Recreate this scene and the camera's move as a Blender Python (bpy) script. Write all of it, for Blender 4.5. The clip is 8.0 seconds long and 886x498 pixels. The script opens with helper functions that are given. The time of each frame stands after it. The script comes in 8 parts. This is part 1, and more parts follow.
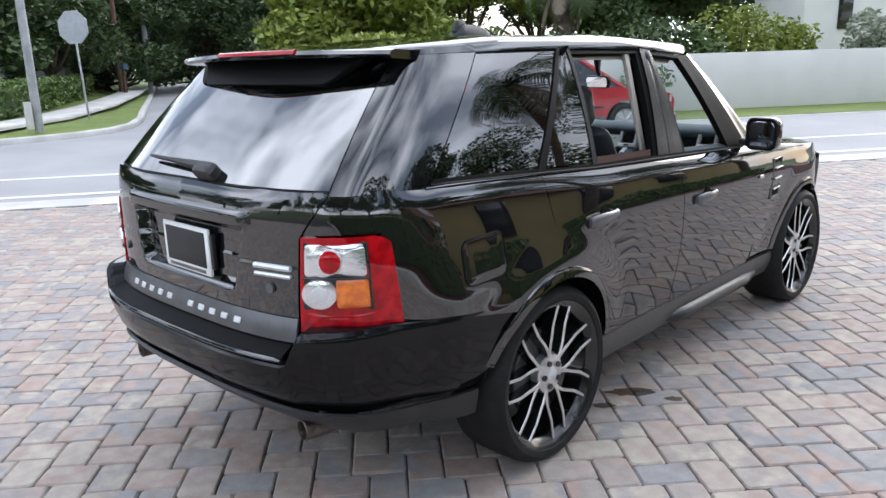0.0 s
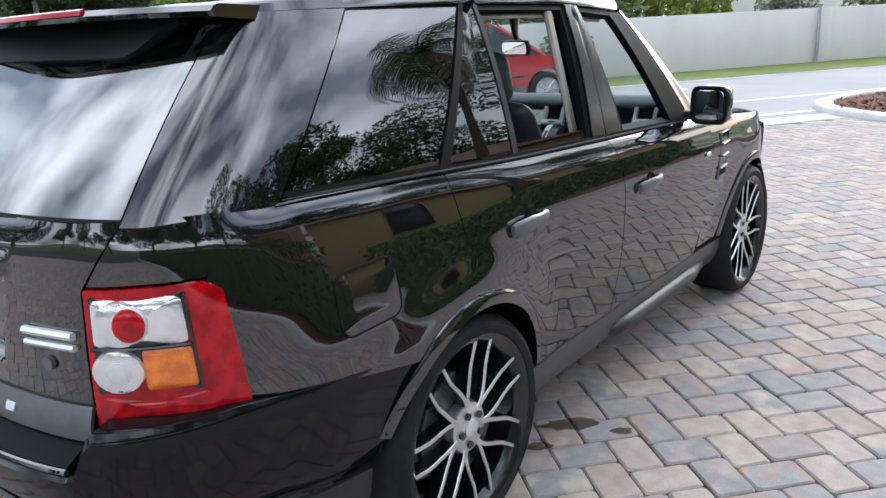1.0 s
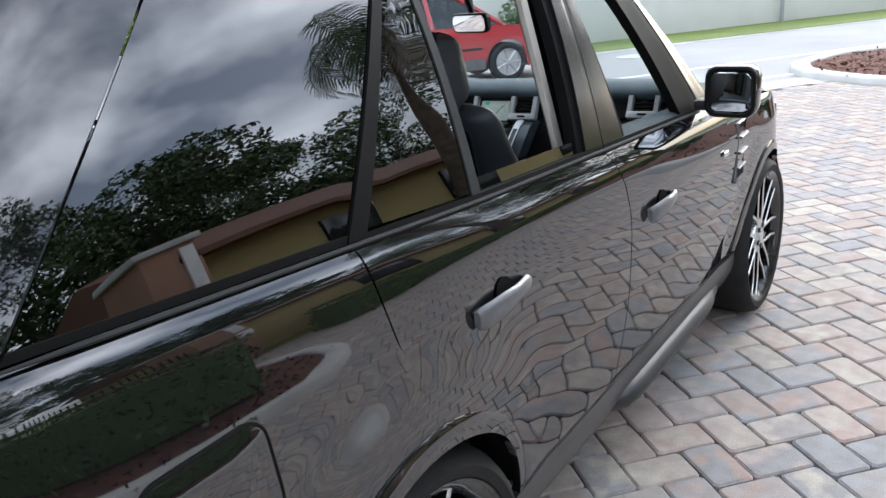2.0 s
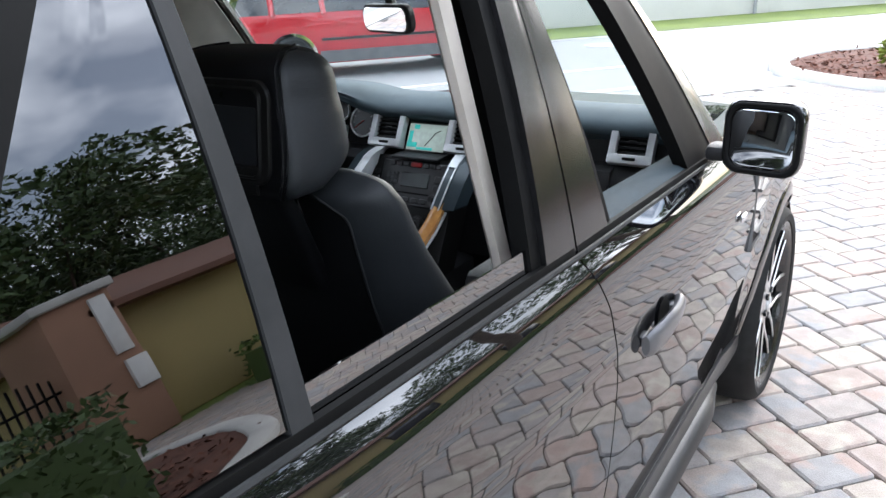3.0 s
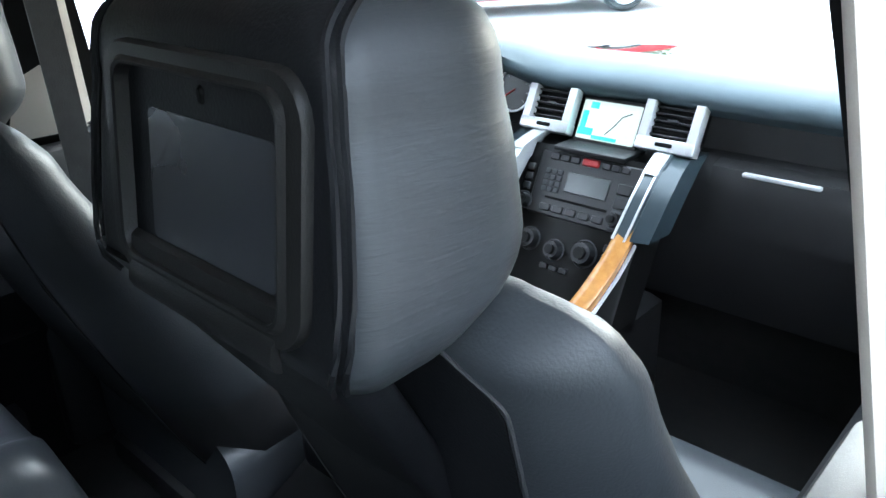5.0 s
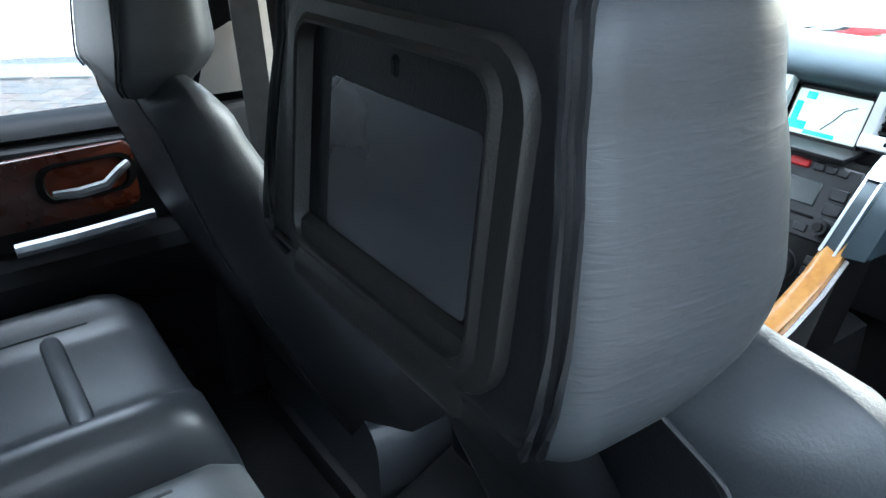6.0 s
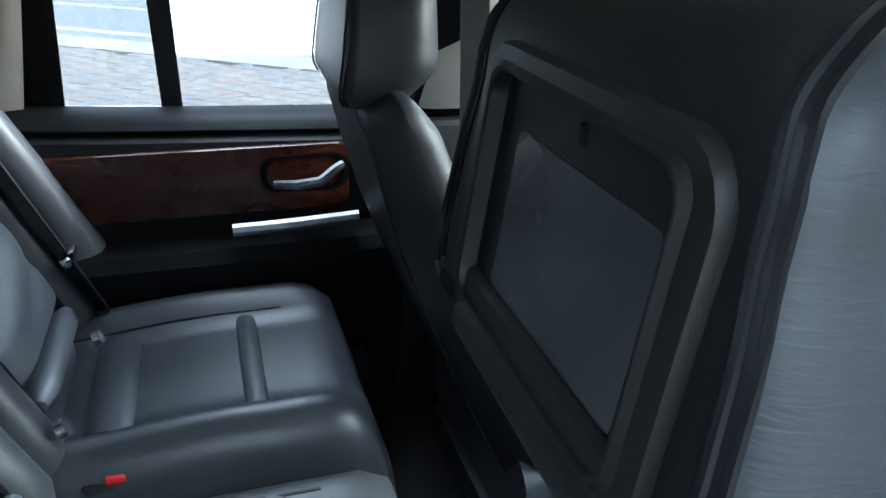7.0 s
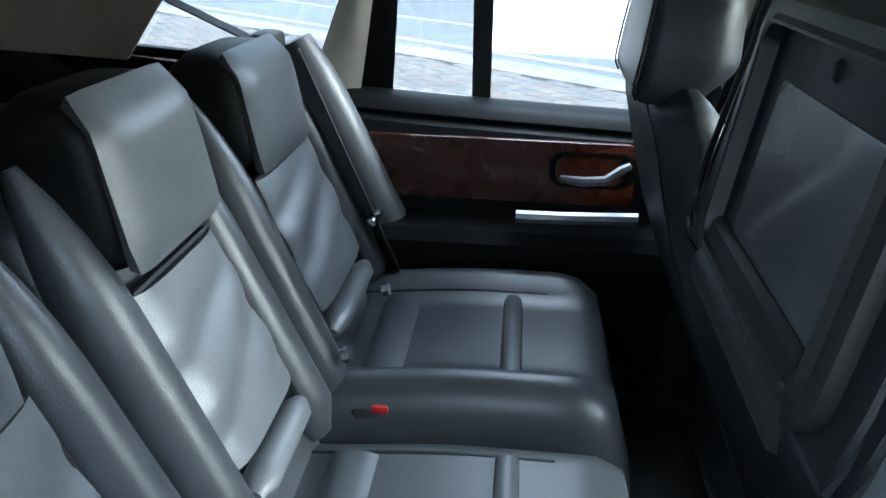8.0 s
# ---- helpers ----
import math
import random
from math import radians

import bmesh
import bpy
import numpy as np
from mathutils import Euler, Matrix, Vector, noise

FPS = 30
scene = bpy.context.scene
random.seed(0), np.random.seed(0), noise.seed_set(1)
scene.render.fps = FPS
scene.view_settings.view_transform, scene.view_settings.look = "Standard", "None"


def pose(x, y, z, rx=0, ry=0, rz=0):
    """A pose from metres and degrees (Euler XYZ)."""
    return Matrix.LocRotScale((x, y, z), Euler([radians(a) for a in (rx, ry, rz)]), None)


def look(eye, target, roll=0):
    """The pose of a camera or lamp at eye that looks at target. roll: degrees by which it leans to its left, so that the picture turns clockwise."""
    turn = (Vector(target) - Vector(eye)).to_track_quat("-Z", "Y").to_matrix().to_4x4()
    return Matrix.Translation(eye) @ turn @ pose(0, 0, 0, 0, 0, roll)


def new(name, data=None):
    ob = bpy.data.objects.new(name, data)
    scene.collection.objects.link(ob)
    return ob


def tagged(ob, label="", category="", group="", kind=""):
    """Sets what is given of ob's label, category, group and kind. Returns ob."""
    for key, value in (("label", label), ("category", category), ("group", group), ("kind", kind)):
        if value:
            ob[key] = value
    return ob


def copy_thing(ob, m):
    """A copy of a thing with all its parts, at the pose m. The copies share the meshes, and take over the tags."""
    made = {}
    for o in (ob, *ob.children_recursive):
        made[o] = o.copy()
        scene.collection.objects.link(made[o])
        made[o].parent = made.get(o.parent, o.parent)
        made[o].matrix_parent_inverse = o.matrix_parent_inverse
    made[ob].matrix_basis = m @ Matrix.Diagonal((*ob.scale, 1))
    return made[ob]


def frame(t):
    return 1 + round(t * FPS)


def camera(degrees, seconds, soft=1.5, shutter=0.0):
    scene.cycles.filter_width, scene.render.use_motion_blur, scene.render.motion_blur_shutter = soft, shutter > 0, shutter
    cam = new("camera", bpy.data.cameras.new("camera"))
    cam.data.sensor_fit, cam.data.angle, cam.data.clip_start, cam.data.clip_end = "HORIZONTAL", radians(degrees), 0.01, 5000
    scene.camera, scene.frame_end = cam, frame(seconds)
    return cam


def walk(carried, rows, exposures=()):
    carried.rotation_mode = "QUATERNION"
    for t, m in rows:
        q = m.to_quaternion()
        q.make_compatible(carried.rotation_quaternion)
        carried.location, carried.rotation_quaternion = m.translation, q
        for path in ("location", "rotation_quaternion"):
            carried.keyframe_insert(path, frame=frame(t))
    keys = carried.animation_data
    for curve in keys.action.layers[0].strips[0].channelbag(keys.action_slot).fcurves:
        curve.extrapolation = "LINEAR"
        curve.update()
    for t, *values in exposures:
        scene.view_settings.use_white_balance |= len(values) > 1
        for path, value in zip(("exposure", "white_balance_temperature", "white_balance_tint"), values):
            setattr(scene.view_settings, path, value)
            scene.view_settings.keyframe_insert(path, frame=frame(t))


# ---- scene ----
cam = camera(59.9, 8.0, soft=1.5, shutter=0.0)
PATH = [
    (0, (2.622, -2.406, 1.642), (1.273, -1.009, 1.161), -1.8),
    (0.5, (2.379, -2.154, 1.636), (1.164, -0.657, 1.105), -3.2),
    (1, (2.21, -1.741, 1.6), (1.011, -0.24, 1.045), -3.1),
    (1.5, (1.956, -1.352, 1.578), (0.793, 0.163, 0.987), -3.1),
    (1.7, (1.853, -1.205, 1.598), (0.72, 0.326, 0.991), -5.3),
    (2.8, (1.394, -0.22, 1.58), (0.34, 1.339, 0.903), -2.3),
    (3, (1.32, -0.088, 1.598), (0.287, 1.48, 0.91), -2.5),
    (3.5, (1.155, 0.2, 1.58), (0.048, 1.715, 0.886), -1.0),
    (4, (1.013, 0.347, 1.555), (-0.2, 1.763, 0.831), -2.1),
    (4.2, (0.96, 0.386, 1.53), (-0.257, 1.8, 0.808), -2.6),
    (5.3, (0.782, 0.484, 1.522), (-0.507, 1.758, 0.671), -1.5),
    (5.5, (0.76, 0.491, 1.517), (-0.58, 1.707, 0.664), -1.5),
    (6, (0.732, 0.511, 1.511), (-0.765, 1.517, 0.647), -1.7),
    (6.5, (0.725, 0.506, 1.51), (-0.856, 1.394, 0.667), -0.8),
    (7, (0.705, 0.544, 1.52), (-1.034, 1.098, 0.703), 1.5),
    (7.5, (0.739, 0.559, 1.523), (-1.098, 0.74, 0.754), 0.8),
    (8, (0.771, 0.557, 1.489), (-1.063, 0.391, 0.709), 1.5),
]
EXPOSURES = [(0.0,0.27,6000,12),(1.7,0.42,6000,10),(2.8,1.0,6050,11),(4.2,1.82,5950,7),(5.3,3.10,5650,4),(6.0,2.95,5580,3),(7.0,2.74,5450,3),(8.0,2.77,5430,2)]
walk(cam, [(t, look(eye, target, roll)) for t, eye, target, roll in PATH], EXPOSURES)

# world, sun and exposure
def sky_world():
    w = bpy.data.worlds.new("sky")
    scene.world = w
    w.use_nodes = True
    nt = w.node_tree
    nt.nodes.clear()
    out = nt.nodes.new("ShaderNodeOutputWorld")
    bg = nt.nodes.new("ShaderNodeBackground")
    sky = nt.nodes.new("ShaderNodeTexSky")
    sky.sky_type = 'NISHITA'
    sky.sun_disc = False
    sky.sun_elevation = SUN_EL
    sky.sun_rotation = SUN_ROT
    sky.dust_density = 2.0
    co = nt.nodes.new("ShaderNodeTexCoord")
    mp = nt.nodes.new("ShaderNodeMapping")
    mp.inputs["Scale"].default_value = (1.15, 1.25, 2.1)
    n1 = nt.nodes.new("ShaderNodeTexNoise")
    n1.inputs["Scale"].default_value = 2.4
    n1.inputs["Detail"].default_value = 5
    n1.inputs["Roughness"].default_value = 0.48
    rmp = nt.nodes.new("ShaderNodeValToRGB")
    rmp.color_ramp.elements[0].position = 0.38
    rmp.color_ramp.elements[1].position = 0.66
    rmp.color_ramp.elements[0].color = (.09, .09, .09, 1)
    rmp.color_ramp.elements[1].color = (.90, .90, .90, 1)
    mix = nt.nodes.new("ShaderNodeMixRGB")
    mix.inputs[2].default_value = CLOUD
    nt.links.new(co.outputs["Generated"], mp.inputs["Vector"])
    nt.links.new(mp.outputs["Vector"], n1.inputs["Vector"])
    nt.links.new(n1.outputs["Fac"], rmp.inputs["Fac"])
    nt.links.new(rmp.outputs["Color"], mix.inputs[0])
    nt.links.new(sky.outputs["Color"], mix.inputs[1])
    nt.links.new(mix.outputs["Color"], bg.inputs["Color"])
    bg.inputs["Strength"].default_value = SKY_STRENGTH
    nt.links.new(bg.outputs["Background"], out.inputs["Surface"])


SUN_EL, SUN_ROT = radians(25), radians(-4)
SKY_STRENGTH = 0.14
CLOUD = (22, 22.7, 23.8, 1.0)
sky_world()
sun = bpy.data.lights.new("sun", 'SUN')
sun.energy = 1.5
sun.angle = radians(36)
sun.color = (1.0, 0.97, 0.92)
sun_ob = new("sun", sun)
SUN_DIR = Vector((math.sin(SUN_ROT) * math.cos(SUN_EL), math.cos(SUN_ROT) * math.cos(SUN_EL), math.sin(SUN_EL)))
sun_ob.matrix_world = look(SUN_DIR * 60, (0, 0, 0))

# ---- building tools ----
def crom(pts, t):
    """A point of a smooth curve through pts, by index."""
    n = len(pts) - 1
    t = min(max(t, 0.0), n - 1e-9)
    i = int(t)
    f = t - i
    p1, p2 = pts[i], pts[i + 1]
    p0 = pts[i - 1] if i > 0 else [2 * a - b for a, b in zip(p1, p2)]
    p3 = pts[i + 2] if i + 2 <= n else [2 * b - a for a, b in zip(p1, p2)]
    return [0.5 * (2 * b + (c - a) * f + (2 * a - 5 * b + 4 * c - d) * f * f + (3 * b - a - 3 * c + d) * f ** 3)
            for a, b, c, d in zip(p0, p1, p2, p3)]


def span(a, b, n):
    return [a + (b - a) * i / n for i in range(n + 1)]


def lerp(a, b, t):
    return a + (b - a) * t


def smooth(a, b, x):
    t = min(max((x - a) / (b - a), 0.0), 1.0)
    return t * t * (3 - 2 * t)


def finish(name, bm, material, parent=None, label="", angle=38, flat=False):
    """Link a bmesh as one mesh object."""
    me = bpy.data.meshes.new(name)
    bm.to_mesh(me)
    bm.free()
    me.materials.append(material)
    if not flat:
        me.polygons.foreach_set("use_smooth", [True] * len(me.polygons))
        me.set_sharp_from_angle(angle=radians(angle))
    ob = new(name, me)
    if parent is not None:
        ob.parent = parent
    if label:
        ob["label"] = label
    return ob


def part(name, bm, material, parent, label="", angle=38):
    return finish(name, bm, material, parent, label, angle)


def root(name, label, category, group=""):
    return tagged(new(name), label, category, group)


def sheet(bm, f, us, vs, thick=0.0, flip=False):
    """A grid of f(u, v), given a thickness inwards."""
    rows = [[bm.verts.new(f(u, v)) for v in vs] for u in us]
    nu, nv = len(us), len(vs)
    faces = []
    for i in range(nu - 1):
        for j in range(nv - 1):
            q = (rows[i][j], rows[i + 1][j], rows[i + 1][j + 1], rows[i][j + 1])
            faces.append(bm.faces.new(q[::-1] if flip else q))
    if thick:
        for fa in faces:
            fa.normal_update()
        back = []
        for r in rows:
            line = []
            for v in r:
                n = Vector((0, 0, 0))
                for fa in v.link_faces:
                    n += fa.normal
                n.normalize()
                line.append(n)
            back.append(line)
        back = [[bm.verts.new(rows[i][j].co - back[i][j] * thick) for j in range(nv)] for i in range(nu)]
        for i in range(nu - 1):
            for j in range(nv - 1):
                q = (back[i][j], back[i][j + 1], back[i + 1][j + 1], back[i + 1][j])
                bm.faces.new(q[::-1] if flip else q)
        ring = [(i, 0) for i in range(nu)] + [(nu - 1, j) for j in range(1, nv)] + \
               [(i, nv - 1) for i in range(nu - 2, -1, -1)] + [(0, j) for j in range(nv - 2, 0, -1)]
        for a, b in zip(ring, ring[1:] + ring[:1]):
            q = (rows[a[0]][a[1]], back[a[0]][a[1]], back[b[0]][b[1]], rows[b[0]][b[1]])
            bm.faces.new(q[::-1] if flip else q)
    return bm


def box(bm, lo, hi, bevel=0.0, seg=2, m=None):
    """A box with rounded edges."""
    c = [(a + b) / 2 for a, b in zip(lo, hi)]
    s = [abs(b - a) for a, b in zip(lo, hi)]
    got = bmesh.ops.create_cube(bm, size=1.0, matrix=Matrix.LocRotScale(c, None, s))
    vs = got["verts"]
    if bevel:
        es = list({e for v in vs for e in v.link_edges})
        r = bmesh.ops.bevel(bm, geom=es, offset=min(bevel, min(s) * 0.49), segments=seg, profile=0.5, affect='EDGES')
        vs = list({v for f in r["faces"] for v in f.verts} | {v for v in vs if v.is_valid})
        todo, seen = list(vs), set(vs)
        while todo:
            for e in todo.pop().link_edges:
                for v in e.verts:
                    if v not in seen:
                        seen.add(v)
                        todo.append(v)
        vs = list(seen)
    if m is not None:
        bmesh.ops.transform(bm, matrix=m, verts=vs)
    return vs


def loft(bm, loops, cap=True, closed=True):
    """Skin a list of loops of points."""
    rows = [[bm.verts.new(p) for p in lp] for lp in loops]
    n = len(rows[0])
    for a, b in zip(rows, rows[1:]):
        for i in range(n if closed else n - 1):
            j = (i + 1) % n
            bm.faces.new((a[i], a[j], b[j], b[i]))
    if cap and closed:
        bm.faces.new(rows[0][::-1])
        bm.faces.new(rows[-1])
    bmesh.ops.recalc_face_normals(bm, faces=bm.faces)
    return rows


def rrect(hx, hy, r, seg=4):
    """A rounded rectangle as a loop of (x, y)."""
    r = min(r, hx * 0.999, hy * 0.999)
    out = []
    for cx, cy, a0 in ((hx - r, hy - r, 0), (-hx + r, hy - r, 90), (-hx + r, -hy + r, 180), (hx - r, -hy + r, 270)):
        for k in range(seg + 1):
            a = radians(a0 + 90 * k / seg)
            out.append((cx + r * math.cos(a), cy + r * math.sin(a)))
    return out


def tube(bm, pts, radius, seg=8, flat=1.0, up=(0, 0, 1)):
    """A bar swept along points; radius may be one number or one for each point."""
    pts = [Vector(p) for p in pts]
    rad = radius if isinstance(radius, (list, tuple)) else [radius] * len(pts)
    loops = []
    for i, p in enumerate(pts):
        t = (pts[min(i + 1, len(pts) - 1)] - pts[max(i - 1, 0)]).normalized()
        side = t.cross(Vector(up))
        if side.length < 1e-4:
            side = t.cross(Vector((1, 0, 0)))
        side.normalize()
        top = side.cross(t)
        loops.append([p + side * math.cos(2 * math.pi * k / seg) * rad[i] + top * math.sin(2 * math.pi * k / seg) * rad[i] * flat
                      for k in range(seg)])
    loft(bm, loops)


def revolve(bm, profile, seg=48, m=None, closed=False):
    """Turn a profile of (radius, along x) round the x axis."""
    rows = []
    for k in range(seg):
        a = 2 * math.pi * k / seg
        rows.append([bm.verts.new((x, r * math.cos(a), r * math.sin(a))) for r, x in profile])
    n = len(profile)
    for k in range(seg):
        a, b = rows[k], rows[(k + 1) % seg]
        for i in range(n if closed else n - 1):
            j = (i + 1) % n
            bm.faces.new((a[i], a[j], b[j], b[i]))
    if m is not None:
        bmesh.ops.transform(bm, matrix=m, verts=[v for r in rows for v in r])
    bmesh.ops.recalc_face_normals(bm, faces=bm.faces)


def disc(bm, c, r, axis, depth, seg=24, r2=None):
    m = Vector(axis).to_track_quat('Z', 'Y').to_matrix().to_4x4()
    m.translation = Vector(c)
    bmesh.ops.create_cone(bm, cap_ends=True, segments=seg, radius1=r, radius2=r if r2 is None else r2, depth=depth, matrix=m)


# ---- materials ----
def material(name, c1, c2=None, scale=8.0, rough=0.5, metal=0.0, bump=0.0, bscale=60.0, coat=0.0, spread=0.12,
             spec=0.5, island=0.0, random_ob=0.0, emit=None, coords="Object", detail=5.0, fine=0.25, rvar=0.08, coat_ior=1.5):
    """A surface with colour varied at two scales, fine relief and uneven gloss."""
    m = bpy.data.materials.new(name)
    m.use_nodes = True
    nt = m.node_tree
    b = nt.nodes["Principled BSDF"]
    c2 = c2 or [v * 0.8 for v in c1]
    co = nt.nodes.new("ShaderNodeTexCoord")
    big = nt.nodes.new("ShaderNodeTexNoise")
    big.inputs["Scale"].default_value = scale
    big.inputs["Detail"].default_value = detail
    small = nt.nodes.new("ShaderNodeTexNoise")
    small.inputs["Scale"].default_value = bscale
    small.inputs["Detail"].default_value = 3
    for n in (big, small):
        nt.links.new(co.outputs[coords], n.inputs["Vector"])
    add = nt.nodes.new("ShaderNodeMath")
    add.operation = 'MULTIPLY_ADD'
    nt.links.new(small.outputs["Fac"], add.inputs[0])
    add.inputs[1].default_value = fine
    nt.links.new(big.outputs["Fac"], add.inputs[2])
    last = add
    for amount, node, socket in ((island, "ShaderNodeNewGeometry", "Random Per Island"), (random_ob, "ShaderNodeObjectInfo", "Random")):
        if amount:
            g = nt.nodes.new(node)
            k = nt.nodes.new("ShaderNodeMath")
            k.operation = 'MULTIPLY_ADD'
            nt.links.new(g.outputs[socket], k.inputs[0])
            k.inputs[1].default_value = amount
            nt.links.new(last.outputs[0], k.inputs[2])
            last = k
    rmp = nt.nodes.new("ShaderNodeValToRGB")
    mid = 0.5 + fine * 0.5 + (island + random_ob) * 0.5
    wide = spread + (island + random_ob) * 0.5
    rmp.color_ramp.elements[0].position = max(mid - wide, 0.0)
    rmp.color_ramp.elements[1].position = min(mid + wide, 1.0)
    rmp.color_ramp.elements[0].color = (*c2, 1)
    rmp.color_ramp.elements[1].color = (*c1, 1)
    nt.links.new(last.outputs[0], rmp.inputs["Fac"])
    nt.links.new(rmp.outputs["Color"], b.inputs["Base Color"])
    rr = nt.nodes.new("ShaderNodeMapRange")
    rr.inputs["To Min"].default_value = max(rough - rvar, 0.0)
    rr.inputs["To Max"].default_value = min(rough + rvar, 1.0)
    nt.links.new(big.outputs["Fac"], rr.inputs["Value"])
    nt.links.new(rr.outputs["Result"], b.inputs["Roughness"])
    b.inputs["Metallic"].default_value = metal
    b.inputs["Specular IOR Level"].default_value = spec
    b.inputs["Coat Weight"].default_value = coat
    b.inputs["Coat Roughness"].default_value = 0.02
    b.inputs["Coat IOR"].default_value = coat_ior
    if bump:
        bp = nt.nodes.new("ShaderNodeBump")
        bp.inputs["Strength"].default_value = bump
        bp.inputs["Distance"].default_value = 0.004
        nt.links.new(small.outputs["Fac"], bp.inputs["Height"])
        nt.links.new(bp.outputs["Normal"], b.inputs["Normal"])
    if emit:
        b.inputs["Emission Color"].default_value = (*emit[0], 1)
        b.inputs["Emission Strength"].default_value = emit[1]
    return m


def glass(name, tint, gloss=1.0, ior=1.5):
    """Thin window glass: sees through with a tint and mirrors more at a slant."""
    m = bpy.data.materials.new(name)
    m.use_nodes = True
    nt = m.node_tree
    nt.nodes.clear()
    out = nt.nodes.new("ShaderNodeOutputMaterial")
    mix = nt.nodes.new("ShaderNodeMixShader")
    tr = nt.nodes.new("ShaderNodeBsdfTransparent")
    tr.inputs["Color"].default_value = (*tint, 1)
    gl = nt.nodes.new("ShaderNodeBsdfGlossy")
    gl.inputs["Roughness"].default_value = 0.01
    gl.inputs["Color"].default_value = (gloss, gloss, gloss, 1)
    f0 = ((ior - 1) / (ior + 1)) ** 2
    lw = nt.nodes.new("ShaderNodeLayerWeight")
    lw.inputs["Blend"].default_value = 0.5
    pw = nt.nodes.new("ShaderNodeMath")
    pw.operation = 'POWER'
    pw.inputs[1].default_value = 5.0
    ma = nt.nodes.new("ShaderNodeMath")
    ma.operation = 'MULTIPLY_ADD'
    ma.inputs[1].default_value = 1 - f0
    ma.inputs[2].default_value = f0
    nt.links.new(lw.outputs["Facing"], pw.inputs[0])
    nt.links.new(pw.outputs[0], ma.inputs[0])
    nt.links.new(ma.outputs[0], mix.inputs["Fac"])
    nt.links.new(tr.outputs["BSDF"], mix.inputs[1])
    nt.links.new(gl.outputs["BSDF"], mix.inputs[2])
    nt.links.new(mix.outputs["Shader"], out.inputs["Surface"])
    return m


def leaves(name, c1, c2):
    """Foliage that lets some light through."""
    m = material(name, c1, c2, scale=3.0, rough=0.55, island=0.5, spread=0.25, bscale=20)
    b = m.node_tree.nodes["Principled BSDF"]
    b.inputs["Subsurface Weight"].default_value = 0.0
    return m


PAINT = material("black_gloss_paint", (0.005, 0.005, 0.006), (0.0035, 0.0035, 0.004), scale=2.0, rough=0.3, coat=1.0, rvar=0.02, spec=0.0, coat_ior=2.0)
BUMPER_PAINT = material("black_bumper_paint", (0.005, 0.005, 0.006), (0.0035, 0.0035, 0.004), scale=2.0, rough=0.3, coat=0.8, rvar=0.02, spec=0.0, coat_ior=1.42)
BUMPER_PAINT.node_tree.nodes["Principled BSDF"].inputs["Coat Roughness"].default_value = 0.10
SILL_GREY = material("grey_sill_paint", (0.060, 0.058, 0.056), (0.045, 0.044, 0.042), scale=5, rough=0.42, coat=0.1)
LOWER = material("dark_lower_cladding", (0.020, 0.020, 0.022), (0.013, 0.013, 0.014), scale=6, rough=0.38, bump=0.05, bscale=300)
RUBBER = material("black_rubber", (0.005, 0.005, 0.005), (0.003, 0.003, 0.003), rough=0.6, spec=0.12)
TYRE = material("tyre_rubber", (0.017, 0.017, 0.017), (0.010, 0.010, 0.010), scale=20, rough=0.66, bump=0.2, bscale=180, spec=0.22)
PLASTIC = material("black_grained_plastic", (0.016, 0.016, 0.017), (0.011, 0.011, 0.012), scale=12, rough=0.5, bump=0.25, bscale=900)
TRIM_GREY = material("satin_grey_window_trim", (0.12, 0.123, 0.128), (0.09, 0.09, 0.095), rough=0.35, metal=0.6)
CHROME = material("polished_chrome", (0.72, 0.73, 0.74), (0.62, 0.63, 0.64), rough=0.12, metal=1.0)
SILVER = material("satin_silver_trim", (0.70, 0.71, 0.72), (0.60, 0.61, 0.62), rough=0.34, metal=0.35)
SATIN_BLACK = material("satin_black_film", (0.007, 0.007, 0.008), (0.005, 0.005, 0.005), rough=0.19, spec=.75, rvar=0.03)
PIPE = material("sooty_exhaust_steel", (0.16, 0.13, 0.11), (0.07, 0.06, 0.05), scale=20, rough=0.35, metal=0.8)
PLATE_WHITE = material("white_plate_frame", (0.80, 0.80, 0.78), (0.72, 0.72, 0.70), rough=0.35)
MACHINED = material("machined_alloy", (0.78, 0.77, 0.76), (0.62, 0.62, 0.62), scale=15, rough=0.30, metal=0.9)
WHEEL_BLACK = material("black_wheel_paint", (0.008, 0.008, 0.008), (0.005, 0.005, 0.005), rough=0.25, coat=0.5)
HANDLE_GREY = material("grey_handle_paint", (0.13, 0.13, 0.135), (0.10, 0.10, 0.105), rough=0.34, metal=0.3, coat=0.3)
STRIP_GREY = material("grey_tailgate_strip", (0.13, 0.13, 0.135), (0.10, 0.10, 0.105), rough=0.32, metal=0.5)
RED_LENS = material("red_lamp_lens", (0.46, 0.004, 0.010), (0.26, 0.002, 0.006), scale=24, rough=0.22, coat=0.9, bscale=220, spec=0.0)
CLEAR_LENS = material("clear_lamp_reflector", (0.90, 0.90, 0.91), (0.72, 0.73, 0.75), scale=14, rough=0.10, metal=0.75, coat=1.0, bscale=90, bump=0.12, spread=0.2)
AMBER_LENS = material("amber_lamp_lens", (0.80, 0.20, 0.012), (0.60, 0.12, 0.008), scale=30, rough=0.14, coat=1.0, bscale=200, bump=0.2)
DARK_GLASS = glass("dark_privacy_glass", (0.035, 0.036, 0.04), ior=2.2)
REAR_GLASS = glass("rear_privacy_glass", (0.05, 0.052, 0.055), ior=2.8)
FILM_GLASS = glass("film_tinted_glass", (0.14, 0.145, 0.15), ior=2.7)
TINT_GLASS = glass("tinted_side_glass", (0.46, 0.48, 0.49))
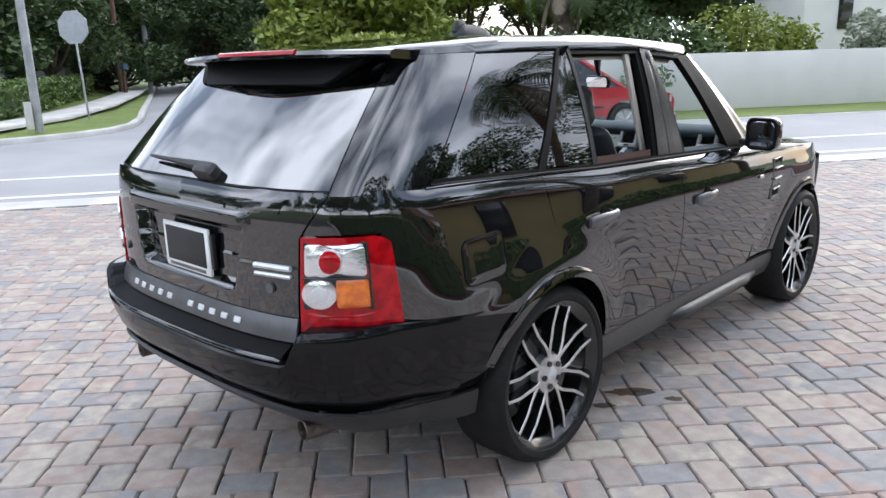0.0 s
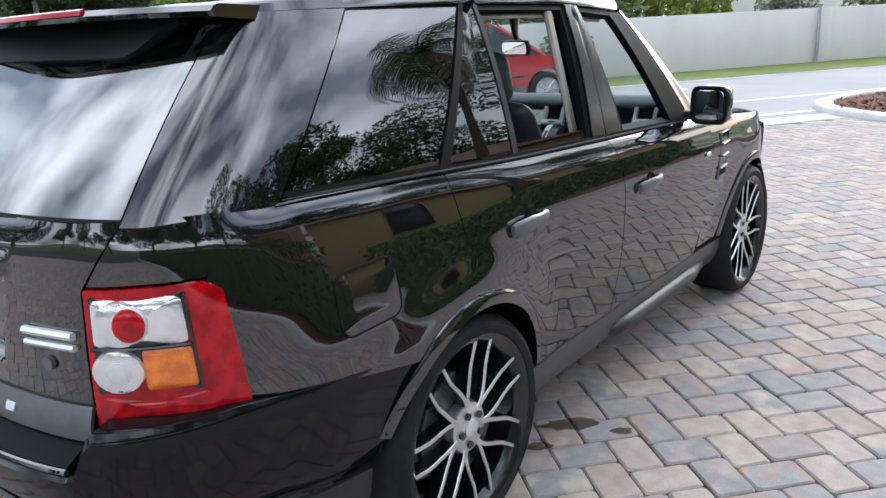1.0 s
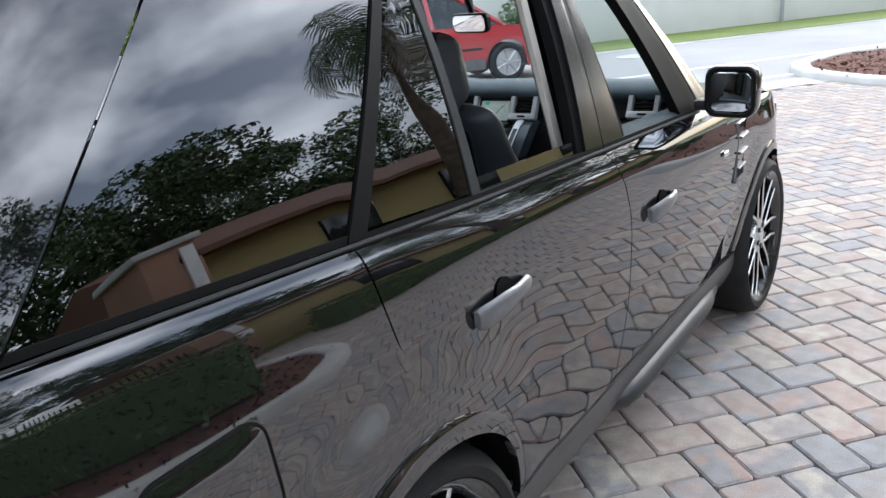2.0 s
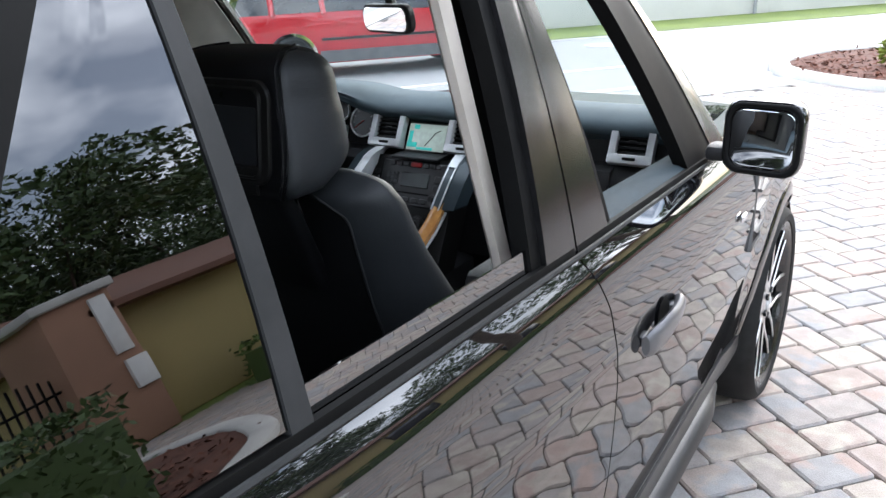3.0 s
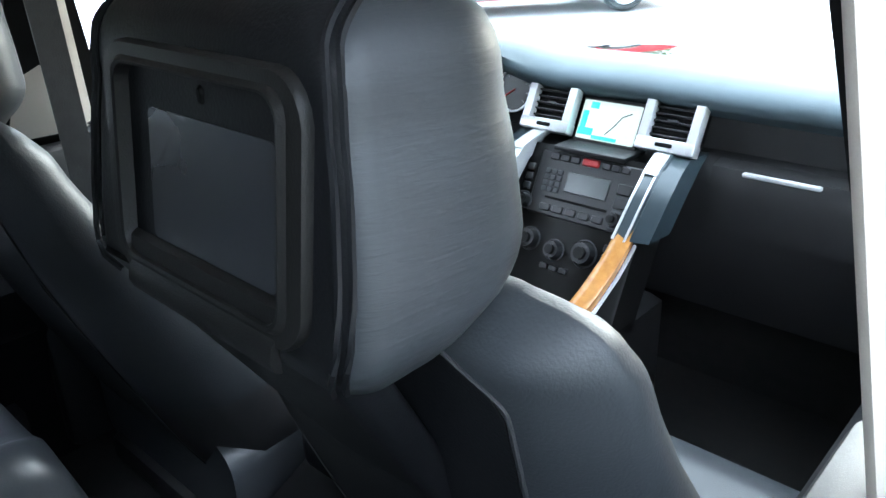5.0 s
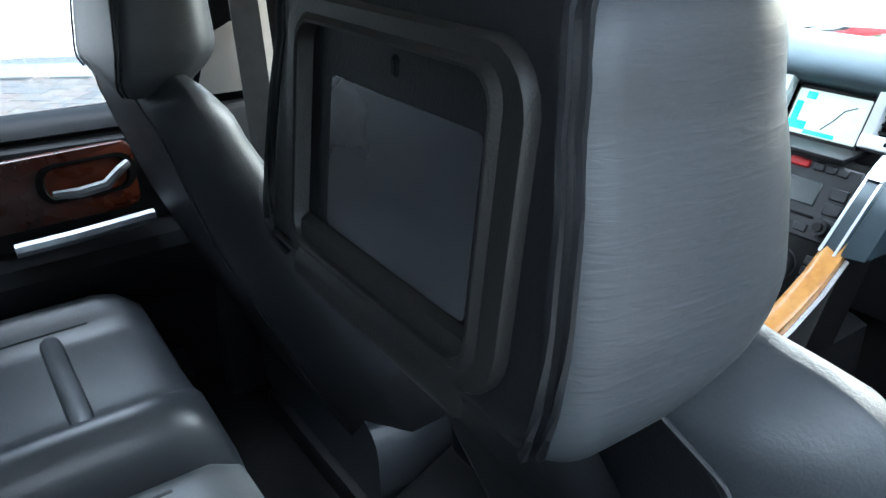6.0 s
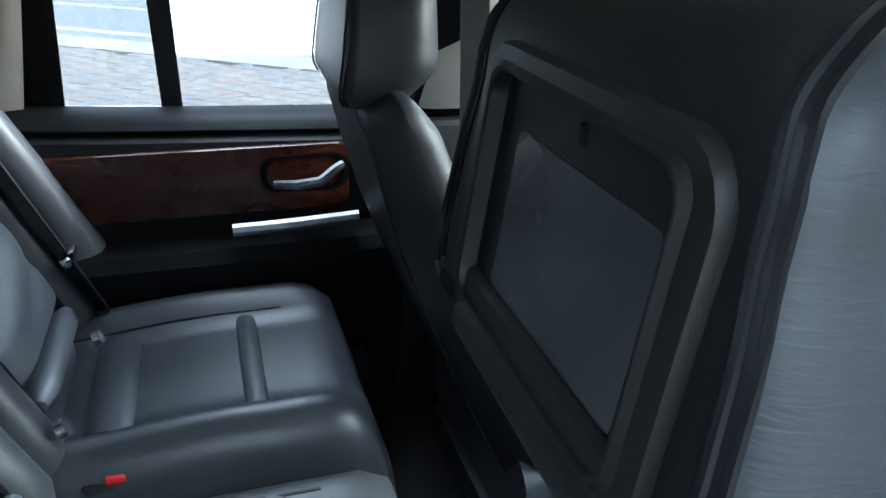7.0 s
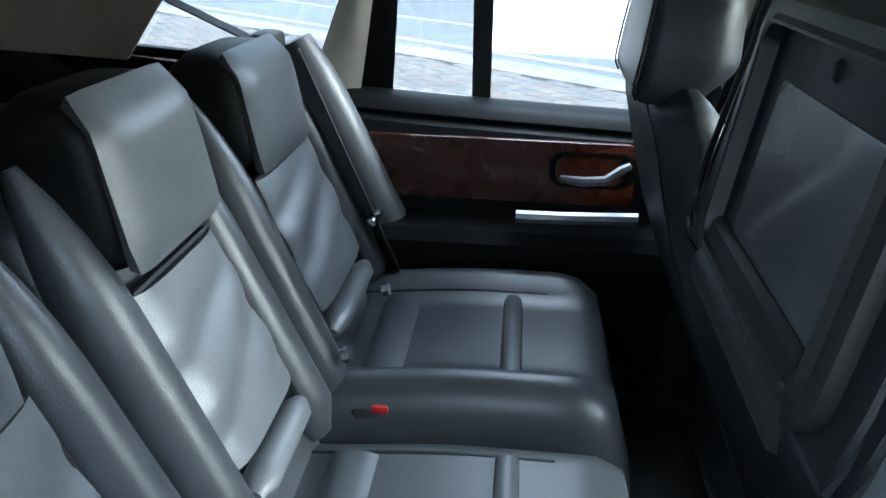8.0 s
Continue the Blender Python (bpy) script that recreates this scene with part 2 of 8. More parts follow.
CLEAR_GLASS = glass("clear_windscreen_glass", (0.94, 0.96, 0.95))
MIRROR = material("mirror_glass", (0.85, 0.86, 0.87), (0.83, 0.84, 0.85), rough=0.01, metal=1.0, rvar=0.0)
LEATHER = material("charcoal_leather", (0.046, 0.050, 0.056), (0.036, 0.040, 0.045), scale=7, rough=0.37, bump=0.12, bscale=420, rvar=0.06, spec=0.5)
# the charcoal leather again, lightened to carry the window light on pads
PAD_LEATHER_LIT = material("charcoal_leather_lit", (0.115, 0.122, 0.13), (0.09, 0.097, 0.105), scale=7, rough=0.38, bump=0.12, bscale=420, rvar=0.06, spec=0.5)
SEAT_LEATHER = material("dark_charcoal_leather", (0.030, 0.033, 0.037), (0.024, 0.027, 0.030), scale=7, rough=0.46, bump=0.12, bscale=420, rvar=0.06, spec=0.32)
LEATHER_DARK = material("black_leather", (0.009, 0.0095, 0.011), (0.006, 0.0065, 0.0075), scale=7, rough=0.48, bump=0.10, bscale=420, spec=0.2)
SOFT_DASH = material("slate_soft_dash", (0.070, 0.096, 0.112), (0.055, 0.077, 0.090), scale=9, rough=0.7, bump=0.3, bscale=500, spec=0.3)
DIVISION = material("dark_grey_window_trim", (0.032, 0.033, 0.034), (0.024, 0.025, 0.026), rough=0.55, spec=0.15)
# right front door only: slate that includes the daylight falling on it
DOOR_SOFT_LIT = material("slate_door_top_lit", (0.040, 0.056, 0.066), (0.030, 0.043, 0.051), scale=9, rough=0.75, bump=0.3, bscale=500, spec=0.2)
CARPET = material("black_carpet", (0.014, 0.013, 0.013), (0.008, 0.008, 0.008), scale=30, rough=0.95, bump=0.8, bscale=400)
BEIGE = material("beige_pillar_cloth", (0.52, 0.48, 0.42), (0.44, 0.40, 0.35), scale=9, rough=0.8, bump=0.10, bscale=700)
WOOD = material("cherry_wood_veneer", (0.080, 0.016, 0.005), (0.044, 0.008, 0.0035), scale=14, rough=0.28, coat=0.35, bscale=70, fine=0.5, spread=0.2)
OAK_WOOD = material("golden_wood_trim", (0.52, 0.25, 0.065), (0.36, 0.15, 0.035), scale=16, rough=0.22, coat=0.7, bscale=80, fine=0.5, spread=0.2)
SCREEN = material("dark_screen_glass", (0.020, 0.022, 0.027), (0.016, 0.018, 0.022), rough=0.30, coat=0.2)
def creased(name, base):
    """Leather with fine level creases."""
    m = base.copy()
    m.name = name
    nt = m.node_tree
    bs = nt.nodes["Principled BSDF"]
    co = nt.nodes.new("ShaderNodeTexCoord")
    mp = nt.nodes.new("ShaderNodeMapping")
    mp.inputs["Scale"].default_value = (38, 38, 300)
    nz = nt.nodes.new("ShaderNodeTexNoise")
    nz.inputs["Scale"].default_value = 1.0
    nz.inputs["Detail"].default_value = 4
    nz.inputs["Distortion"].default_value = .6
    bp = nt.nodes.new("ShaderNodeBump")
    bp.inputs["Strength"].default_value = .17
    bp.inputs["Distance"].default_value = .003
    nt.links.new(co.outputs["Object"], mp.inputs["Vector"])
    nt.links.new(mp.outputs["Vector"], nz.inputs["Vector"])
    nt.links.new(nz.outputs["Fac"], bp.inputs["Height"])
    nt.links.new(bp.outputs["Normal"], bs.inputs["Normal"])
    return m


LEATHER_CREASED = creased("creased_charcoal_leather", SEAT_LEATHER)
BEZEL = material("satin_black_bezel", (0.010, 0.0098, 0.0095), (0.007, 0.007, 0.007), rough=0.44, bump=0.1, bscale=700, spec=0.24)
BELT = material("dark_seat_belt", (0.022, 0.022, 0.023), (0.013, 0.013, 0.014), scale=40, rough=0.7, bump=0.5, bscale=500)

# ---- the place: driveway, road, verges, wall, plants, houses ----
RD, RN = Vector((.590, .807)), Vector((-.807, .590))


def rp(u, n, z=0.0):
    """A place by metres along the road and across it."""
    q = RD * u + RN * n
    return Vector((q.x, q.y, z))


ASPHALT = material("pale_worn_asphalt", (0.33, 0.33, 0.33), (0.25, 0.25, 0.255), scale=.35, rough=0.85, bump=0.5, bscale=90, coords="Object", spread=.2)
CONCRETE = material("light_concrete", (0.55, 0.54, 0.51), (0.42, 0.41, 0.39), scale=1.2, rough=0.85, bump=0.3, bscale=60)
WHITE_LINE = material("white_road_paint", (0.78, 0.78, 0.76), (0.6, 0.6, 0.58), scale=4, rough=0.7, bump=0.2, bscale=90)
GRASS = material("mown_grass", (0.165, 0.215, 0.04), (0.095, 0.135, 0.024), scale=.9, rough=0.9, bump=1.0, bscale=50, fine=.5, spread=.25)
LAND = material("far_ground", (0.10, 0.14, 0.04), (0.06, 0.085, 0.03), scale=.1, rough=0.95, bump=.5, bscale=8)
SAND = material("joint_sand", (0.075, 0.068, 0.060), (0.05, 0.045, 0.04), scale=6, rough=0.95, bump=.5, bscale=150)
MULCH = material("red_bark_mulch", (0.16, 0.06, 0.035), (0.07, 0.028, 0.018), scale=9, rough=0.95, bump=1.0, bscale=60, island=.3)
STUCCO = material("white_painted_wall", (0.70, 0.69, 0.66), (0.58, 0.57, 0.55), scale=.7, rough=0.85, bump=.3, bscale=45, spread=.3)
YELLOW = material("mustard_stucco", (0.42, 0.33, 0.14), (0.36, 0.28, 0.12), scale=.6, rough=0.85, bump=.3, bscale=45)
PINK = material("terracotta_stucco", (0.36, 0.20, 0.13), (0.28, 0.155, 0.10), scale=.6, rough=0.85, bump=.3, bscale=45)
ROOF_TILE = material("clay_roof_tile", (0.16, 0.075, 0.05), (0.10, 0.05, 0.035), scale=2, rough=0.8, bump=.4, bscale=30, island=.4)
WHITE_TRIM = material("white_trim", (0.75, 0.74, 0.72), (0.65, 0.64, 0.62), rough=.6)
DARK_PANE = material("dark_house_window", (0.02, 0.022, 0.025), (0.015, 0.016, 0.018), rough=.08, coat=.5)
BARK = material("grey_brown_bark", (0.12, 0.09, 0.065), (0.06, 0.045, 0.033), scale=5, rough=.95, bump=1.0, bscale=28)
POLE = material("weathered_pole", (0.34, 0.345, 0.34), (0.24, 0.245, 0.245), scale=4, rough=.8, bump=.3, bscale=40)
POLE_WOOD = material("brown_utility_pole", (0.14, 0.085, 0.055), (0.08, 0.05, 0.032), scale=5, rough=.9, bump=.4, bscale=40)
SIGN_BACK = material("bare_aluminium_sign", (0.40, 0.41, 0.43), (0.34, 0.35, 0.37), rough=.5, metal=.6)
DARK_GREEN = leaves("dark_oak_leaves", (0.060, 0.100, 0.026), (0.022, 0.040, 0.012))
MID_GREEN = leaves("green_shrub_leaves", (0.075, 0.13, 0.028), (0.03, 0.055, 0.014))
YELLOW_GREEN = leaves("yellow_green_leaves", (0.22, 0.27, 0.035), (0.09, 0.125, 0.022))
GREY_GREEN = leaves("grey_green_leaves", (0.27, 0.30, 0.22), (0.12, 0.15, 0.09))
FROND = leaves("palm_frond_green", (0.06, 0.10, 0.03), (0.03, 0.05, 0.016))
FROND_DRY = leaves("dry_palm_frond", (0.28, 0.23, 0.17), (0.16, 0.125, 0.09))
HEDGE = leaves("clipped_hedge_leaves", (0.10, 0.16, 0.03), (0.035, 0.06, 0.014))
DARK_HEDGE = leaves("dark_hedge_leaves", (0.05, 0.085, 0.018), (0.018, 0.032, 0.008))
FLOWER = material("orange_flowers", (0.55, 0.12, 0.03), (0.45, 0.08, 0.02), rough=.6)
RED_PAINT = material("red_car_paint", (0.42, 0.010, 0.018), (0.36, 0.008, 0.015), scale=2, rough=.22, coat=.9)
ALLOY = material("silver_alloy_wheel", (0.6, 0.6, 0.61), (0.5, 0.5, 0.51), rough=.3, metal=.8)

def paver_material(name, node, socket):
    """Tumbled concrete pavers: one of several mottled shades each."""
    m = material(name, (1, 1, 1), (.74, .73, .72), scale=14, rough=.82, bump=.6, bscale=170, spread=.22, fine=.6)
    nt = m.node_tree
    b = nt.nodes["Principled BSDF"]
    old = [n for n in nt.nodes if n.bl_idname == "ShaderNodeValToRGB"][0]
    g = nt.nodes.new(node)
    r = nt.nodes.new("ShaderNodeValToRGB")
    r.color_ramp.interpolation = 'CONSTANT'
    shades = [(0, (0.284, 0.272, 0.268)), (.14, (0.345, 0.306, 0.277)), (.28, (0.386, 0.318, 0.277)), (.40, (0.330, 0.298, 0.279)), (.52, (0.407, 0.352, 0.303)),
              (.64, (0.355, 0.285, 0.247)), (.74, (0.427, 0.374, 0.322)), (.86, (0.309, 0.298, 0.292)), (.93, (0.369, 0.300, 0.261))]
    r.color_ramp.elements[0].color = (*shades[0][1], 1)
    r.color_ramp.elements[1].position, r.color_ramp.elements[1].color = shades[1][0], (*shades[1][1], 1)
    for p, c in shades[2:]:
        r.color_ramp.elements.new(p).color = (*c, 1)
    nt.links.new(g.outputs[socket], r.inputs["Fac"])
    turn = nt.nodes.new("ShaderNodeMath")
    turn.operation = 'MULTIPLY_ADD'
    turn.inputs[1].default_value, turn.inputs[2].default_value = 7.3, .41
    frac = nt.nodes.new("ShaderNodeMath")
    frac.operation = 'FRACT'
    nt.links.new(g.outputs[socket], turn.inputs[0])
    nt.links.new(turn.outputs[0], frac.inputs[0])
    r2 = nt.nodes.new("ShaderNodeValToRGB")
    r2.color_ramp.interpolation = 'CONSTANT'
    tints = [(0, (0.40, 0.335, 0.305)), (.3, (0.44, 0.395, 0.335)), (.55, (0.30, 0.297, 0.30)), (.8, (0.385, 0.29, 0.25))]
    r2.color_ramp.elements[0].color = (*tints[0][1], 1)
    r2.color_ramp.elements[1].position, r2.color_ramp.elements[1].color = tints[1][0], (*tints[1][1], 1)
    for p, c in tints[2:]:
        r2.color_ramp.elements.new(p).color = (*c, 1)
    nt.links.new(frac.outputs[0], r2.inputs["Fac"])
    place = nt.nodes.new("ShaderNodeNewGeometry")
    cloud = nt.nodes.new("ShaderNodeTexNoise")
    cloud.inputs["Scale"].default_value, cloud.inputs["Detail"].default_value = 8.0, 4.0
    nt.links.new(place.outputs["Position"], cloud.inputs["Vector"])
    rng = nt.nodes.new("ShaderNodeMapRange")
    rng.inputs["From Min"].default_value, rng.inputs["From Max"].default_value = .47, .60
    nt.links.new(cloud.outputs["Fac"], rng.inputs["Value"])
    two = nt.nodes.new("ShaderNodeMixRGB")
    nt.links.new(rng.outputs["Result"], two.inputs[0])
    nt.links.new(r.outputs["Color"], two.inputs[1])
    nt.links.new(r2.outputs["Color"], two.inputs[2])
    mx = nt.nodes.new("ShaderNodeMixRGB")
    mx.blend_type = 'MULTIPLY'
    mx.inputs[0].default_value = 1.0
    nt.links.new(two.outputs["Color"], mx.inputs[1])
    nt.links.new(old.outputs["Color"], mx.inputs[2])
    nt.links.new(mx.outputs["Color"], b.inputs["Base Color"])
    return m


PAVER = paver_material("tumbled_paver", "ShaderNodeObjectInfo", "Random")
PAVER_FAR = paver_material("tumbled_paver_field", "ShaderNodeNewGeometry", "Random Per Island")


def slab(name, outline, z, mat, label, depth=.06, kind="structure", category=""):
    bm = bmesh.new()
    top = [bm.verts.new((p[0], p[1], z)) for p in outline]
    low = [bm.verts.new((p[0], p[1], z - depth)) for p in outline]
    bm.faces.new(top)
    for i in range(len(top)):
        j = (i + 1) % len(top)
        bm.faces.new((top[i], low[i], low[j], top[j]))
    bmesh.ops.triangulate(bm, faces=[f for f in bm.faces if len(f.verts) > 4])
    bmesh.ops.recalc_face_normals(bm, faces=bm.faces)
    return tagged(finish(name, bm, mat, flat=True), label, category, kind=kind)


def band(name, path, half, z, mat, label, depth=.1, kind="structure"):
    """A strip along a path of (u, n), with a width and a height."""
    bm = bmesh.new()
    pts = [rp(u, n) for u, n in path]
    loops = []
    for i, p in enumerate(pts):
        t = (pts[min(i + 1, len(pts) - 1)] - pts[max(i - 1, 0)]).normalized()
        sd = Vector((-t.y, t.x, 0)) * half
        zz = z[i] if isinstance(z, (list, tuple)) else z
        up = Vector((0, 0, zz))
        r = min(.03, depth * .4)
        loops.append([p + sd + up - Vector((0, 0, depth)), p + sd + up - Vector((0, 0, r)), p + sd * (1 - r / half) + up, p - sd * (1 - r / half) + up, p - sd + up - Vector((0, 0, r)), p - sd + up - Vector((0, 0, depth))])
    loft(bm, loops)
    return tagged(finish(name, bm, mat, angle=50), label, kind=kind)


# ground to the horizon
bm = bmesh.new()
bmesh.ops.create_grid(bm, x_segments=2, y_segments=2, size=600, matrix=Matrix.Translation((0, 0, -.12)))
tagged(finish("ground", bm, LAND), "flat grassy land reaching the horizon", kind="structure")
# road, side street, gutter, lines
slab("road", [rp(-70, 7.0), rp(70, 7.0), rp(70, 14.1), rp(-70, 15.2)], -.015, ASPHALT, "pale grey asphalt road")
slab("side_street", [rp(-16, 13.5), rp(10, 13.0), rp(1.2, 17), rp(-2.5, 40), rp(-6, 80), rp(-16, 80), rp(-9, 40), rp(-6.5, 20)], -.019, ASPHALT, "pale asphalt side street", .05)
slab("gutter", [rp(-40, 6.62), rp(40, 6.62), rp(40, 7.2), rp(-40, 7.2)], -.006, CONCRETE, "pale concrete gutter beside the pavers", .08)
slab("road_line", [rp(-60, 9.50), rp(60, 9.50), rp(60, 9.64), rp(-60, 9.64)], -.009, WHITE_LINE, "white painted road line", .004)
slab("road_line", [rp(-60, 7.55), rp(60, 7.55), rp(60, 7.70), rp(-60, 7.70)], -.009, WHITE_LINE, "white painted edge line", .004)
# verge before the wall
slab("verge", [rp(2.5, 14.2), rp(70, 14.0), rp(70, 60), rp(2.5, 60)], .02, GRASS, "mown grass verge along the wall", .1)
LEFT = [(-60, 14.6), (-14, 15.0), (-10, 15.3), (-8.2, 15.8), (-7.0, 16.5), (-6.1, 17.4), (-5.5, 18.5), (-5.3, 20), (-5.6, 23), (-6.3, 27), (-7.4, 34), (-10, 50), (-14, 75)]
bm = bmesh.new()
rows = []
for u, n in LEFT:
    q = rp(u, n)
    line = []
    for k, w in enumerate((0.05, 1.2, 3, 8, 20, 50)):
        d = Vector((-.75, .55)) if n > 15.7 else Vector((-.2, 1))
        d.normalize()
        uu, nn = u + d.x * w, n + d.y * w
        line.append(bm.verts.new(rp(uu, nn, .10 + .30 * smooth(0, 7, w))))
    rows.append(line)
for a, b in zip(rows, rows[1:]):
    for i in range(5):
        bm.faces.new((a[i], a[i + 1], b[i + 1], b[i]))
bmesh.ops.recalc_face_normals(bm, faces=bm.faces)
tagged(finish("verge", bm, GRASS), "raised grass corner of the side street", kind="structure")
band("kerb", LEFT, .11, .12, CONCRETE, "rounded pale concrete kerb of the corner", .16)
band("pavement", [(-50, 16.5), (-14, 16.6), (-10.2, 16.7), (-8.5, 17.7), (-7.8, 21), (-8.0, 27.5), (-9.2, 38), (-11, 51)], .66, [.30, .30, .30, .31, .34, .36, .38, .40], CONCRETE, "pale concrete pavement", .1)
band("kerb", [(1.3, 16.5), (.9, 18.5), (.2, 23), (-.8, 30), (-2.2, 38), (-5, 60)], .10, .11, CONCRETE, "pale kerb along the hedge", .14)
band("kerb", [(2.0, 14.3), (5, 14.15), (20, 14.0), (60, 13.9)], .06, .012, CONCRETE, "flush edge of the road", .06)

# long white garden wall with cap and piers
bm = bmesh.new()
def wall_box(bm, u0, u1, n0, n1, z0, z1, bev=.01):
    vs = box(bm, (u0, n0, z0), (u1, n1, z1), bev, 2)
    m = Matrix(((RD.x, RN.x, 0, 0), (RD.y, RN.y, 0, 0), (0, 0, 1, 0), (0, 0, 0, 1)))
    bmesh.ops.transform(bm, matrix=m, verts=vs)
wall_box(bm, 2.6, 45, 16.75, 16.95, -.05, 1.56)
wall = tagged(finish("garden_wall", bm, STUCCO), "long white rendered garden wall", kind="structure")
bm = bmesh.new()
wall_box(bm, 2.6, 2.8, 16.9, 40, -.05, 1.56)
tagged(finish("garden_wall", bm, STUCCO), "white rendered wall beside the hedge", kind="structure")
for u in (17.2,):
    bm = bmesh.new()
    wall_box(bm, u - .2, u + .2, 16.66, 16.78, -.04, 1.57)
    part("wall_pier", bm, STUCCO, wall, "shallow wall pier")
bm = bmesh.new()
v = rp(16.9, 16.62)
tube(bm, [(v.x, v.y, 0), (v.x, v.y, 1.6)], .05, 10)
tagged(finish("downpipe", bm, SIGN_BACK), "grey pipe standing against the white wall", "pipe")
# manhole in the far lane
bm = bmesh.new()
disc(bm, rp(9.5, 12.6, -.012), .42, (0, 0, 1), .012, 28)
tagged(finish("manhole_cover", bm, SIGN_BACK), "flat iron manhole cover in the road", "manhole")


# ---- plants ----
def leaf_cloud(bm, centre, radii, count, size, rng, hollow=.35, droop=0.0):
    """Many small bent leaves, thicker towards the outside of an uneven clump."""
    for _ in range(count):
        while True:
            d = Vector((rng.uniform(-1, 1), rng.uniform(-1, 1), rng.uniform(-1, 1)))
            if .05 < d.length < 1:
                break
        r = d.length
        d.normalize()
        lump = 1 + .28 * noise.noise(Vector(centre) * .7 + d * 2.3)
        k = lerp(hollow, 1, r) * lump
        c = Vector(centre) + Vector((d.x * radii[0], d.y * radii[1], d.z * radii[2])) * k
        a = Vector((rng.gauss(0, 1), rng.gauss(0, 1), rng.gauss(0, .6) - droop)).normalized() * size * rng.uniform(.6, 1.3)
        b = a.cross(Vector((rng.gauss(0, 1), rng.gauss(0, 1), rng.gauss(0, 1)))).normalized() * a.length * .45
        vs = [bm.verts.new(c - a), bm.verts.new(c + b), bm.verts.new(c + a), bm.verts.new(c - b)]
        bm.faces.new(vs)


def tree(name, at, height, spread, trunk, crown_z, mat, count, size, seed, label, clumps=14, group="", bark=None):
    rng = random.Random(seed)
    t = root(name, label, "tree", group)
    t.location = at
    bm = bmesh.new()
    lean = Vector((rng.uniform(-.3, .3), rng.uniform(-.3, .3), 0))
    tube(bm, [lean * (k / 6) * 2 + Vector((0, 0, crown_z * 1.15 * k / 6)) for k in range(7)], [trunk * (1.35 - .12 * k) for k in range(7)], 9)
    top = lean * 2 + Vector((0, 0, crown_z))
    spots = []
    for k in range(clumps):
        a = 2.4 * k + rng.uniform(-.4, .4)
        r = spread * math.sqrt((k + .5) / clumps)
        z = crown_z + (height - crown_z) * rng.uniform(.12, .95) * (1 - .45 * (r / spread) ** 2)
        spots.append(Vector((r * math.cos(a), r * math.sin(a), z)))
    for k, sp in enumerate(spots[:9]):
        base = top * rng.uniform(.65, 1.0)
        mid = base.lerp(sp, .5) + Vector((0, 0, -.15 * spread))
        tube(bm, [base, mid, sp], [trunk * .45, trunk * .28, trunk * .08], 6)
    part("trunk", bm, bark or BARK, t, "rough bark trunk and limbs")
    bm = bmesh.new()
    for sp in spots:
        r = spread * rng.uniform(.30, .48)
        leaf_cloud(bm, sp, (r, r, r * rng.uniform(.6, .85)), count // clumps, size, rng)
    part("crown", bm, mat, t, "uneven leafy crown")
    return t


def shrub(name, at, radii, count, size, mat, seed, label, group=""):
    rng = random.Random(seed)
    t = root(name, label, "shrub", group)
    t.location = at
    bm = bmesh.new()
    for k in range(5):
        a = 1.26 * k
        tube(bm, [(0, 0, -.05), (radii[0] * .3 * math.cos(a), radii[1] * .3 * math.sin(a), radii[2] * .7), (radii[0] * .7 * math.cos(a), radii[1] * .7 * math.sin(a), radii[2] * 1.4)], [.04, .03, .01], 5)
    part("stem", bm, BARK, t)
    bm = bmesh.new()
    for k in range(7):
        c = Vector((rng.uniform(-.5, .5) * radii[0], rng.uniform(-.5, .5) * radii[1], radii[2] * rng.uniform(.55, 1.35)))
        leaf_cloud(bm, c, [q * rng.uniform(.45, .65) for q in radii], count // 7, size, rng)
    part("foliage", bm, mat, t)
    return t


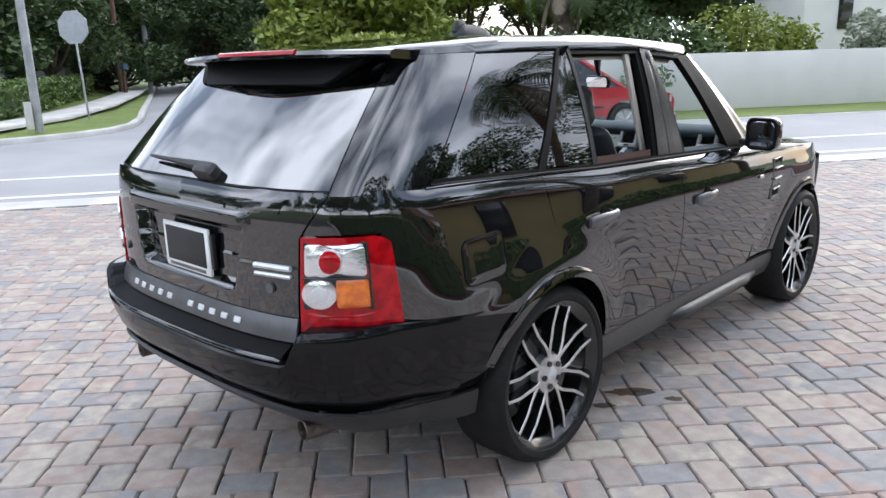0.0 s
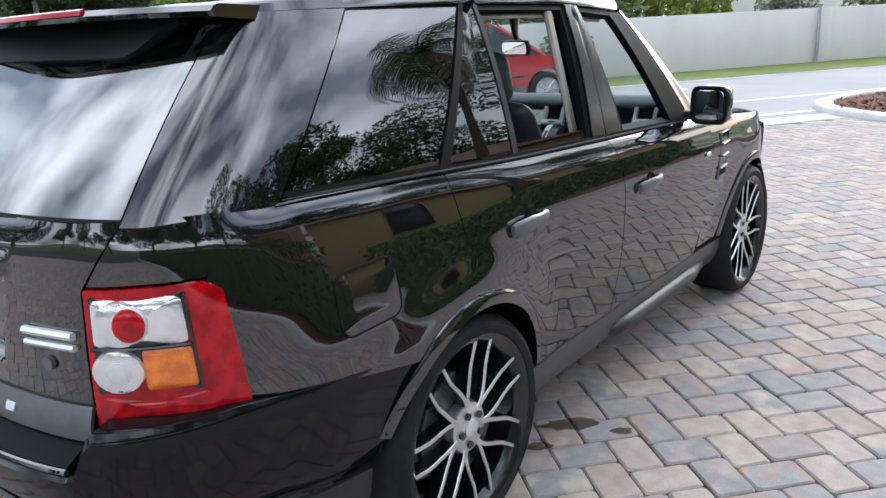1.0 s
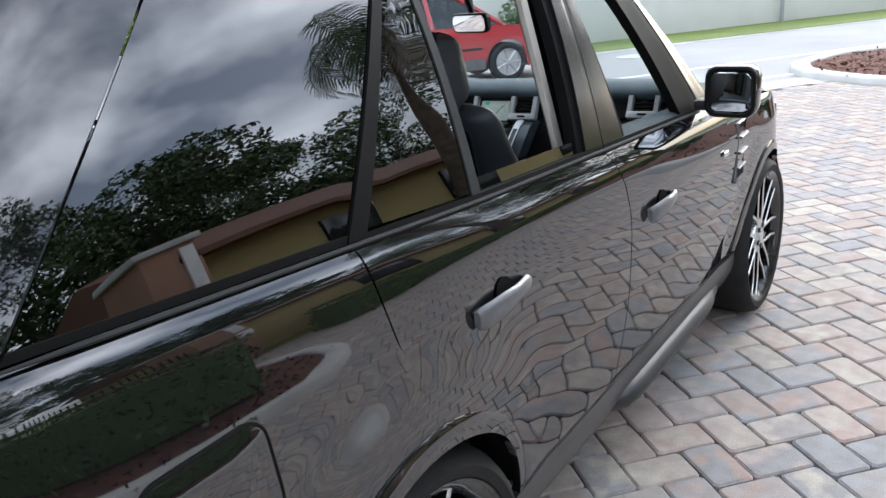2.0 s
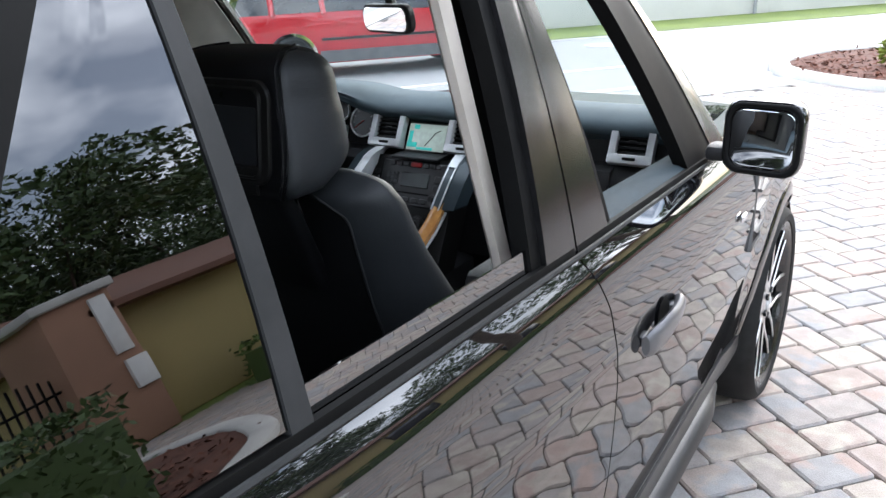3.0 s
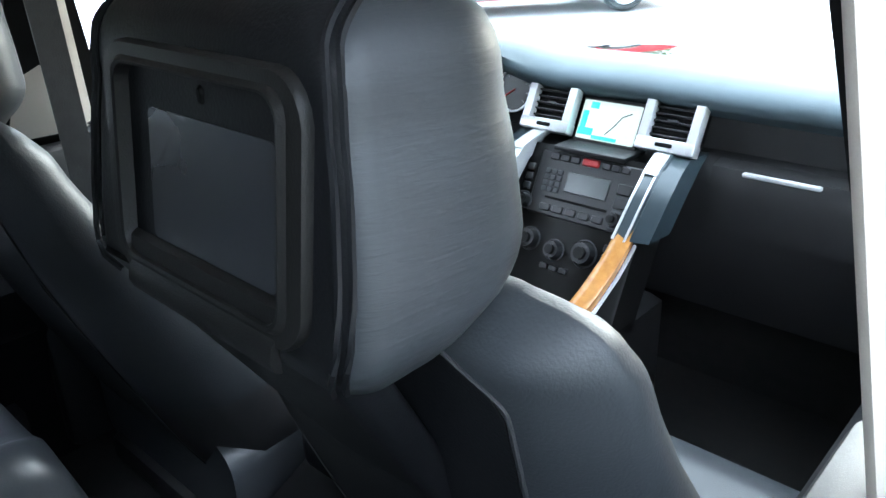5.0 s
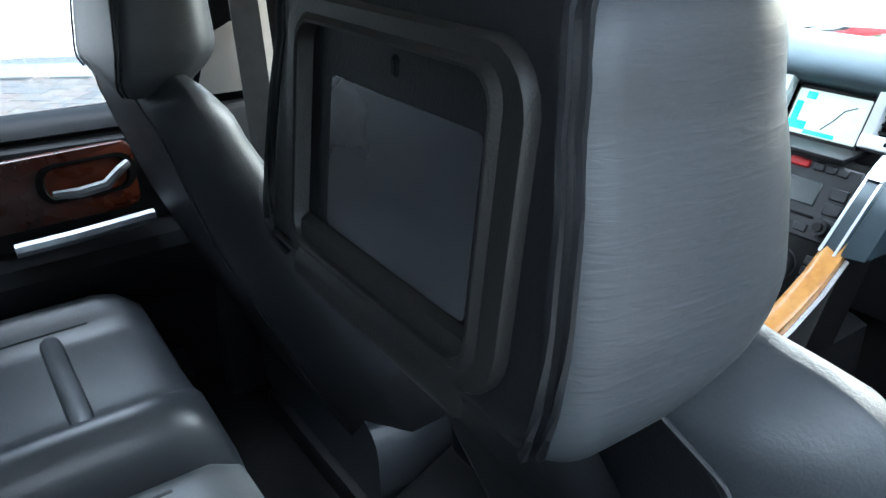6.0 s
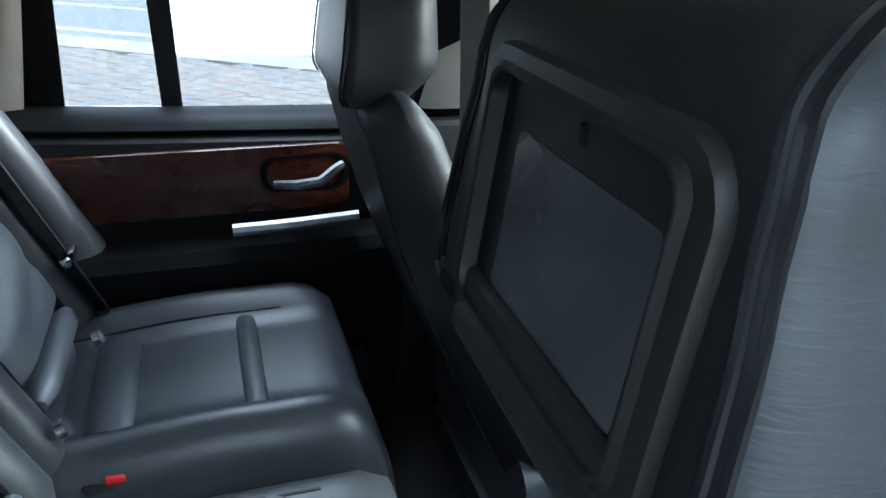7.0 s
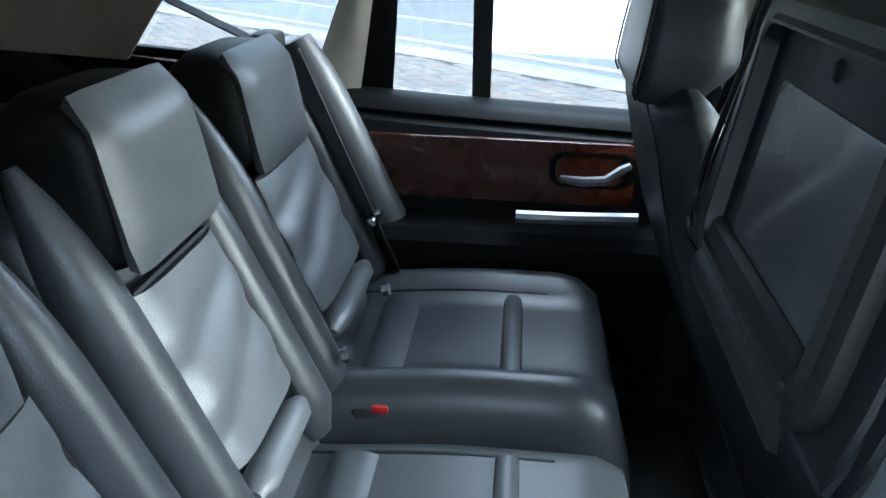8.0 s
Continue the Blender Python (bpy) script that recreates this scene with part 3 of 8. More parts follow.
def hedge(name, path, half, height, z0, mat, count, size, seed, label, flowers=0):
    """A hedge along a path of places: a dense, slightly uneven box of leaves on a woody core."""
    rng = random.Random(seed)
    t = root(name, label, "hedge")
    bm = bmesh.new()
    pts = [Vector(p) for p in path]
    core = []
    for i, p in enumerate(pts):
        d = (pts[min(i + 1, len(pts) - 1)] - pts[max(i - 1, 0)]).normalized()
        sd = Vector((-d.y, d.x, 0))
        core.append([p + sd * half * .6 + Vector((0, 0, z0)), p + sd * half * .55 + Vector((0, 0, z0 + height * .74)), p - sd * half * .55 + Vector((0, 0, z0 + height * .74)), p - sd * half * .6 + Vector((0, 0, z0))])
    loft(bm, core)
    part("hedge_core", bm, DARK_GREEN, t)
    bm = bmesh.new()
    fl = bmesh.new()
    seglen = [(b - a).length for a, b in zip(pts, pts[1:])]
    for k in range(count):
        s = rng.uniform(0, sum(seglen))
        i = 0
        while i < len(seglen) - 1 and s > seglen[i]:
            s -= seglen[i]
            i += 1
        a, b = pts[i], pts[i + 1]
        d = (b - a).normalized()
        sd = Vector((-d.y, d.x, 0))
        where = rng.random()
        side = rng.uniform(-1, 1) if where < .4 else rng.choice((-1, 1)) * rng.uniform(.8, 1.05)
        zz = height * (rng.uniform(.86, 1.03) if where < .4 else rng.uniform(.02, 1.0))
        c = a + d * s + sd * side * half * (1 + .15 * noise.noise(Vector((s * .9, side, zz * 1.4)))) + Vector((0, 0, z0 + zz * (1 + .06 * noise.noise(Vector((s * .8, i, 2))))))
        v1 = Vector((rng.gauss(0, 1), rng.gauss(0, 1), rng.gauss(0, 1))).normalized() * size * rng.uniform(.6, 1.3)
        v2 = v1.cross(Vector((rng.gauss(0, 1), rng.gauss(0, 1), rng.gauss(0, 1)))).normalized() * v1.length * .5
        to = fl if flowers and rng.random() < flowers else bm
        vs = [to.verts.new(c - v1), to.verts.new(c + v2), to.verts.new(c + v1), to.verts.new(c - v2)]
        to.faces.new(vs)
    part("hedge_leaves", bm, mat, t)
    if flowers:
        part("flowers", fl, FLOWER, t, "scattered orange flowers")["kind"] = "stuff"
    else:
        fl.free()
    return t


def palm(name, at, height, length, fronds, seed, label, dry=0, lean=(0, 0), trunk=.16):
    rng = random.Random(seed)
    t = root(name, label, "palm tree")
    t.location = at
    top = Vector((lean[0], lean[1], height))
    bm = bmesh.new()
    tube(bm, [top * (k / 8) + Vector((0, 0, 0)) for k in range(9)], [trunk * (1.25 - .05 * k) for k in range(9)], 10)
    part("trunk", bm, BARK, t, "ringed grey palm trunk")
    green, brown = bmesh.new(), bmesh.new()
    for k in range(fronds + dry):
        isdry = k >= fronds
        a = 2.4 * k + rng.uniform(-.25, .25)
        out = Vector((math.cos(a), math.sin(a), 0))
        el = rng.uniform(-.15, 1.0) if not isdry else rng.uniform(-1.3, -.7)
        ln = length * rng.uniform(.8, 1.1) * (.75 if isdry else 1)
        bm = brown if isdry else green
        spine = []
        p, ang = top.copy(), el
        for j in range(14):
            spine.append(p.copy())
            p = p + (out * math.cos(ang) + Vector((0, 0, math.sin(ang)))) * ln / 13
            ang -= (.17 if not isdry else .05) * (1 + .05 * j)
        tube(bm, spine, [.022 * (1 - j / 15) + .003 for j in range(14)], 4)
        side = Vector((-out.y, out.x, 0))
        for j in range(1, 14):
            for f in (0, .33, .66):
                base = spine[j - 1].lerp(spine[j], f)
                ax = (spine[j] - spine[j - 1]).normalized()
                w = ln * .24 * math.sin(math.pi * min((j + f) / 14.2, 1)) ** .6
                for sgn in (-1, 1):
                    tip = base + (side * sgn * .85 + ax * .45 + Vector((0, 0, -.42 + rng.uniform(-.12, .12)))) * w
                    hw = ax * .022
                    mid = base.lerp(tip, .55) + Vector((0, 0, .05 * w))
                    vs = [bm.verts.new(base - hw), bm.verts.new(base + hw), bm.verts.new(mid + hw), bm.verts.new(mid - hw)]
                    bm.faces.new(vs)
                    bm.faces.new((vs[3], vs[2], bm.verts.new(tip)))
    part("fronds", green, FROND, t, "arching green fronds")
    if dry:
        part("dry_fronds", brown, FROND_DRY, t, "hanging dry fronds")
    else:
        brown.free()
    return t


# street corner: hedges, poles, sign, mailbox, trees
hedge("clipped_hedge", [rp(-42, 18.4), rp(-20, 18.5), rp(-13, 18.6), rp(-10.2, 18.9)], .8, 1.0, .33, HEDGE, 9000, .10, 1, "clipped green roadside hedge")
hedge("clipped_hedge", [rp(-9.5, 19.2), rp(-9.5, 22), rp(-9.9, 27), rp(-11.3, 36), rp(-13.0, 45)], .7, 1.0, .35, HEDGE, 9000, .10, 2, "clipped green hedge beside the pavement")
hedge("flowering_hedge", [rp(1.9, 17.6), rp(1.2, 22), rp(.4, 27), rp(-.8, 34), rp(-2.5, 44)], .55, 2.3, .0, YELLOW_GREEN, 12000, .12, 3, "tall green hedge dotted with orange flowers", .02)


def pole(name, at, h, r, mat, label, lean=(0, 0)):
    t = root(name, label, "utility pole")
    t.location = at
    bm = bmesh.new()
    tube(bm, [(0, 0, -.1), (lean[0] * .5, lean[1] * .5, h * .5), (lean[0], lean[1], h)], [r, r * .9, r * .75], 14)
    part("shaft", bm, mat, t)
    return t


pl = pole("street_pole", rp(-7.0, 17.6, .25), 9, .11, POLE, "weathered grey concrete street pole")
bm = bmesh.new()
box(bm, (.00, -.30, -.02), (.13, -.14, .66), .015)
part("meter_box", bm, CONCRETE, pl, "slim pale utility box at the pole's foot")
pole("utility_pole", rp(-10.2, 42.5, .3), 10, .17, POLE_WOOD, "brown wooden utility pole")
pole("street_pole", rp(-9.3, 46, .3), 10, .15, POLE, "slim grey street pole")
sign = root("stop_sign", "octagonal road sign seen from its bare back on a steel post", "road sign")
sign.matrix_basis = Matrix.Translation(rp(-6.7, 21.2, .30)) @ pose(0, 0, 0, 0, 2.0, 215)
bm = bmesh.new()
box(bm, (-.03, -.015, -.1), (.03, .015, 2.9), .004)
part("post", bm, SIGN_BACK, sign)
bm = bmesh.new()
bmesh.ops.create_cone(bm, cap_ends=True, segments=8, radius1=.50, radius2=.50, depth=.012, matrix=Matrix.Translation((0, .03, 2.55)) @ Matrix.Rotation(radians(90), 4, 'X') @ Matrix.Rotation(radians(22.5), 4, 'Z'))
part("plate", bm, SIGN_BACK, sign, "bare grey octagonal plate")
mb = root("mailbox", "blue mailbox on a dark wooden post", "mailbox")
mb.matrix_basis = Matrix.Translation(rp(-9.7, 41, .35)) @ Matrix.Scale(1.25, 4)
bm = bmesh.new()
box(bm, (-.06, -.06, -.1), (.06, .06, 1.0), .01)
part("post", bm, POLE_WOOD, mb)
bm = bmesh.new()
loft(bm, [[(x, a, 1.12 + b) for a, b in rrect(.11, .12, .09, 5)] for x in (-.28, .28)])
part("box", bm, material("blue_mailbox_paint", (.10, .16, .25), rough=.4), mb)

rng0 = random.Random(5)
for k, (u, n, h, sp, mat, cz) in enumerate([
        (-16, 33, 9.5, 4.2, DARK_GREEN, 1.6), (-13.5, 27.5, 8, 3.2, DARK_GREEN, 1.3), (-19, 26, 8.5, 3.6, DARK_GREEN, 1.2), (-26, 25, 9, 4, DARK_GREEN, 1.3), (-12.5, 37, 9, 3.2, DARK_GREEN, 1.6), (-4, 70, 12, 7, DARK_GREEN, .8), (-13, 52, 10, 5, DARK_GREEN, .6), (-7, 82, 12, 8, DARK_GREEN, .6), (1.5, 50, 10, 4.5, DARK_GREEN, .6), (-22, 29, 10, 4.6, DARK_GREEN, 2.4), (-29, 28, 10, 5, DARK_GREEN, 2.4), (-38, 30, 11, 5.5, DARK_GREEN, 2.5),
        (-15, 43, 11, 5, DARK_GREEN, 2.5), (-19, 55, 12, 6, DARK_GREEN, 3), (-8, 62, 12, 6, DARK_GREEN, 3.5), (3, 60, 12, 6.5, DARK_GREEN, 3),
        (6.5, 30, 9, 4.0, YELLOW_GREEN, 2.0), (11.5, 35, 10, 4.8, DARK_GREEN, 2.2), (17, 38, 10, 5, DARK_GREEN, 2.2), (5, 42, 11, 5, DARK_GREEN, 2.2),
        (2.2, 25.2, 6.4, 3.0, YELLOW_GREEN, 1.7), (-6, 57, 12, 5.5, DARK_GREEN, .5), (-1.5, 54, 12, 5, DARK_GREEN, .5), (-11, 47, 10, 3.6, DARK_GREEN, .6), (-9.5, 66, 13, 6, DARK_GREEN, .5),
        (24, 40, 10, 5, DARK_GREEN, 2.5), (-50, 34, 12, 6, DARK_GREEN, 3), (34, 42, 11, 5.5, DARK_GREEN, 2.5)]):
    tree("oak_tree", rp(u, n, 0), h, sp, .26, cz, mat, 19000, .17, 20 + k, "broad dark green street tree" if mat is DARK_GREEN else "yellow-green leafy tree behind the wall", 16, "street trees")
palm("tall_palm", rp(8.2, 21.5, 0), 4.2, 2.4, 18, 4, "palm with a skirt of dry fronds behind the wall", 16, trunk=.24)
for k, (u, n, rad, mat) in enumerate([(4.6, 18.4, (1.3, 1.0, 1.3), MID_GREEN), (7.0, 18.6, (1.6, 1.2, 1.35), MID_GREEN), (9.4, 18.8, (1.6, 1.2, 1.35), DARK_GREEN), (11.3, 18.8, (1.4, 1.0, 1.3), MID_GREEN), (12.9, 18.8, (1.5, 1.1, 1.55), YELLOW_GREEN),
                                      (14.4, 18.7, (1.2, 1.0, 1.45), YELLOW_GREEN), (16.0, 18.5, (1.0, .7, .95), MID_GREEN), (17.8, 19.0, (1.2, 1.0, 1.5), GREY_GREEN), (20.5, 18.4, (1.5, .8, 1.05), MID_GREEN), (23.5, 19.0, (1.5, .9, 1.2), MID_GREEN), (27, 18.8, (1.8, 1.0, 1.2), MID_GREEN)]):
    shrub("shrub", rp(u, n, 0), rad, 2600, .10, mat, 60 + k, "loose leafy shrub rising behind the wall", "shrubs behind the wall")
for k, (u, n, rad, mat) in enumerate([(4.2, 16.1, (.7, .5, .75), MID_GREEN), (6.2, 16.0, (.9, .5, .9), MID_GREEN), (8.6, 15.9, (.8, .5, .75), MID_GREEN), (-14, 20.3, (1.1, 1.0, 1.25), GREY_GREEN), (-11.4, 26.5, (.8, .8, 1.2), GREY_GREEN)]):
    shrub("shrub", rp(u, n, .02 if u > 0 else .35), rad, 1500, .07, mat, 90 + k, "loose shrub on the grass beside the wall" if u > 0 else "pale grey-green shrub behind the hedge", "shrubs on the verge")

# house behind the wall
hs = root("white_house", "pale house with dark windows behind the garden wall", "house")
bm = bmesh.new()
wall_box(bm, 22.0, 34, 29, 33, 0, 7)
part("wall", bm, STUCCO, hs)
bm = bmesh.new()
wall_box(bm, 21.3, 34.8, 28.2, 33.8, 6.9, 7.2)
part("roof", bm, ROOF_TILE, hs)
for u in (23.7, 27.5, 31):
    bm = bmesh.new()
    wall_box(bm, u, u + .7, 28.93, 29.02, 2.4, 5.2)
    w = part("window", bm, DARK_PANE, hs)
# low pale building down the side street
hs2 = root("pale_bungalow", "low pale bungalow at the far end of the side street", "house")
bm = bmesh.new()
wall_box(bm, -34, -14, 46, 54, 0, 2.6)
part("wall", bm, STUCCO, hs2)
bm = bmesh.new()
wall_box(bm, -35, -13, 45, 55, 2.5, 2.9)
part("roof", bm, ROOF_TILE, hs2)
for u in (-31, -26, -20):
    bm = bmesh.new()
    wall_box(bm, u, u + 2.0, 45.9, 46.05, .9, 2.3)
    part("window", bm, DARK_PANE, hs2)

# planted islands in the drive
def island(pts, cen, seed, bits):
    bm = bmesh.new()
    cen = Vector(cen)
    outer = [Vector(crom([(*q, 0) for q in pts + pts[:1]], i / 4)) for i in range(len(pts) * 4)]
    rings = []
    for off, z in ((0, -.05), (0, .06), (.03, .085), (.26, .09), (.29, .06), (.29, -.02)):
        rings.append([q + (cen - q).normalized() * off + Vector((0, 0, z)) for q in outer])
    loft(bm, rings, cap=False)
    tagged(finish("kerb", bm, CONCRETE, angle=50), "rounded pale kerb ring round a planted island", kind="structure")
    bm = bmesh.new()
    vs = [bm.verts.new(q + (cen - q).normalized() * .28 + Vector((0, 0, .055))) for q in outer]
    c0 = bm.verts.new(cen + Vector((0, 0, .12)))
    for a, b in zip(vs, vs[1:] + vs[:1]):
        bm.faces.new((a, b, c0))
    rngm = random.Random(seed)
    for k in range(bits):
        q = outer[rngm.randrange(len(outer))].lerp(cen, rngm.uniform(.05, .75)) + Vector((rngm.uniform(-.2, .2), rngm.uniform(-.2, .2), .075))
        a = Vector((rngm.gauss(0, 1), rngm.gauss(0, 1), rngm.gauss(0, .3))).normalized() * rngm.uniform(.02, .05)
        b = a.cross(Vector((rngm.gauss(0, .4), rngm.gauss(0, .4), 1))).normalized() * .014
        w = [bm.verts.new(q - a - b), bm.verts.new(q + a - b), bm.verts.new(q + a + b), bm.verts.new(q - a + b)]
        bm.faces.new(w)
    tagged(finish("mulch_bed", bm, MULCH), "red bark mulch filling a planted island", "mulch", kind="stuff")


isl = [(-.98, 12.6), (-.75, 11.75), (-.2, 11.05), (.7, 10.45), (2.2, 9.9), (4.5, 9.6), (7.5, 9.8), (9.5, 11), (10, 13.5), (8.5, 16), (5, 17.2), (2, 16.4), (.2, 15), (-.7, 13.8)]
island(isl, (4.5, 13.2, 0), 8, 5000)
island([(4.75, 2.9), (5.5, 3.8), (6.8, 4.25), (7.8, 3.4), (8.0, 0), (7.8, -5), (7.4, -11), (6.4, -12), (5.4, -9), (4.9, -4), (4.55, 0)], (6.3, -2, 0), 9, 4000)
for k, (x, y, r) in enumerate([(.75, 12.3, .30), (1.6, 11.6, .22), (2.8, 12.5, .4), (4.5, 11.5, .35), (6, 13, .5)]):
    shrub("bedding_plant", (x, y, .08), (r, r, r * .75), 900, .05, MID_GREEN if k else YELLOW_GREEN, 130 + k, "low green plant in the mulch bed", "bedding plants")

# house front across the drive
hs3 = root("mustard_house", "mustard rendered house with a clay tile roof and terracotta gate wing", "house")
bm = bmesh.new()
box(bm, (9.5, 5.2, 0), (17, 22, 2.5), .02)
part("wall", bm, YELLOW, hs3)
bm = bmesh.new()
loft(bm, [[(9.0, y, 2.40), (9.0, y, 2.52), (13.3, y, 3.7), (17.6, y, 2.52), (17.6, y, 2.40)] for y in (4.8, 22.4)])
part("roof", bm, ROOF_TILE, hs3)
bm = bmesh.new()
box(bm, (9.0, 4.15, 0), (10.6, 5.22, 2.82), .02)
part("gate_wing", bm, PINK, hs3, "terracotta coloured gate pier")
bm = bmesh.new()
box(bm, (8.9, 4.02, 2.80), (10.7, 5.32, 2.96), .03)
part("pier_cap", bm, CONCRETE, hs3)
bm = bmesh.new()
box(bm, (8.95, 4.86, 1.6), (9.03, 5.12, 2.7), .01)
part("panel", bm, WHITE_TRIM, hs3, "white flat panel")
bm = bmesh.new()
box(bm, (8.93, 4.90, .9), (9.03, 5.2, 1.45), .01)
part("panel", bm, WHITE_TRIM, hs3)
gate = root("iron_gate", "black iron bar gate beside the house", "gate")
for k in range(34):
    bm = bmesh.new()
    box(bm, (9.30, 4.05 - .13 * k, .02), (9.33, 4.08 - .13 * k, 1.75 + .15 * math.sin(k * .37)), .003, 1)
    part("bar", bm, RUBBER, gate)
for z in (.25, 1.45):
    bm = bmesh.new()
    box(bm, (9.28, -.35, z), (9.35, 4.15, z + .05), .006)
    part("rail", bm, RUBBER, gate)
for y in (8, 12, 16.5):
    bm = bmesh.new()
    box(bm, (9.42, y, .95), (9.54, y + 1.4, 2.15), .01)
    part("window", bm, DARK_PANE, hs3)
slab("lawn", [(8.6, -14), (60, -14), (60, 40), (8.6, 40)], -.012, GRASS, "lawn round the house", .08)
hedge("clipped_hedge", [(8.2, 6.0, 0), (8.3, 10, 0), (8.3, 20, 0)], .5, .8, 0, HEDGE, 7000, .07, 12, "low clipped hedge under the house wall")
hedge("clipped_hedge", [(5.75, 2.6, .05), (5.8, -2, .05), (6.3, -10, .05)], .66, 1.12, .05, DARK_HEDGE, 11000, .05, 13, "low clipped hedge along the drive")
palm("coconut_palm", (8.8, 11.2, 0), 7.6, 3.6, 17, 31, "coconut palm beside the drive", 5, (-.9, .3), .15)
palm("coconut_palm", (8.2, 19.5, 0), 8.2, 2.8, 16, 37, "coconut palm beside the drive", 3, (.4, -.5), .15)
for k, (x, y, h, sp) in enumerate([(18.5, 9.2, 12.5, 4.8), (22, 17, 11, 5), (20, 1, 13.5, 5.2), (16, -7.5, 9, 4.5), (24, 25, 14, 5.5), (11, -14, 9, 4.5), (14, 30, 14, 5.5), (-2, -32, 10, 5), (8, -28, 9, 4.5), (-14, -28, 9, 4.5), (-24, -20, 10, 5)]):
    tree("garden_tree", (x, y, 0), h, sp, .26, 2.6, DARK_GREEN, 19000, .14, 200 + k, "dark leafy garden tree behind the house" if x > 3 else "dark leafy tree across the road", 14, "garden trees")

# ---- the black car: outer skin ----
PLAN = [(0, -1.085), (.35, -1.075), (.60, -1.03), (.74, -.95), (.835, -.83), (.885, -.66), (.903, -.40), (.911, 0), (.915, .5),
        (.915, 1.05), (.915, 1.6), (.912, 2.1), (.905, 2.6), (.886, 2.95), (.79, 3.23), (.62, 3.41), (.36, 3.53), (0, 3.58)]
PROF_Z = [.28, .36, .45, .60, .70, .80, .88, .95, .965, 1.00, 1.05, 1.085, 1.105, 1.13, 1.15, 1.17, 1.25]
PROF_D = [-.090, -.066, -.046, -.022, -.009, -.003, -.0005, 0, 0, -.005, -.0130, -.0185, -.0230, -.0335, -.0475, -.0645, -.092]
TAIL_Z = [1.0, 1.10, 1.16, 1.19, 1.21, 1.228, 1.247, 1.26]
TAIL_D = [-.004, -.006, -.010, -.015, -.021, -.029, -.041, -.055]
BELT_Y = [-1.1, -.6, -.03, .39, 1.0, 1.8, 2.2, 3.0, 3.6]
BELT_H = [1.245, 1.24, 1.207, 1.182, 1.157, 1.120, 1.10, 1.03, .93]
ARCH_R, AXLE_Z, FRONT_Y = 0.425, 0.375, 2.745
SIDE_Z = np.linspace(.20, 1.33, 453)
SIDE_D = np.convolve(np.interp(np.pad(SIDE_Z, 12, mode='reflect', reflect_type='odd'), PROF_Z, PROF_D), np.hanning(27)[1:-1] / np.hanning(27)[1:-1].sum(), 'valid')
# fuller section of the rear quarter, over the wheel
HAUNCH_D = np.convolve(np.interp(np.pad(SIDE_Z, 12, mode='reflect', reflect_type='odd'), [.28, .45, .60, .68, .75, .85, .95, 1.05, 1.11, 1.14, 1.155, 1.17, 1.25], [-.085, -.038, .002, .026, .033, .021, .002, -.018, -.0315, -.0415, -.051, -.0645, -.092]), np.hanning(27)[1:-1] / np.hanning(27)[1:-1].sum(), 'valid')
DENSE = [crom(PLAN, i / 40) for i in range(len(PLAN) * 40 - 39)]


def belt(y):
    return float(np.interp(y, BELT_Y, BELT_H))


def left_drop(y, z):
    """How far the left rear door's waist lies below the right one's."""
    return .036 * smooth(.0, .28, y) * (1 - smooth(.95, 1.15, y)) * smooth(.98, 1.12, z) * (1 - smooth(1.24, 1.58, z))


def p_of_y(y):
    """Where along the outline the right flank reaches y."""
    k = [i for i, q in enumerate(DENSE) if i >= 140]
    return float(np.interp(y, [DENSE[i][1] for i in k], k)) / 40


def p_of_x(x):
    """Where along the outline the tail reaches x."""
    return float(np.interp(x, [q[0] for q in DENSE[:240]], range(240))) / 40


def skin(p, z, off=0.0):
    """The body's surface at a place of its outline (negative: left side) and a height."""
    s = -1 if p < 0 else 1
    p = abs(p)
    x, y = crom(PLAN, p)
    a, b = crom(PLAN, max(p - .02, 0)), crom(PLAN, p + .02)
    tx, ty = b[0] - a[0], b[1] - a[1]
    ln = math.hypot(tx, ty)
    zz = z + (1.17 - belt(y)) * min(max((z - .8) / .37, 0), 1)
    d = lerp(float(np.interp(zz, SIDE_Z, SIDE_D)), float(np.interp(zz, SIDE_Z, HAUNCH_D)), smooth(-.83, -.50, y) * (1 - smooth(-.15, .60, y)))
    if z > 1.0 and p < 4.0:
        d = lerp(float(np.interp(z, TAIL_Z, TAIL_D)), d, smooth(1.6, 4.0, p))
        d *= 1 - .62 * smooth(1.0, 2.4, p)
    elif z > 1.0 and p < 5.2:
        d *= 1 - .62 * (1 - smooth(4.0, 5.2, p))
    d += off
    return Vector((s * (x + ty / ln * d), y - tx / ln * d, z))


def flank(y, z, off=0.0, s=1):
    r = min(math.hypot(y, z - AXLE_Z), math.hypot(y - FRONT_Y, z - AXLE_Z))
    v = skin(p_of_y(y), z, off + .011 * (1 - smooth(ARCH_R + .01, ARCH_R + .19, r)))
    v.x *= s
    return v


def arch_z(y, centre, low):
    d = ARCH_R ** 2 - (y - centre) ** 2
    return max(AXLE_Z + math.sqrt(d), low) if d > 0 else low


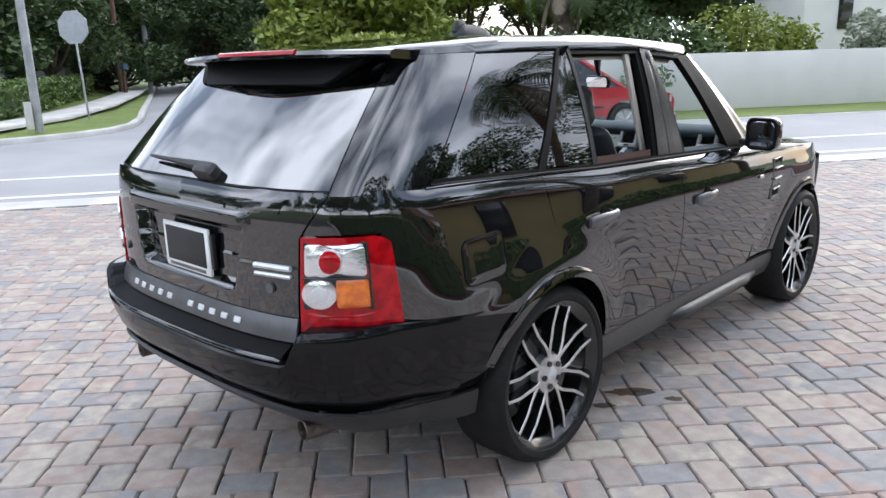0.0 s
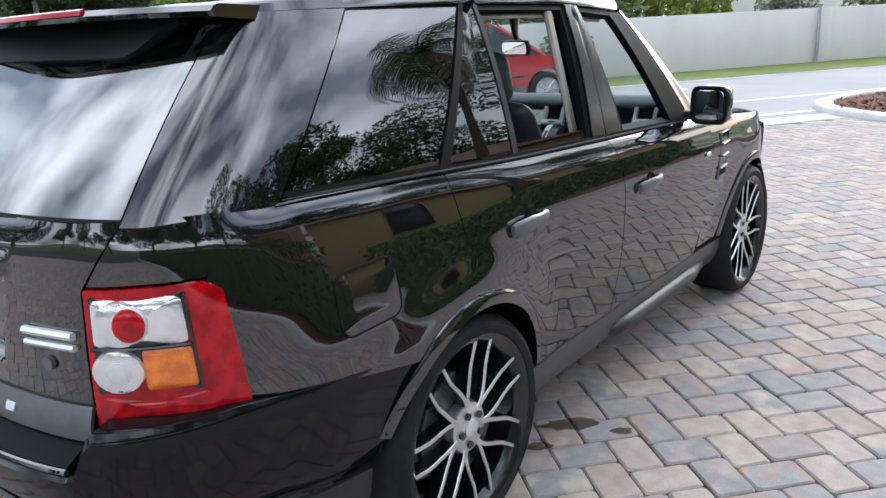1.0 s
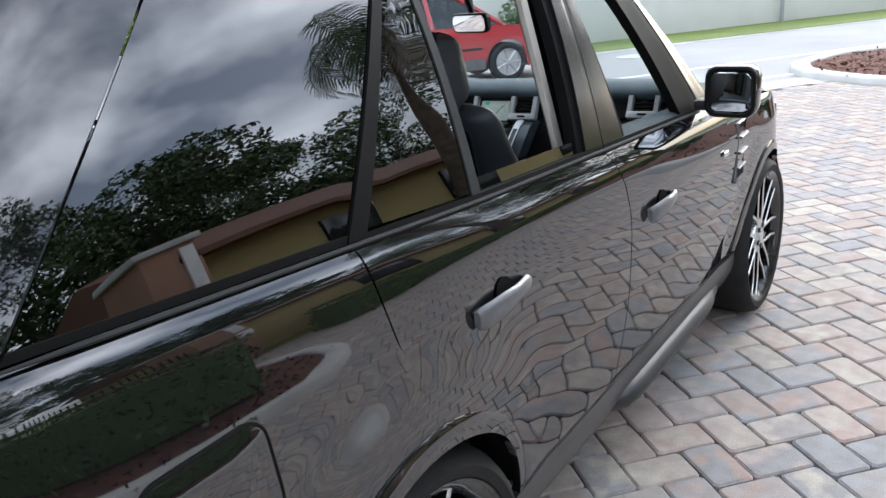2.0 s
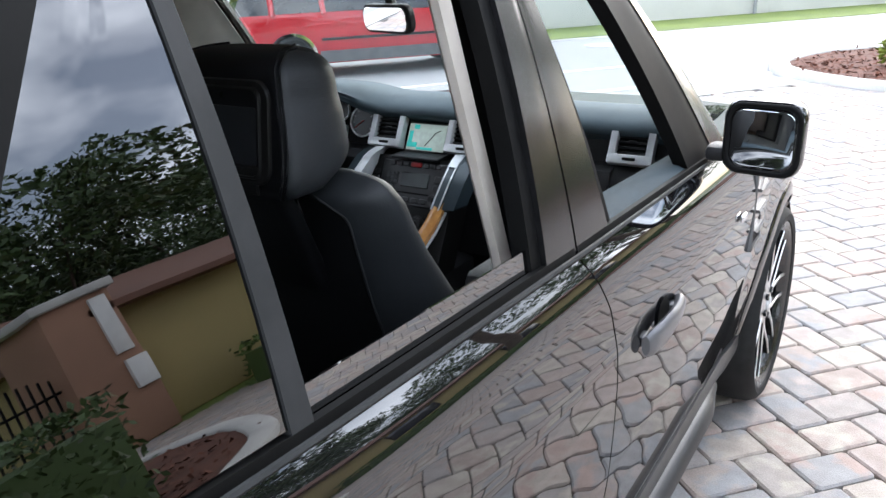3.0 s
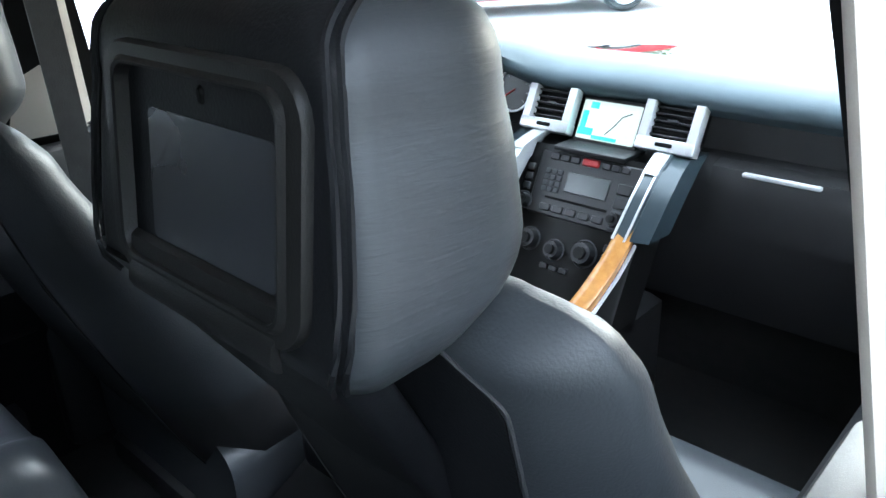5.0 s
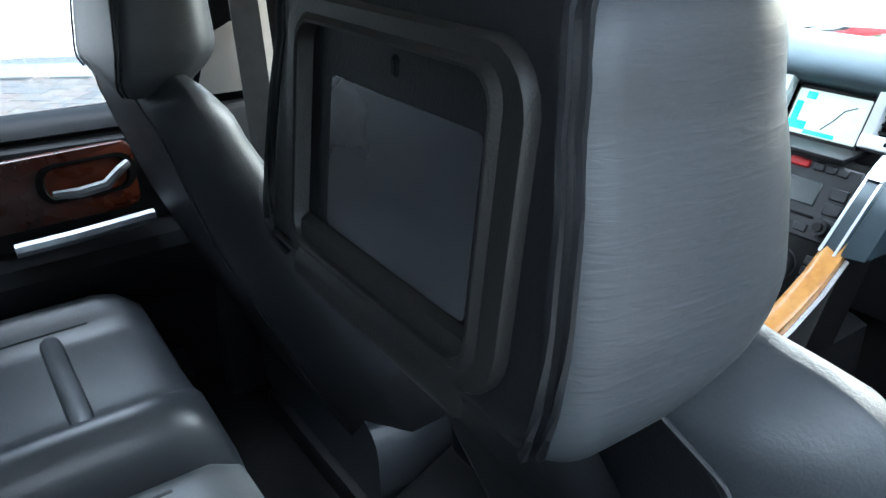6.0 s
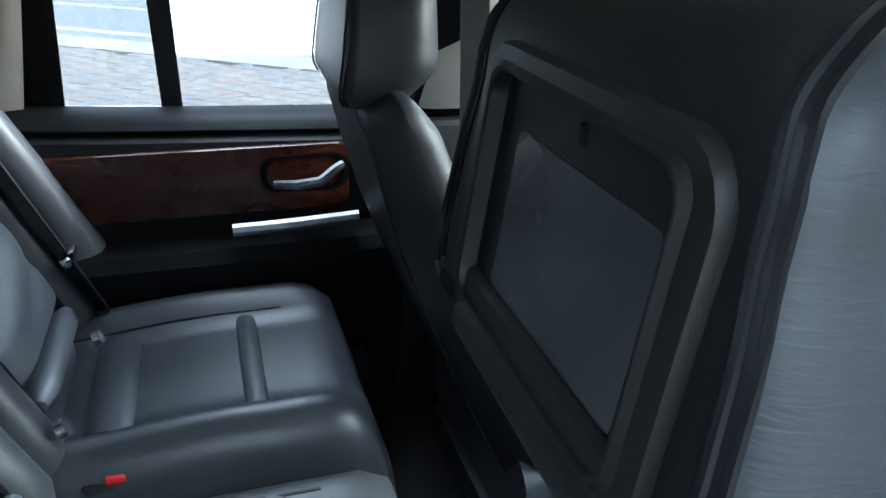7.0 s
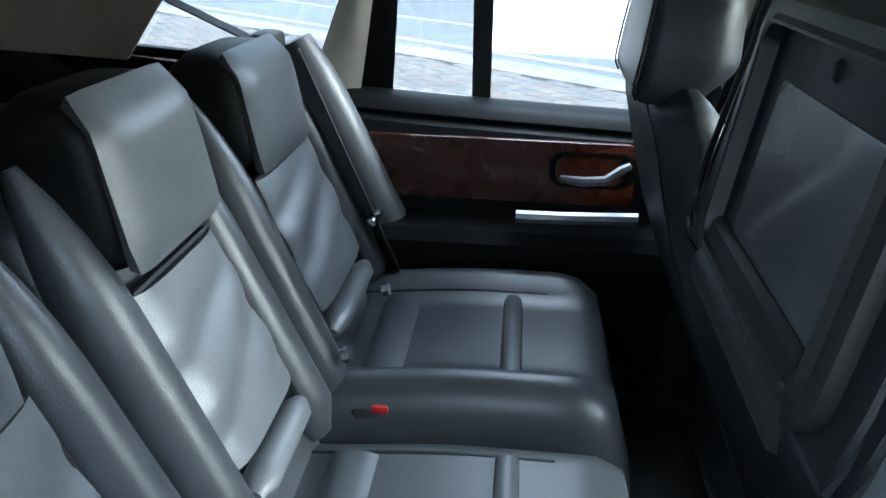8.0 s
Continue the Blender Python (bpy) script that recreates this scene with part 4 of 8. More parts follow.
# glasshouse: belt line and roof edge, by the same index
LOWLINE = [(0, -1.043, 1.247), (.40, -1.034, 1.246), (.722, -.940, 1.244), (.803, -.835, 1.243), (.842, -.61, 1.240), (.853, -.03, 1.207),
           (.855, .376, 1.182), (.858, .872, 1.163), (.858, 1.0, 1.157), (.857, 1.165, 1.150), (.850, 1.72, 1.124), (.845, 1.95, 1.112),
           (.80, 2.15, 1.10), (.45, 2.33, 1.10), (0, 2.40, 1.10)]
TOPLINE = [(0, -.56, 1.655), (.34, -.555, 1.655), (.60, -.53, 1.655), (.678, -.47, 1.657), (.698, -.205, 1.660), (.700, .293, 1.663),
           (.700, .382, 1.663), (.700, .945, 1.656), (.700, 1.02, 1.652), (.700, 1.068, 1.648), (.690, 1.37, 1.625), (.675, 1.50, 1.625),
           (.60, 1.58, 1.65), (.35, 1.66, 1.675), (0, 1.69, 1.68)]


def house(q, h, off=0.0):
    """The glasshouse's surface: q along the car (negative: left side), h from belt to roof."""
    s = -1 if q < 0 else 1
    q = abs(q)
    a, b = crom(LOWLINE, q), crom(TOPLINE, q)
    a2, b2 = crom(LOWLINE, q + .02), crom(TOPLINE, q + .02)
    a1, b1 = crom(LOWLINE, max(q - .02, 0)), crom(TOPLINE, max(q - .02, 0))
    pt = Vector(a).lerp(Vector(b), h)
    t = (Vector(a2).lerp(Vector(b2), h) - Vector(a1).lerp(Vector(b1), h))
    n = t.cross(Vector(b) - Vector(a)).normalized()
    pt += n * (off + .014 * 4 * h * (1 - h))
    pt.x *= s
    if s < 0:
        pt.z -= left_drop(pt.y, pt.z)
    return pt


car = root("black_suv", "glossy black luxury off-road car parked on brick pavers, side windows open", "car")


def side_sheet(name, f, nu, nv, mat, parent, s, thick=.012, label="", angle=38):
    bm = bmesh.new()
    def place(u, v):
        p = f(u, v)
        return Vector((s * p.x, p.y, p.z - (left_drop(p.y, p.z) if s < 0 else 0)))
    sheet(bm, place, span(0, 1, nu), span(0, 1, nv), thick, flip=s < 0)
    return part(name, bm, mat, parent, label, angle)


G = .0025


def shut_rear(z):
    """The rear edge of the rear door."""
    if z < .775:
        return math.sqrt(max(ARCH_R ** 2 - (z - AXLE_Z) ** 2, 0)) + .004
    return float(np.interp(z, [.775, .9, 1.0, 1.207], [.137, .05, .005, -.03]))


def shut_mid(z):
    return float(np.interp(z, [.40, .6, .9, 1.044, 1.157], [1.045, 1.062, 1.068, 1.056, 1.0]))


def shut_front(z):
    return float(np.interp(z, [.40, .6, .9, 1.12], [2.0, 2.06, 2.09, 2.08]))


def build_flank(s):
    # rear quarter
    def quarter(u, v):
        y0, y1 = lerp(-.83, .135, u), lerp(-.83, -.03 - G, u)
        zb = arch_z(y0, 0, .724 + (-.249 - min(y0, -.249)) * .165)
        y = float(np.interp(v, [0, .3, .55, 1], [y0, lerp(y0, y1, .52), lerp(y0, y1, .8), y1]))
        return flank(y, lerp(zb, belt(y1) - .002, v))
    q = side_sheet("rear_quarter_panel", quarter, 44, 26, PAINT, car, s)
    # corner over the lamp
    pl, pr = p_of_x(.645), p_of_y(-.79)
    def corner(u, v):
        z = lerp(1.112, 1.2445, v)
        p0 = p_of_x(float(np.interp(z, [1.11, 1.2465], [.655, .738])))
        return skin(lerp(p0, pr, u), z)
    side_sheet("rear_corner_panel", corner, 16, 8, PAINT, car, s)
    # fuel flap
    if s > 0:
        fl = bmesh.new()
        loop = rrect(.105, .078, .035, 5)
        rings = []
        for k, off in ((1.0, -.004), (1.0, .0025), (.93, .0035), (.5, .004), (.05, .004)):
            rings.append([flank(-.42 + a * k, .955 + b * k + a * k * .04, off) for a, b in loop])
        loft(fl, rings)
        part("fuel_flap", fl, PAINT, q, "round-cornered fuel filler flap")
        fl = bmesh.new()
        tube(fl, [flank(-.42 + a * 1.02, .955 + b * 1.02 + a * .04, .001) for a, b in loop + loop[:1]], .0035, 6)
        part("flap_gap", fl, RUBBER, q)
    # doors
    def rdoor(u, v):
        y = lerp(shut_rear(lerp(.415, belt(-.03), v)) + G, shut_mid(lerp(.415, belt(1.0), v)) - G, u)
        return flank(y, lerp(.415, belt(y) - .002, v))
    rd = side_sheet("rear_door", rdoor, 30, 60, PAINT, car, s, .02)
    def fdoor(u, v):
        y = lerp(shut_mid(lerp(.415, belt(1.0), v)) + G, shut_front(lerp(.415, belt(2.08), v)) - G, u)
        return flank(y, lerp(.415, belt(y) - .002, v))
    fd = side_sheet("front_door", fdoor, 24, 60, PAINT, car, s, .02)
    def fender(u, v):
        yb = lerp(shut_front(.5) + G, 3.24, u)
        yt = lerp(shut_front(1.1) + G, 3.30, u)
        zb = arch_z(yb, FRONT_Y, .44 if yb < FRONT_Y else .62)
        y = lerp(yb, yt, v)
        return flank(y, lerp(zb, belt(y) - .004, v))
    ff = side_sheet("front_wing", fender, 48, 24, PAINT, car, s)
    # arch trims
    for yc in (0.0, FRONT_Y):
        bm = bmesh.new()
        a0, a1 = (8, 158 if yc == 0 else 172)
        def lip(u, v):
            a = radians(lerp(a0, a1, u))
            r = lerp(ARCH_R - .012, ARCH_R + .030, v)
            y, z = yc + math.cos(a) * r, AXLE_Z + math.sin(a) * r
            return flank(y, z, .010 * (1 - v) ** .5 + .002)
        sheet(bm, lambda u, v: Vector((s, 1, 1)) * lip(u, v), span(0, 1, 40), span(0, 1, 6), .02, flip=s > 0)
        bmesh.ops.recalc_face_normals(bm, faces=bm.faces)
        part("wheel_arch_trim", bm, PAINT, car, "flared wheel arch lip")
        bm = bmesh.new()
        def well(u, v):
            a = radians(lerp(12, 164, u))
            return Vector((lerp(.885, .52, v), yc + math.cos(a) * (ARCH_R - .008), AXLE_Z + math.sin(a) * (ARCH_R - .008)))
        sheet(bm, lambda u, v: Vector((s, 1, 1)) * well(u, v), span(0, 1, 28), [0, .5, 1], .01, flip=s < 0)
        part("wheel_well", bm, RUBBER, car, "black wheel well liner")
        bm = bmesh.new()
        sheet(bm, lambda u, v: Vector((s * .53, yc + math.cos(math.pi * u) * (ARCH_R - .01) * v, AXLE_Z + .03 + math.sin(math.pi * u) * (ARCH_R - .03) * v)), span(0, 1, 24), [.02, .5, 1], .01)
        part("wheel_well_back", bm, RUBBER, car)
    # sill and step
    def sill(u, v):
        y = lerp(.405, 2.36, u)
        z = lerp(.275, .412, v)
        return flank(y, z, .004 + .012 * math.sin(math.pi * v))
    side_sheet("sill", sill, 20, 6, SILL_GREY, car, s, .03, "dark grey lower sill")
    bm = bmesh.new()
    loops = []
    for y in span(1.06, 2.16, 16):
        e = smooth(1.05, 1.16, y) * (1 - .6 * smooth(1.95, 2.17, y))
        loops.append([(s * (.845 + .060 * e * math.cos(radians(a)) - .01), y, .312 + .042 * math.sin(radians(a)) * (.35 + .65 * e)) for a in range(-90, 271, 30)][:-1])
    loft(bm, loops)
    part("side_step", bm, LOWER, car, "glossy side skirt bulge under the front door")
    # door handles
    for door, y0, z0 in ((rd, .335, .972), (fd, 1.29, .922)):
        bm = bmesh.new()
        loop = rrect(.036, .040, .035, 5)
        loft(bm, [[Vector((s, 1, 1)) * flank(y0 + .02 + a * k, z0 + .004 + b * k, off) for a, b in loop] for k, off in ((1, .004), (.9, .0035), (.5, -.012), (.1, -.02))])
        part("handle_cup", bm, RUBBER, door, "dark recess behind the handle")
        bm = bmesh.new()
        loops = []
        for t in span(0, 1, 18):
            y = lerp(y0 - .105, y0 + .105, t)
            out = .010 + .014 * math.sin(math.pi * t) ** .6
            hh = .027 * (1 - .30 * smooth(.35, .8, t)) * (.72 + .28 * smooth(0, .06, t)) * (1 - .35 * smooth(.95, 1, t))
            zc = z0 - .004 + .014 * t
            w = .012 * (.7 + .3 * smooth(0, .08, t))
            loops.append([Vector((s, 1, 1)) * (flank(y, zc, out) + Vector((math.cos(radians(a)) * w, 0, math.sin(radians(a)) * hh))) for a in range(0, 360, 30)])
        loft(bm, loops)
        hd = part("door_handle", bm, HANDLE_GREY, door, "satin grey pull handle")
        for yy in (y0 - .082, y0 + .085):
            bm = bmesh.new()
            v = flank(yy, z0, .004)
            box(bm, (min(s * (v.x - .02), s * (v.x + .010)), yy - .018, z0 - .012), (max(s * (v.x - .02), s * (v.x + .010)), yy + .018, z0 + .010), .005)
            part("handle_mount", bm, HANDLE_GREY, door)
    # side vent on the wing
    bm = bmesh.new()
    lp = [(2.165, .78), (2.215, 1.005), (2.335, 1.01), (2.275, .79)]
    vs = [bm.verts.new(Vector((s, 1, 1)) * flank(y, z, .004)) for y, z in lp]
    vb = [bm.verts.new(Vector((s, 1, 1)) * flank(y, z, -.01)) for y, z in lp]
    bm.faces.new(vs)
    for i in range(4):
        bm.faces.new((vs[i], vs[(i + 1) % 4], vb[(i + 1) % 4], vb[i]))
    bmesh.ops.recalc_face_normals(bm, faces=bm.faces)
    vent = part("wing_vent", bm, RUBBER, ff, "slatted vent on the front wing")
    for k in range(3):
        t = .22 + .27 * k
        bm = bmesh.new()
        a, b = [lerp(lp[0][i], lp[1][i], t) for i in (0, 1)], [lerp(lp[3][i], lp[2][i], t) for i in (0, 1)]
        tube(bm, [Vector((s, 1, 1)) * flank(lerp(a[0], b[0], f), lerp(a[1], b[1], f), .005) for f in (.06, .5, .94)], .011, 6, .5)
        part("vent_slat", bm, STRIP_GREY, ff)
    bm = bmesh.new()
    tube(bm, [Vector((s, 1, 1)) * flank(y, z, .004) for y, z in lp + lp[:1]], .007, 6)
    part("vent_frame", bm, STRIP_GREY, ff)
    bm = bmesh.new()
    v = flank(2.0, .93, .006)
    box(bm, (s * (v.x - .004), 1.975, .922), (s * (v.x + .006), 2.025, .942), .004)
    part("side_repeater", bm, CLEAR_LENS, ff, "small clear side repeater lamp")
    # tail lamp
    p0, p1 = p_of_x(.628), p_of_y(-.797)
    def lamp(a, b, off=0.0):
        z = lerp(.788, 1.105, b)
        if a > .82:  # the outer corners are rounded
            z = lerp(z, .95, (.16 if b > .5 else .10) * ((a - .82) / .18) ** 2.2)
        pp0 = lerp(p0, p_of_x(.65), b)
        pp1 = p_of_y(lerp(-.775, -.805, b))
        return Vector((s, 1, 1)) * skin(lerp(pp0, pp1, a), z, off)
    bm = bmesh.new()
    sheet(bm, lambda u, v: lamp(u, v, .006), span(0, 1, 18), span(0, 1, 14), .04, flip=s < 0)
    tl = part("tail_lamp", bm, RED_LENS, car, "red tail lamp with clear and amber sections")
    def lens(name, outline, mat, off, label="", dome=.004):
        bm = bmesh.new()
        ca = sum(q[0] for q in outline) / len(outline)
        cb = sum(q[1] for q in outline) / len(outline)
        rings = [[lamp(ca + (a - ca) * k, cb + (b - cb) * k, o) for a, b in outline] for k, o in
                 ((1, .004), (1, off), (.94, off + dome * .6), (.6, off + dome), (.15, off + dome))]
        loft(bm, rings)
        return part(name, bm, mat, tl, label)
    rnd = lambda ca, cb, ra, rb, n=20: [(ca + ra * math.cos(2 * math.pi * k / n), cb + rb * math.sin(2 * math.pi * k / n)) for k in range(n)]
    rr = lambda ca, cb, ha, hb, r=.06: [(ca + x, cb + y) for x, y in rrect(ha, hb, r, 4)]
    lens("lamp_surround", rr(.385, .60, .352, .355, .03), WHEEL_BLACK, .0072, "black lamp surround", .001)
    lens("upper_lamp", rr(.375, .765, .325, .170, .05), CLEAR_LENS, .009, "clear upper lamp")
    lens("upper_lamp_bowl", rnd(.25, .765, .19, .165), CLEAR_LENS, .011, dome=.010)
    lens("bulb_ring", rnd(.32, .765, .135, .135), SILVER, .018, dome=.004)
    lens("red_bulb", rnd(.33, .765, .115, .12), RED_LENS, .021, dome=.008)
    lens("lower_lamp_bowl", rnd(.205, .425, .185, .165), CLEAR_LENS, .011, "round clear reversing lamp", .010)
    lens("reversing_bulb", rnd(.215, .425, .085, .085), SILVER, .019, dome=.006)
    lens("amber_indicator", rr(.545, .425, .165, .150, .03), AMBER_LENS, .009, "amber indicator lens")
    bm = bmesh.new()
    tube(bm, [lamp(a, .588, .012) for a in span(.03, .71, 10)], .004, 6)
    part("lamp_divider", bm, WHEEL_BLACK, tl)
    bm = bmesh.new()
    tube(bm, [lamp(.725, b, .010) for b in span(.26, .95, 8)], .004, 6)
    part("lamp_divider", bm, WHEEL_BLACK, tl)
    lens("lamp_reflector", rr(.42, .13, .36, .09, .03), RED_LENS, .008)
    return rd, fd, ff


doors = {s: build_flank(s) for s in (1, -1)}

# tailgate with plate recess
def tailgate_f(u, v):
    z = lerp(.80, 1.2465, v)
    edge = float(np.interp(z, [.80, 1.10, 1.135, 1.243], [.622, .645, .668, .738])) - .004
    p = p_of_x(edge) * abs(u)
    pt = skin(p if u >= 0 else -p, z)
    wide = float(np.interp(z, [.88, 1.12], [.335, .40]))
    dx, dz = wide - abs(pt.x), min(z - .885, 1.118 - z)
    pt.y += .042 * smooth(0, .035, dx) * smooth(0, .03, dz)
    pt.y -= .016 * smooth(1.11, 1.125, z) * (1 - smooth(1.16, 1.172, z)) * smooth(0, .02, .425 - abs(pt.x))
    return pt
bm = bmesh.new()
sheet(bm, tailgate_f, span(-1, 1, 110), span(0, 1, 54), .015)
tailgate = part("tailgate", bm, PAINT, car, "black tailgate with recessed number plate")
bm = bmesh.new()
sheet(bm, lambda u, v: skin(p_of_x(.622) * u, lerp(.756, .832, v), lerp(.030, .006, v) + .004 * math.sin(math.pi * v)), span(-1, 1, 50), span(0, 1, 5), .012)
part("tailgate_strip", bm, STRIP_GREY, tailgate, "satin grey strip across the tailgate")
# raised marks on the strip, drawn as plain bars
for k, xx in enumerate((-.40, -.325, -.25, -.175, -.10, .06, .135, .21, .285, .36)):
    bm = bmesh.new()
    p = p_of_x(abs(xx))
    a = skin(p if xx > 0 else -p, .793, .0235)
    box(bm, (-.018, -.003, -.011), (.018, .003, .011), .002, 1, m=Matrix.Translation(a) @ pose(0, 0, 0, -20, 0, math.degrees(xx) * .28))
    part("badge_bar", bm, SILVER, tailgate, "plain silver badge bar")
for zz, hh, w in ((1.00, .010, .075), (.972, .008, .075)):
    bm = bmesh.new()
    a, b = skin(p_of_x(.46), zz, .007), skin(p_of_x(.46 + w * 2), zz, .007)
    tube(bm, [a, a.lerp(b, .5), b], hh, 6, 1)
    part("side_badge_bar", bm, SILVER, tailgate, "plain silver badge bar")
for s in (1, -1):
    bm = bmesh.new()
    a = skin(s * p_of_x(.52), .925, .0)
    disc(bm, a + Vector((0, -.003, 0)), .017, (s * .2, -1, 0), .012, 20)
    part("parking_sensor", bm, STRIP_GREY, tailgate)
# number plate
bm = bmesh.new()
box(bm, (-.165, -1.066, .900), (.165, -1.052, 1.078), .006)
plate = part("number_plate_frame", bm, PLATE_WHITE, tailgate, "pale dealer plate frame")
bm = bmesh.new()
box(bm, (-.142, -1.069, .930), (.142, -1.058, 1.062), .004)
part("number_plate", bm, PLASTIC, tailgate, "blank black plate insert")
for a, b, z in ((-.13, .13, .915),):
    bm = bmesh.new()
    box(bm, (a, -1.0685, z - .006), (b, -1.064, z + .006), .001, 1)
    part("plate_lettering_bar", bm, STRIP_GREY, tailgate)
bm = bmesh.new()
box(bm, (.165, -1.062, .93), (.185, -1.045, 1.06), .004)
part("tailgate_latch", bm, PLASTIC, tailgate)

# rear bumper
def bump_off(p):
    y = skin(p, .6).y
    return float(np.interp(y, [-1.09, -.98, -.86, -.70, -.5], [.105, .100, .055, .014, .003]))
PB = p_of_y(-.405)
def bumper(u, v):
    p = PB * u
    y0 = skin(abs(p), .6).y
    top = float(np.interp(y0, [-1.0, -.8, -.25], [.812, .810, .722]))
    x0 = skin(abs(p), .6).x
    top = lerp(top, .705, 1 - smooth(.60, .655, x0)) if y0 < -.8 else top
    low = float(np.interp(y0, [-1.09, -.9, -.45], [.53, .49, .44]))
    z = lerp(low, top, min(v / .86, 1))
    prof = float(np.interp(v, [0, .12, .3, .6, .80, .86, .92, 1], [-.10, -.058, -.030, -.008, .002, -.010, -.030, -.075]))
    if v > .86:
        z = top + .003
    if abs(u) > .8:
        ye = -math.sqrt(max(ARCH_R ** 2 - (z - AXLE_Z) ** 2, .0025)) - .004
        p = math.copysign(lerp(PB * .8, p_of_y(ye), (abs(u) - .8) / .2), u)
    bo = bump_off(abs(p))
    if v > .8:
        prof *= min(bo / .09, 1)
    pt = skin(p, .70, bo + prof)
    pt.z = z
    return pt
bm = bmesh.new()
sheet(bm, bumper, span(-1, 1, 120), [0, .06, .12, .2, .3, .4, .5, .6, .7, .8, .83, .86, .89, .92, 1], .012)
rb = part("rear_bumper", bm, BUMPER_PAINT, car, "black rear bumper with a ribbed step pad")
bm = bmesh.new()
PV = p_of_y(-.43)
def valance(u, v):
    p = PV * u
    y0 = skin(abs(p), .6).y
    low = float(np.interp(y0, [-1.09, -.9, -.45], [.53, .49, .44]))
    pt = skin(p, .60, bump_off(abs(p)) - .045 - float(np.interp(y0, [-1.09, -.9, -.45], [.14, .08, .02])) * v)
    pt.z = low + .014 - float(np.interp(y0, [-1.09, -.7, -.5], [.10, .09, .10])) * v ** .7
    return pt
sheet(bm, valance, span(-1, 1, 80), span(0, 1, 6), .012)
part("lower_valance", bm, LOWER, rb, "dark grey lower bumper valance")
# step pad with ribs
bm = bmesh.new()
def pad(u, v):
    p = p_of_x(.605) * u
    pt = skin(p, .72, lerp(.020, .090, v))
    pt.z = lerp(.742, .716, v)
    return pt
sheet(bm, pad, span(-1, 1, 60), span(0, 1, 8), .01)
bmesh.ops.recalc_face_normals(bm, faces=bm.faces)
part("step_pad", bm, RUBBER, rb, "black ribbed rubber step pad")
for k in range(90):
    bm = bmesh.new()
    u = lerp(-.97, .97, k / 89)
    a, b = pad(u, .15), pad(u, .80)
    tube(bm, [a + Vector((0, 0, .001)), b + Vector((0, 0, .001))], .0032, 5)
    part("pad_rib", bm, PLASTIC, rb)
bm = bmesh.new()
tube(bm, [pad(u, 1.08) + Vector((0, 0, .002)) for u in span(-1, 1, 40)], .008, 8)
part("pad_edge", bm, PAINT, rb, "rounded lip along the step pad")
for s in (1, -1):
    bm = bmesh.new()
    pr = [(.034, 0), (.038, .004), (.038, .20), (.033, .20), (.030, .01), (.034, 0)]
    revolve(bm, pr, 24, Matrix.Translation((s * .60, -1.03, .428)) @ Matrix.Rotation(radians(80), 4, 'Z'))
    part("exhaust_pipe", bm, PIPE, car, "polished exhaust tailpipe")

# glasshouse panels
def house_sheet(name, q0, q1, h0, h1, mat, parent, nu=16, nv=10, thick=.006, off=0.0, label=""):
    bm = bmesh.new()
    sheet(bm, lambda u, v: house(u, v, off), span(q0, q1, nu), span(h0, h1, nv), thick)
    return part(name, bm, mat, parent, label)


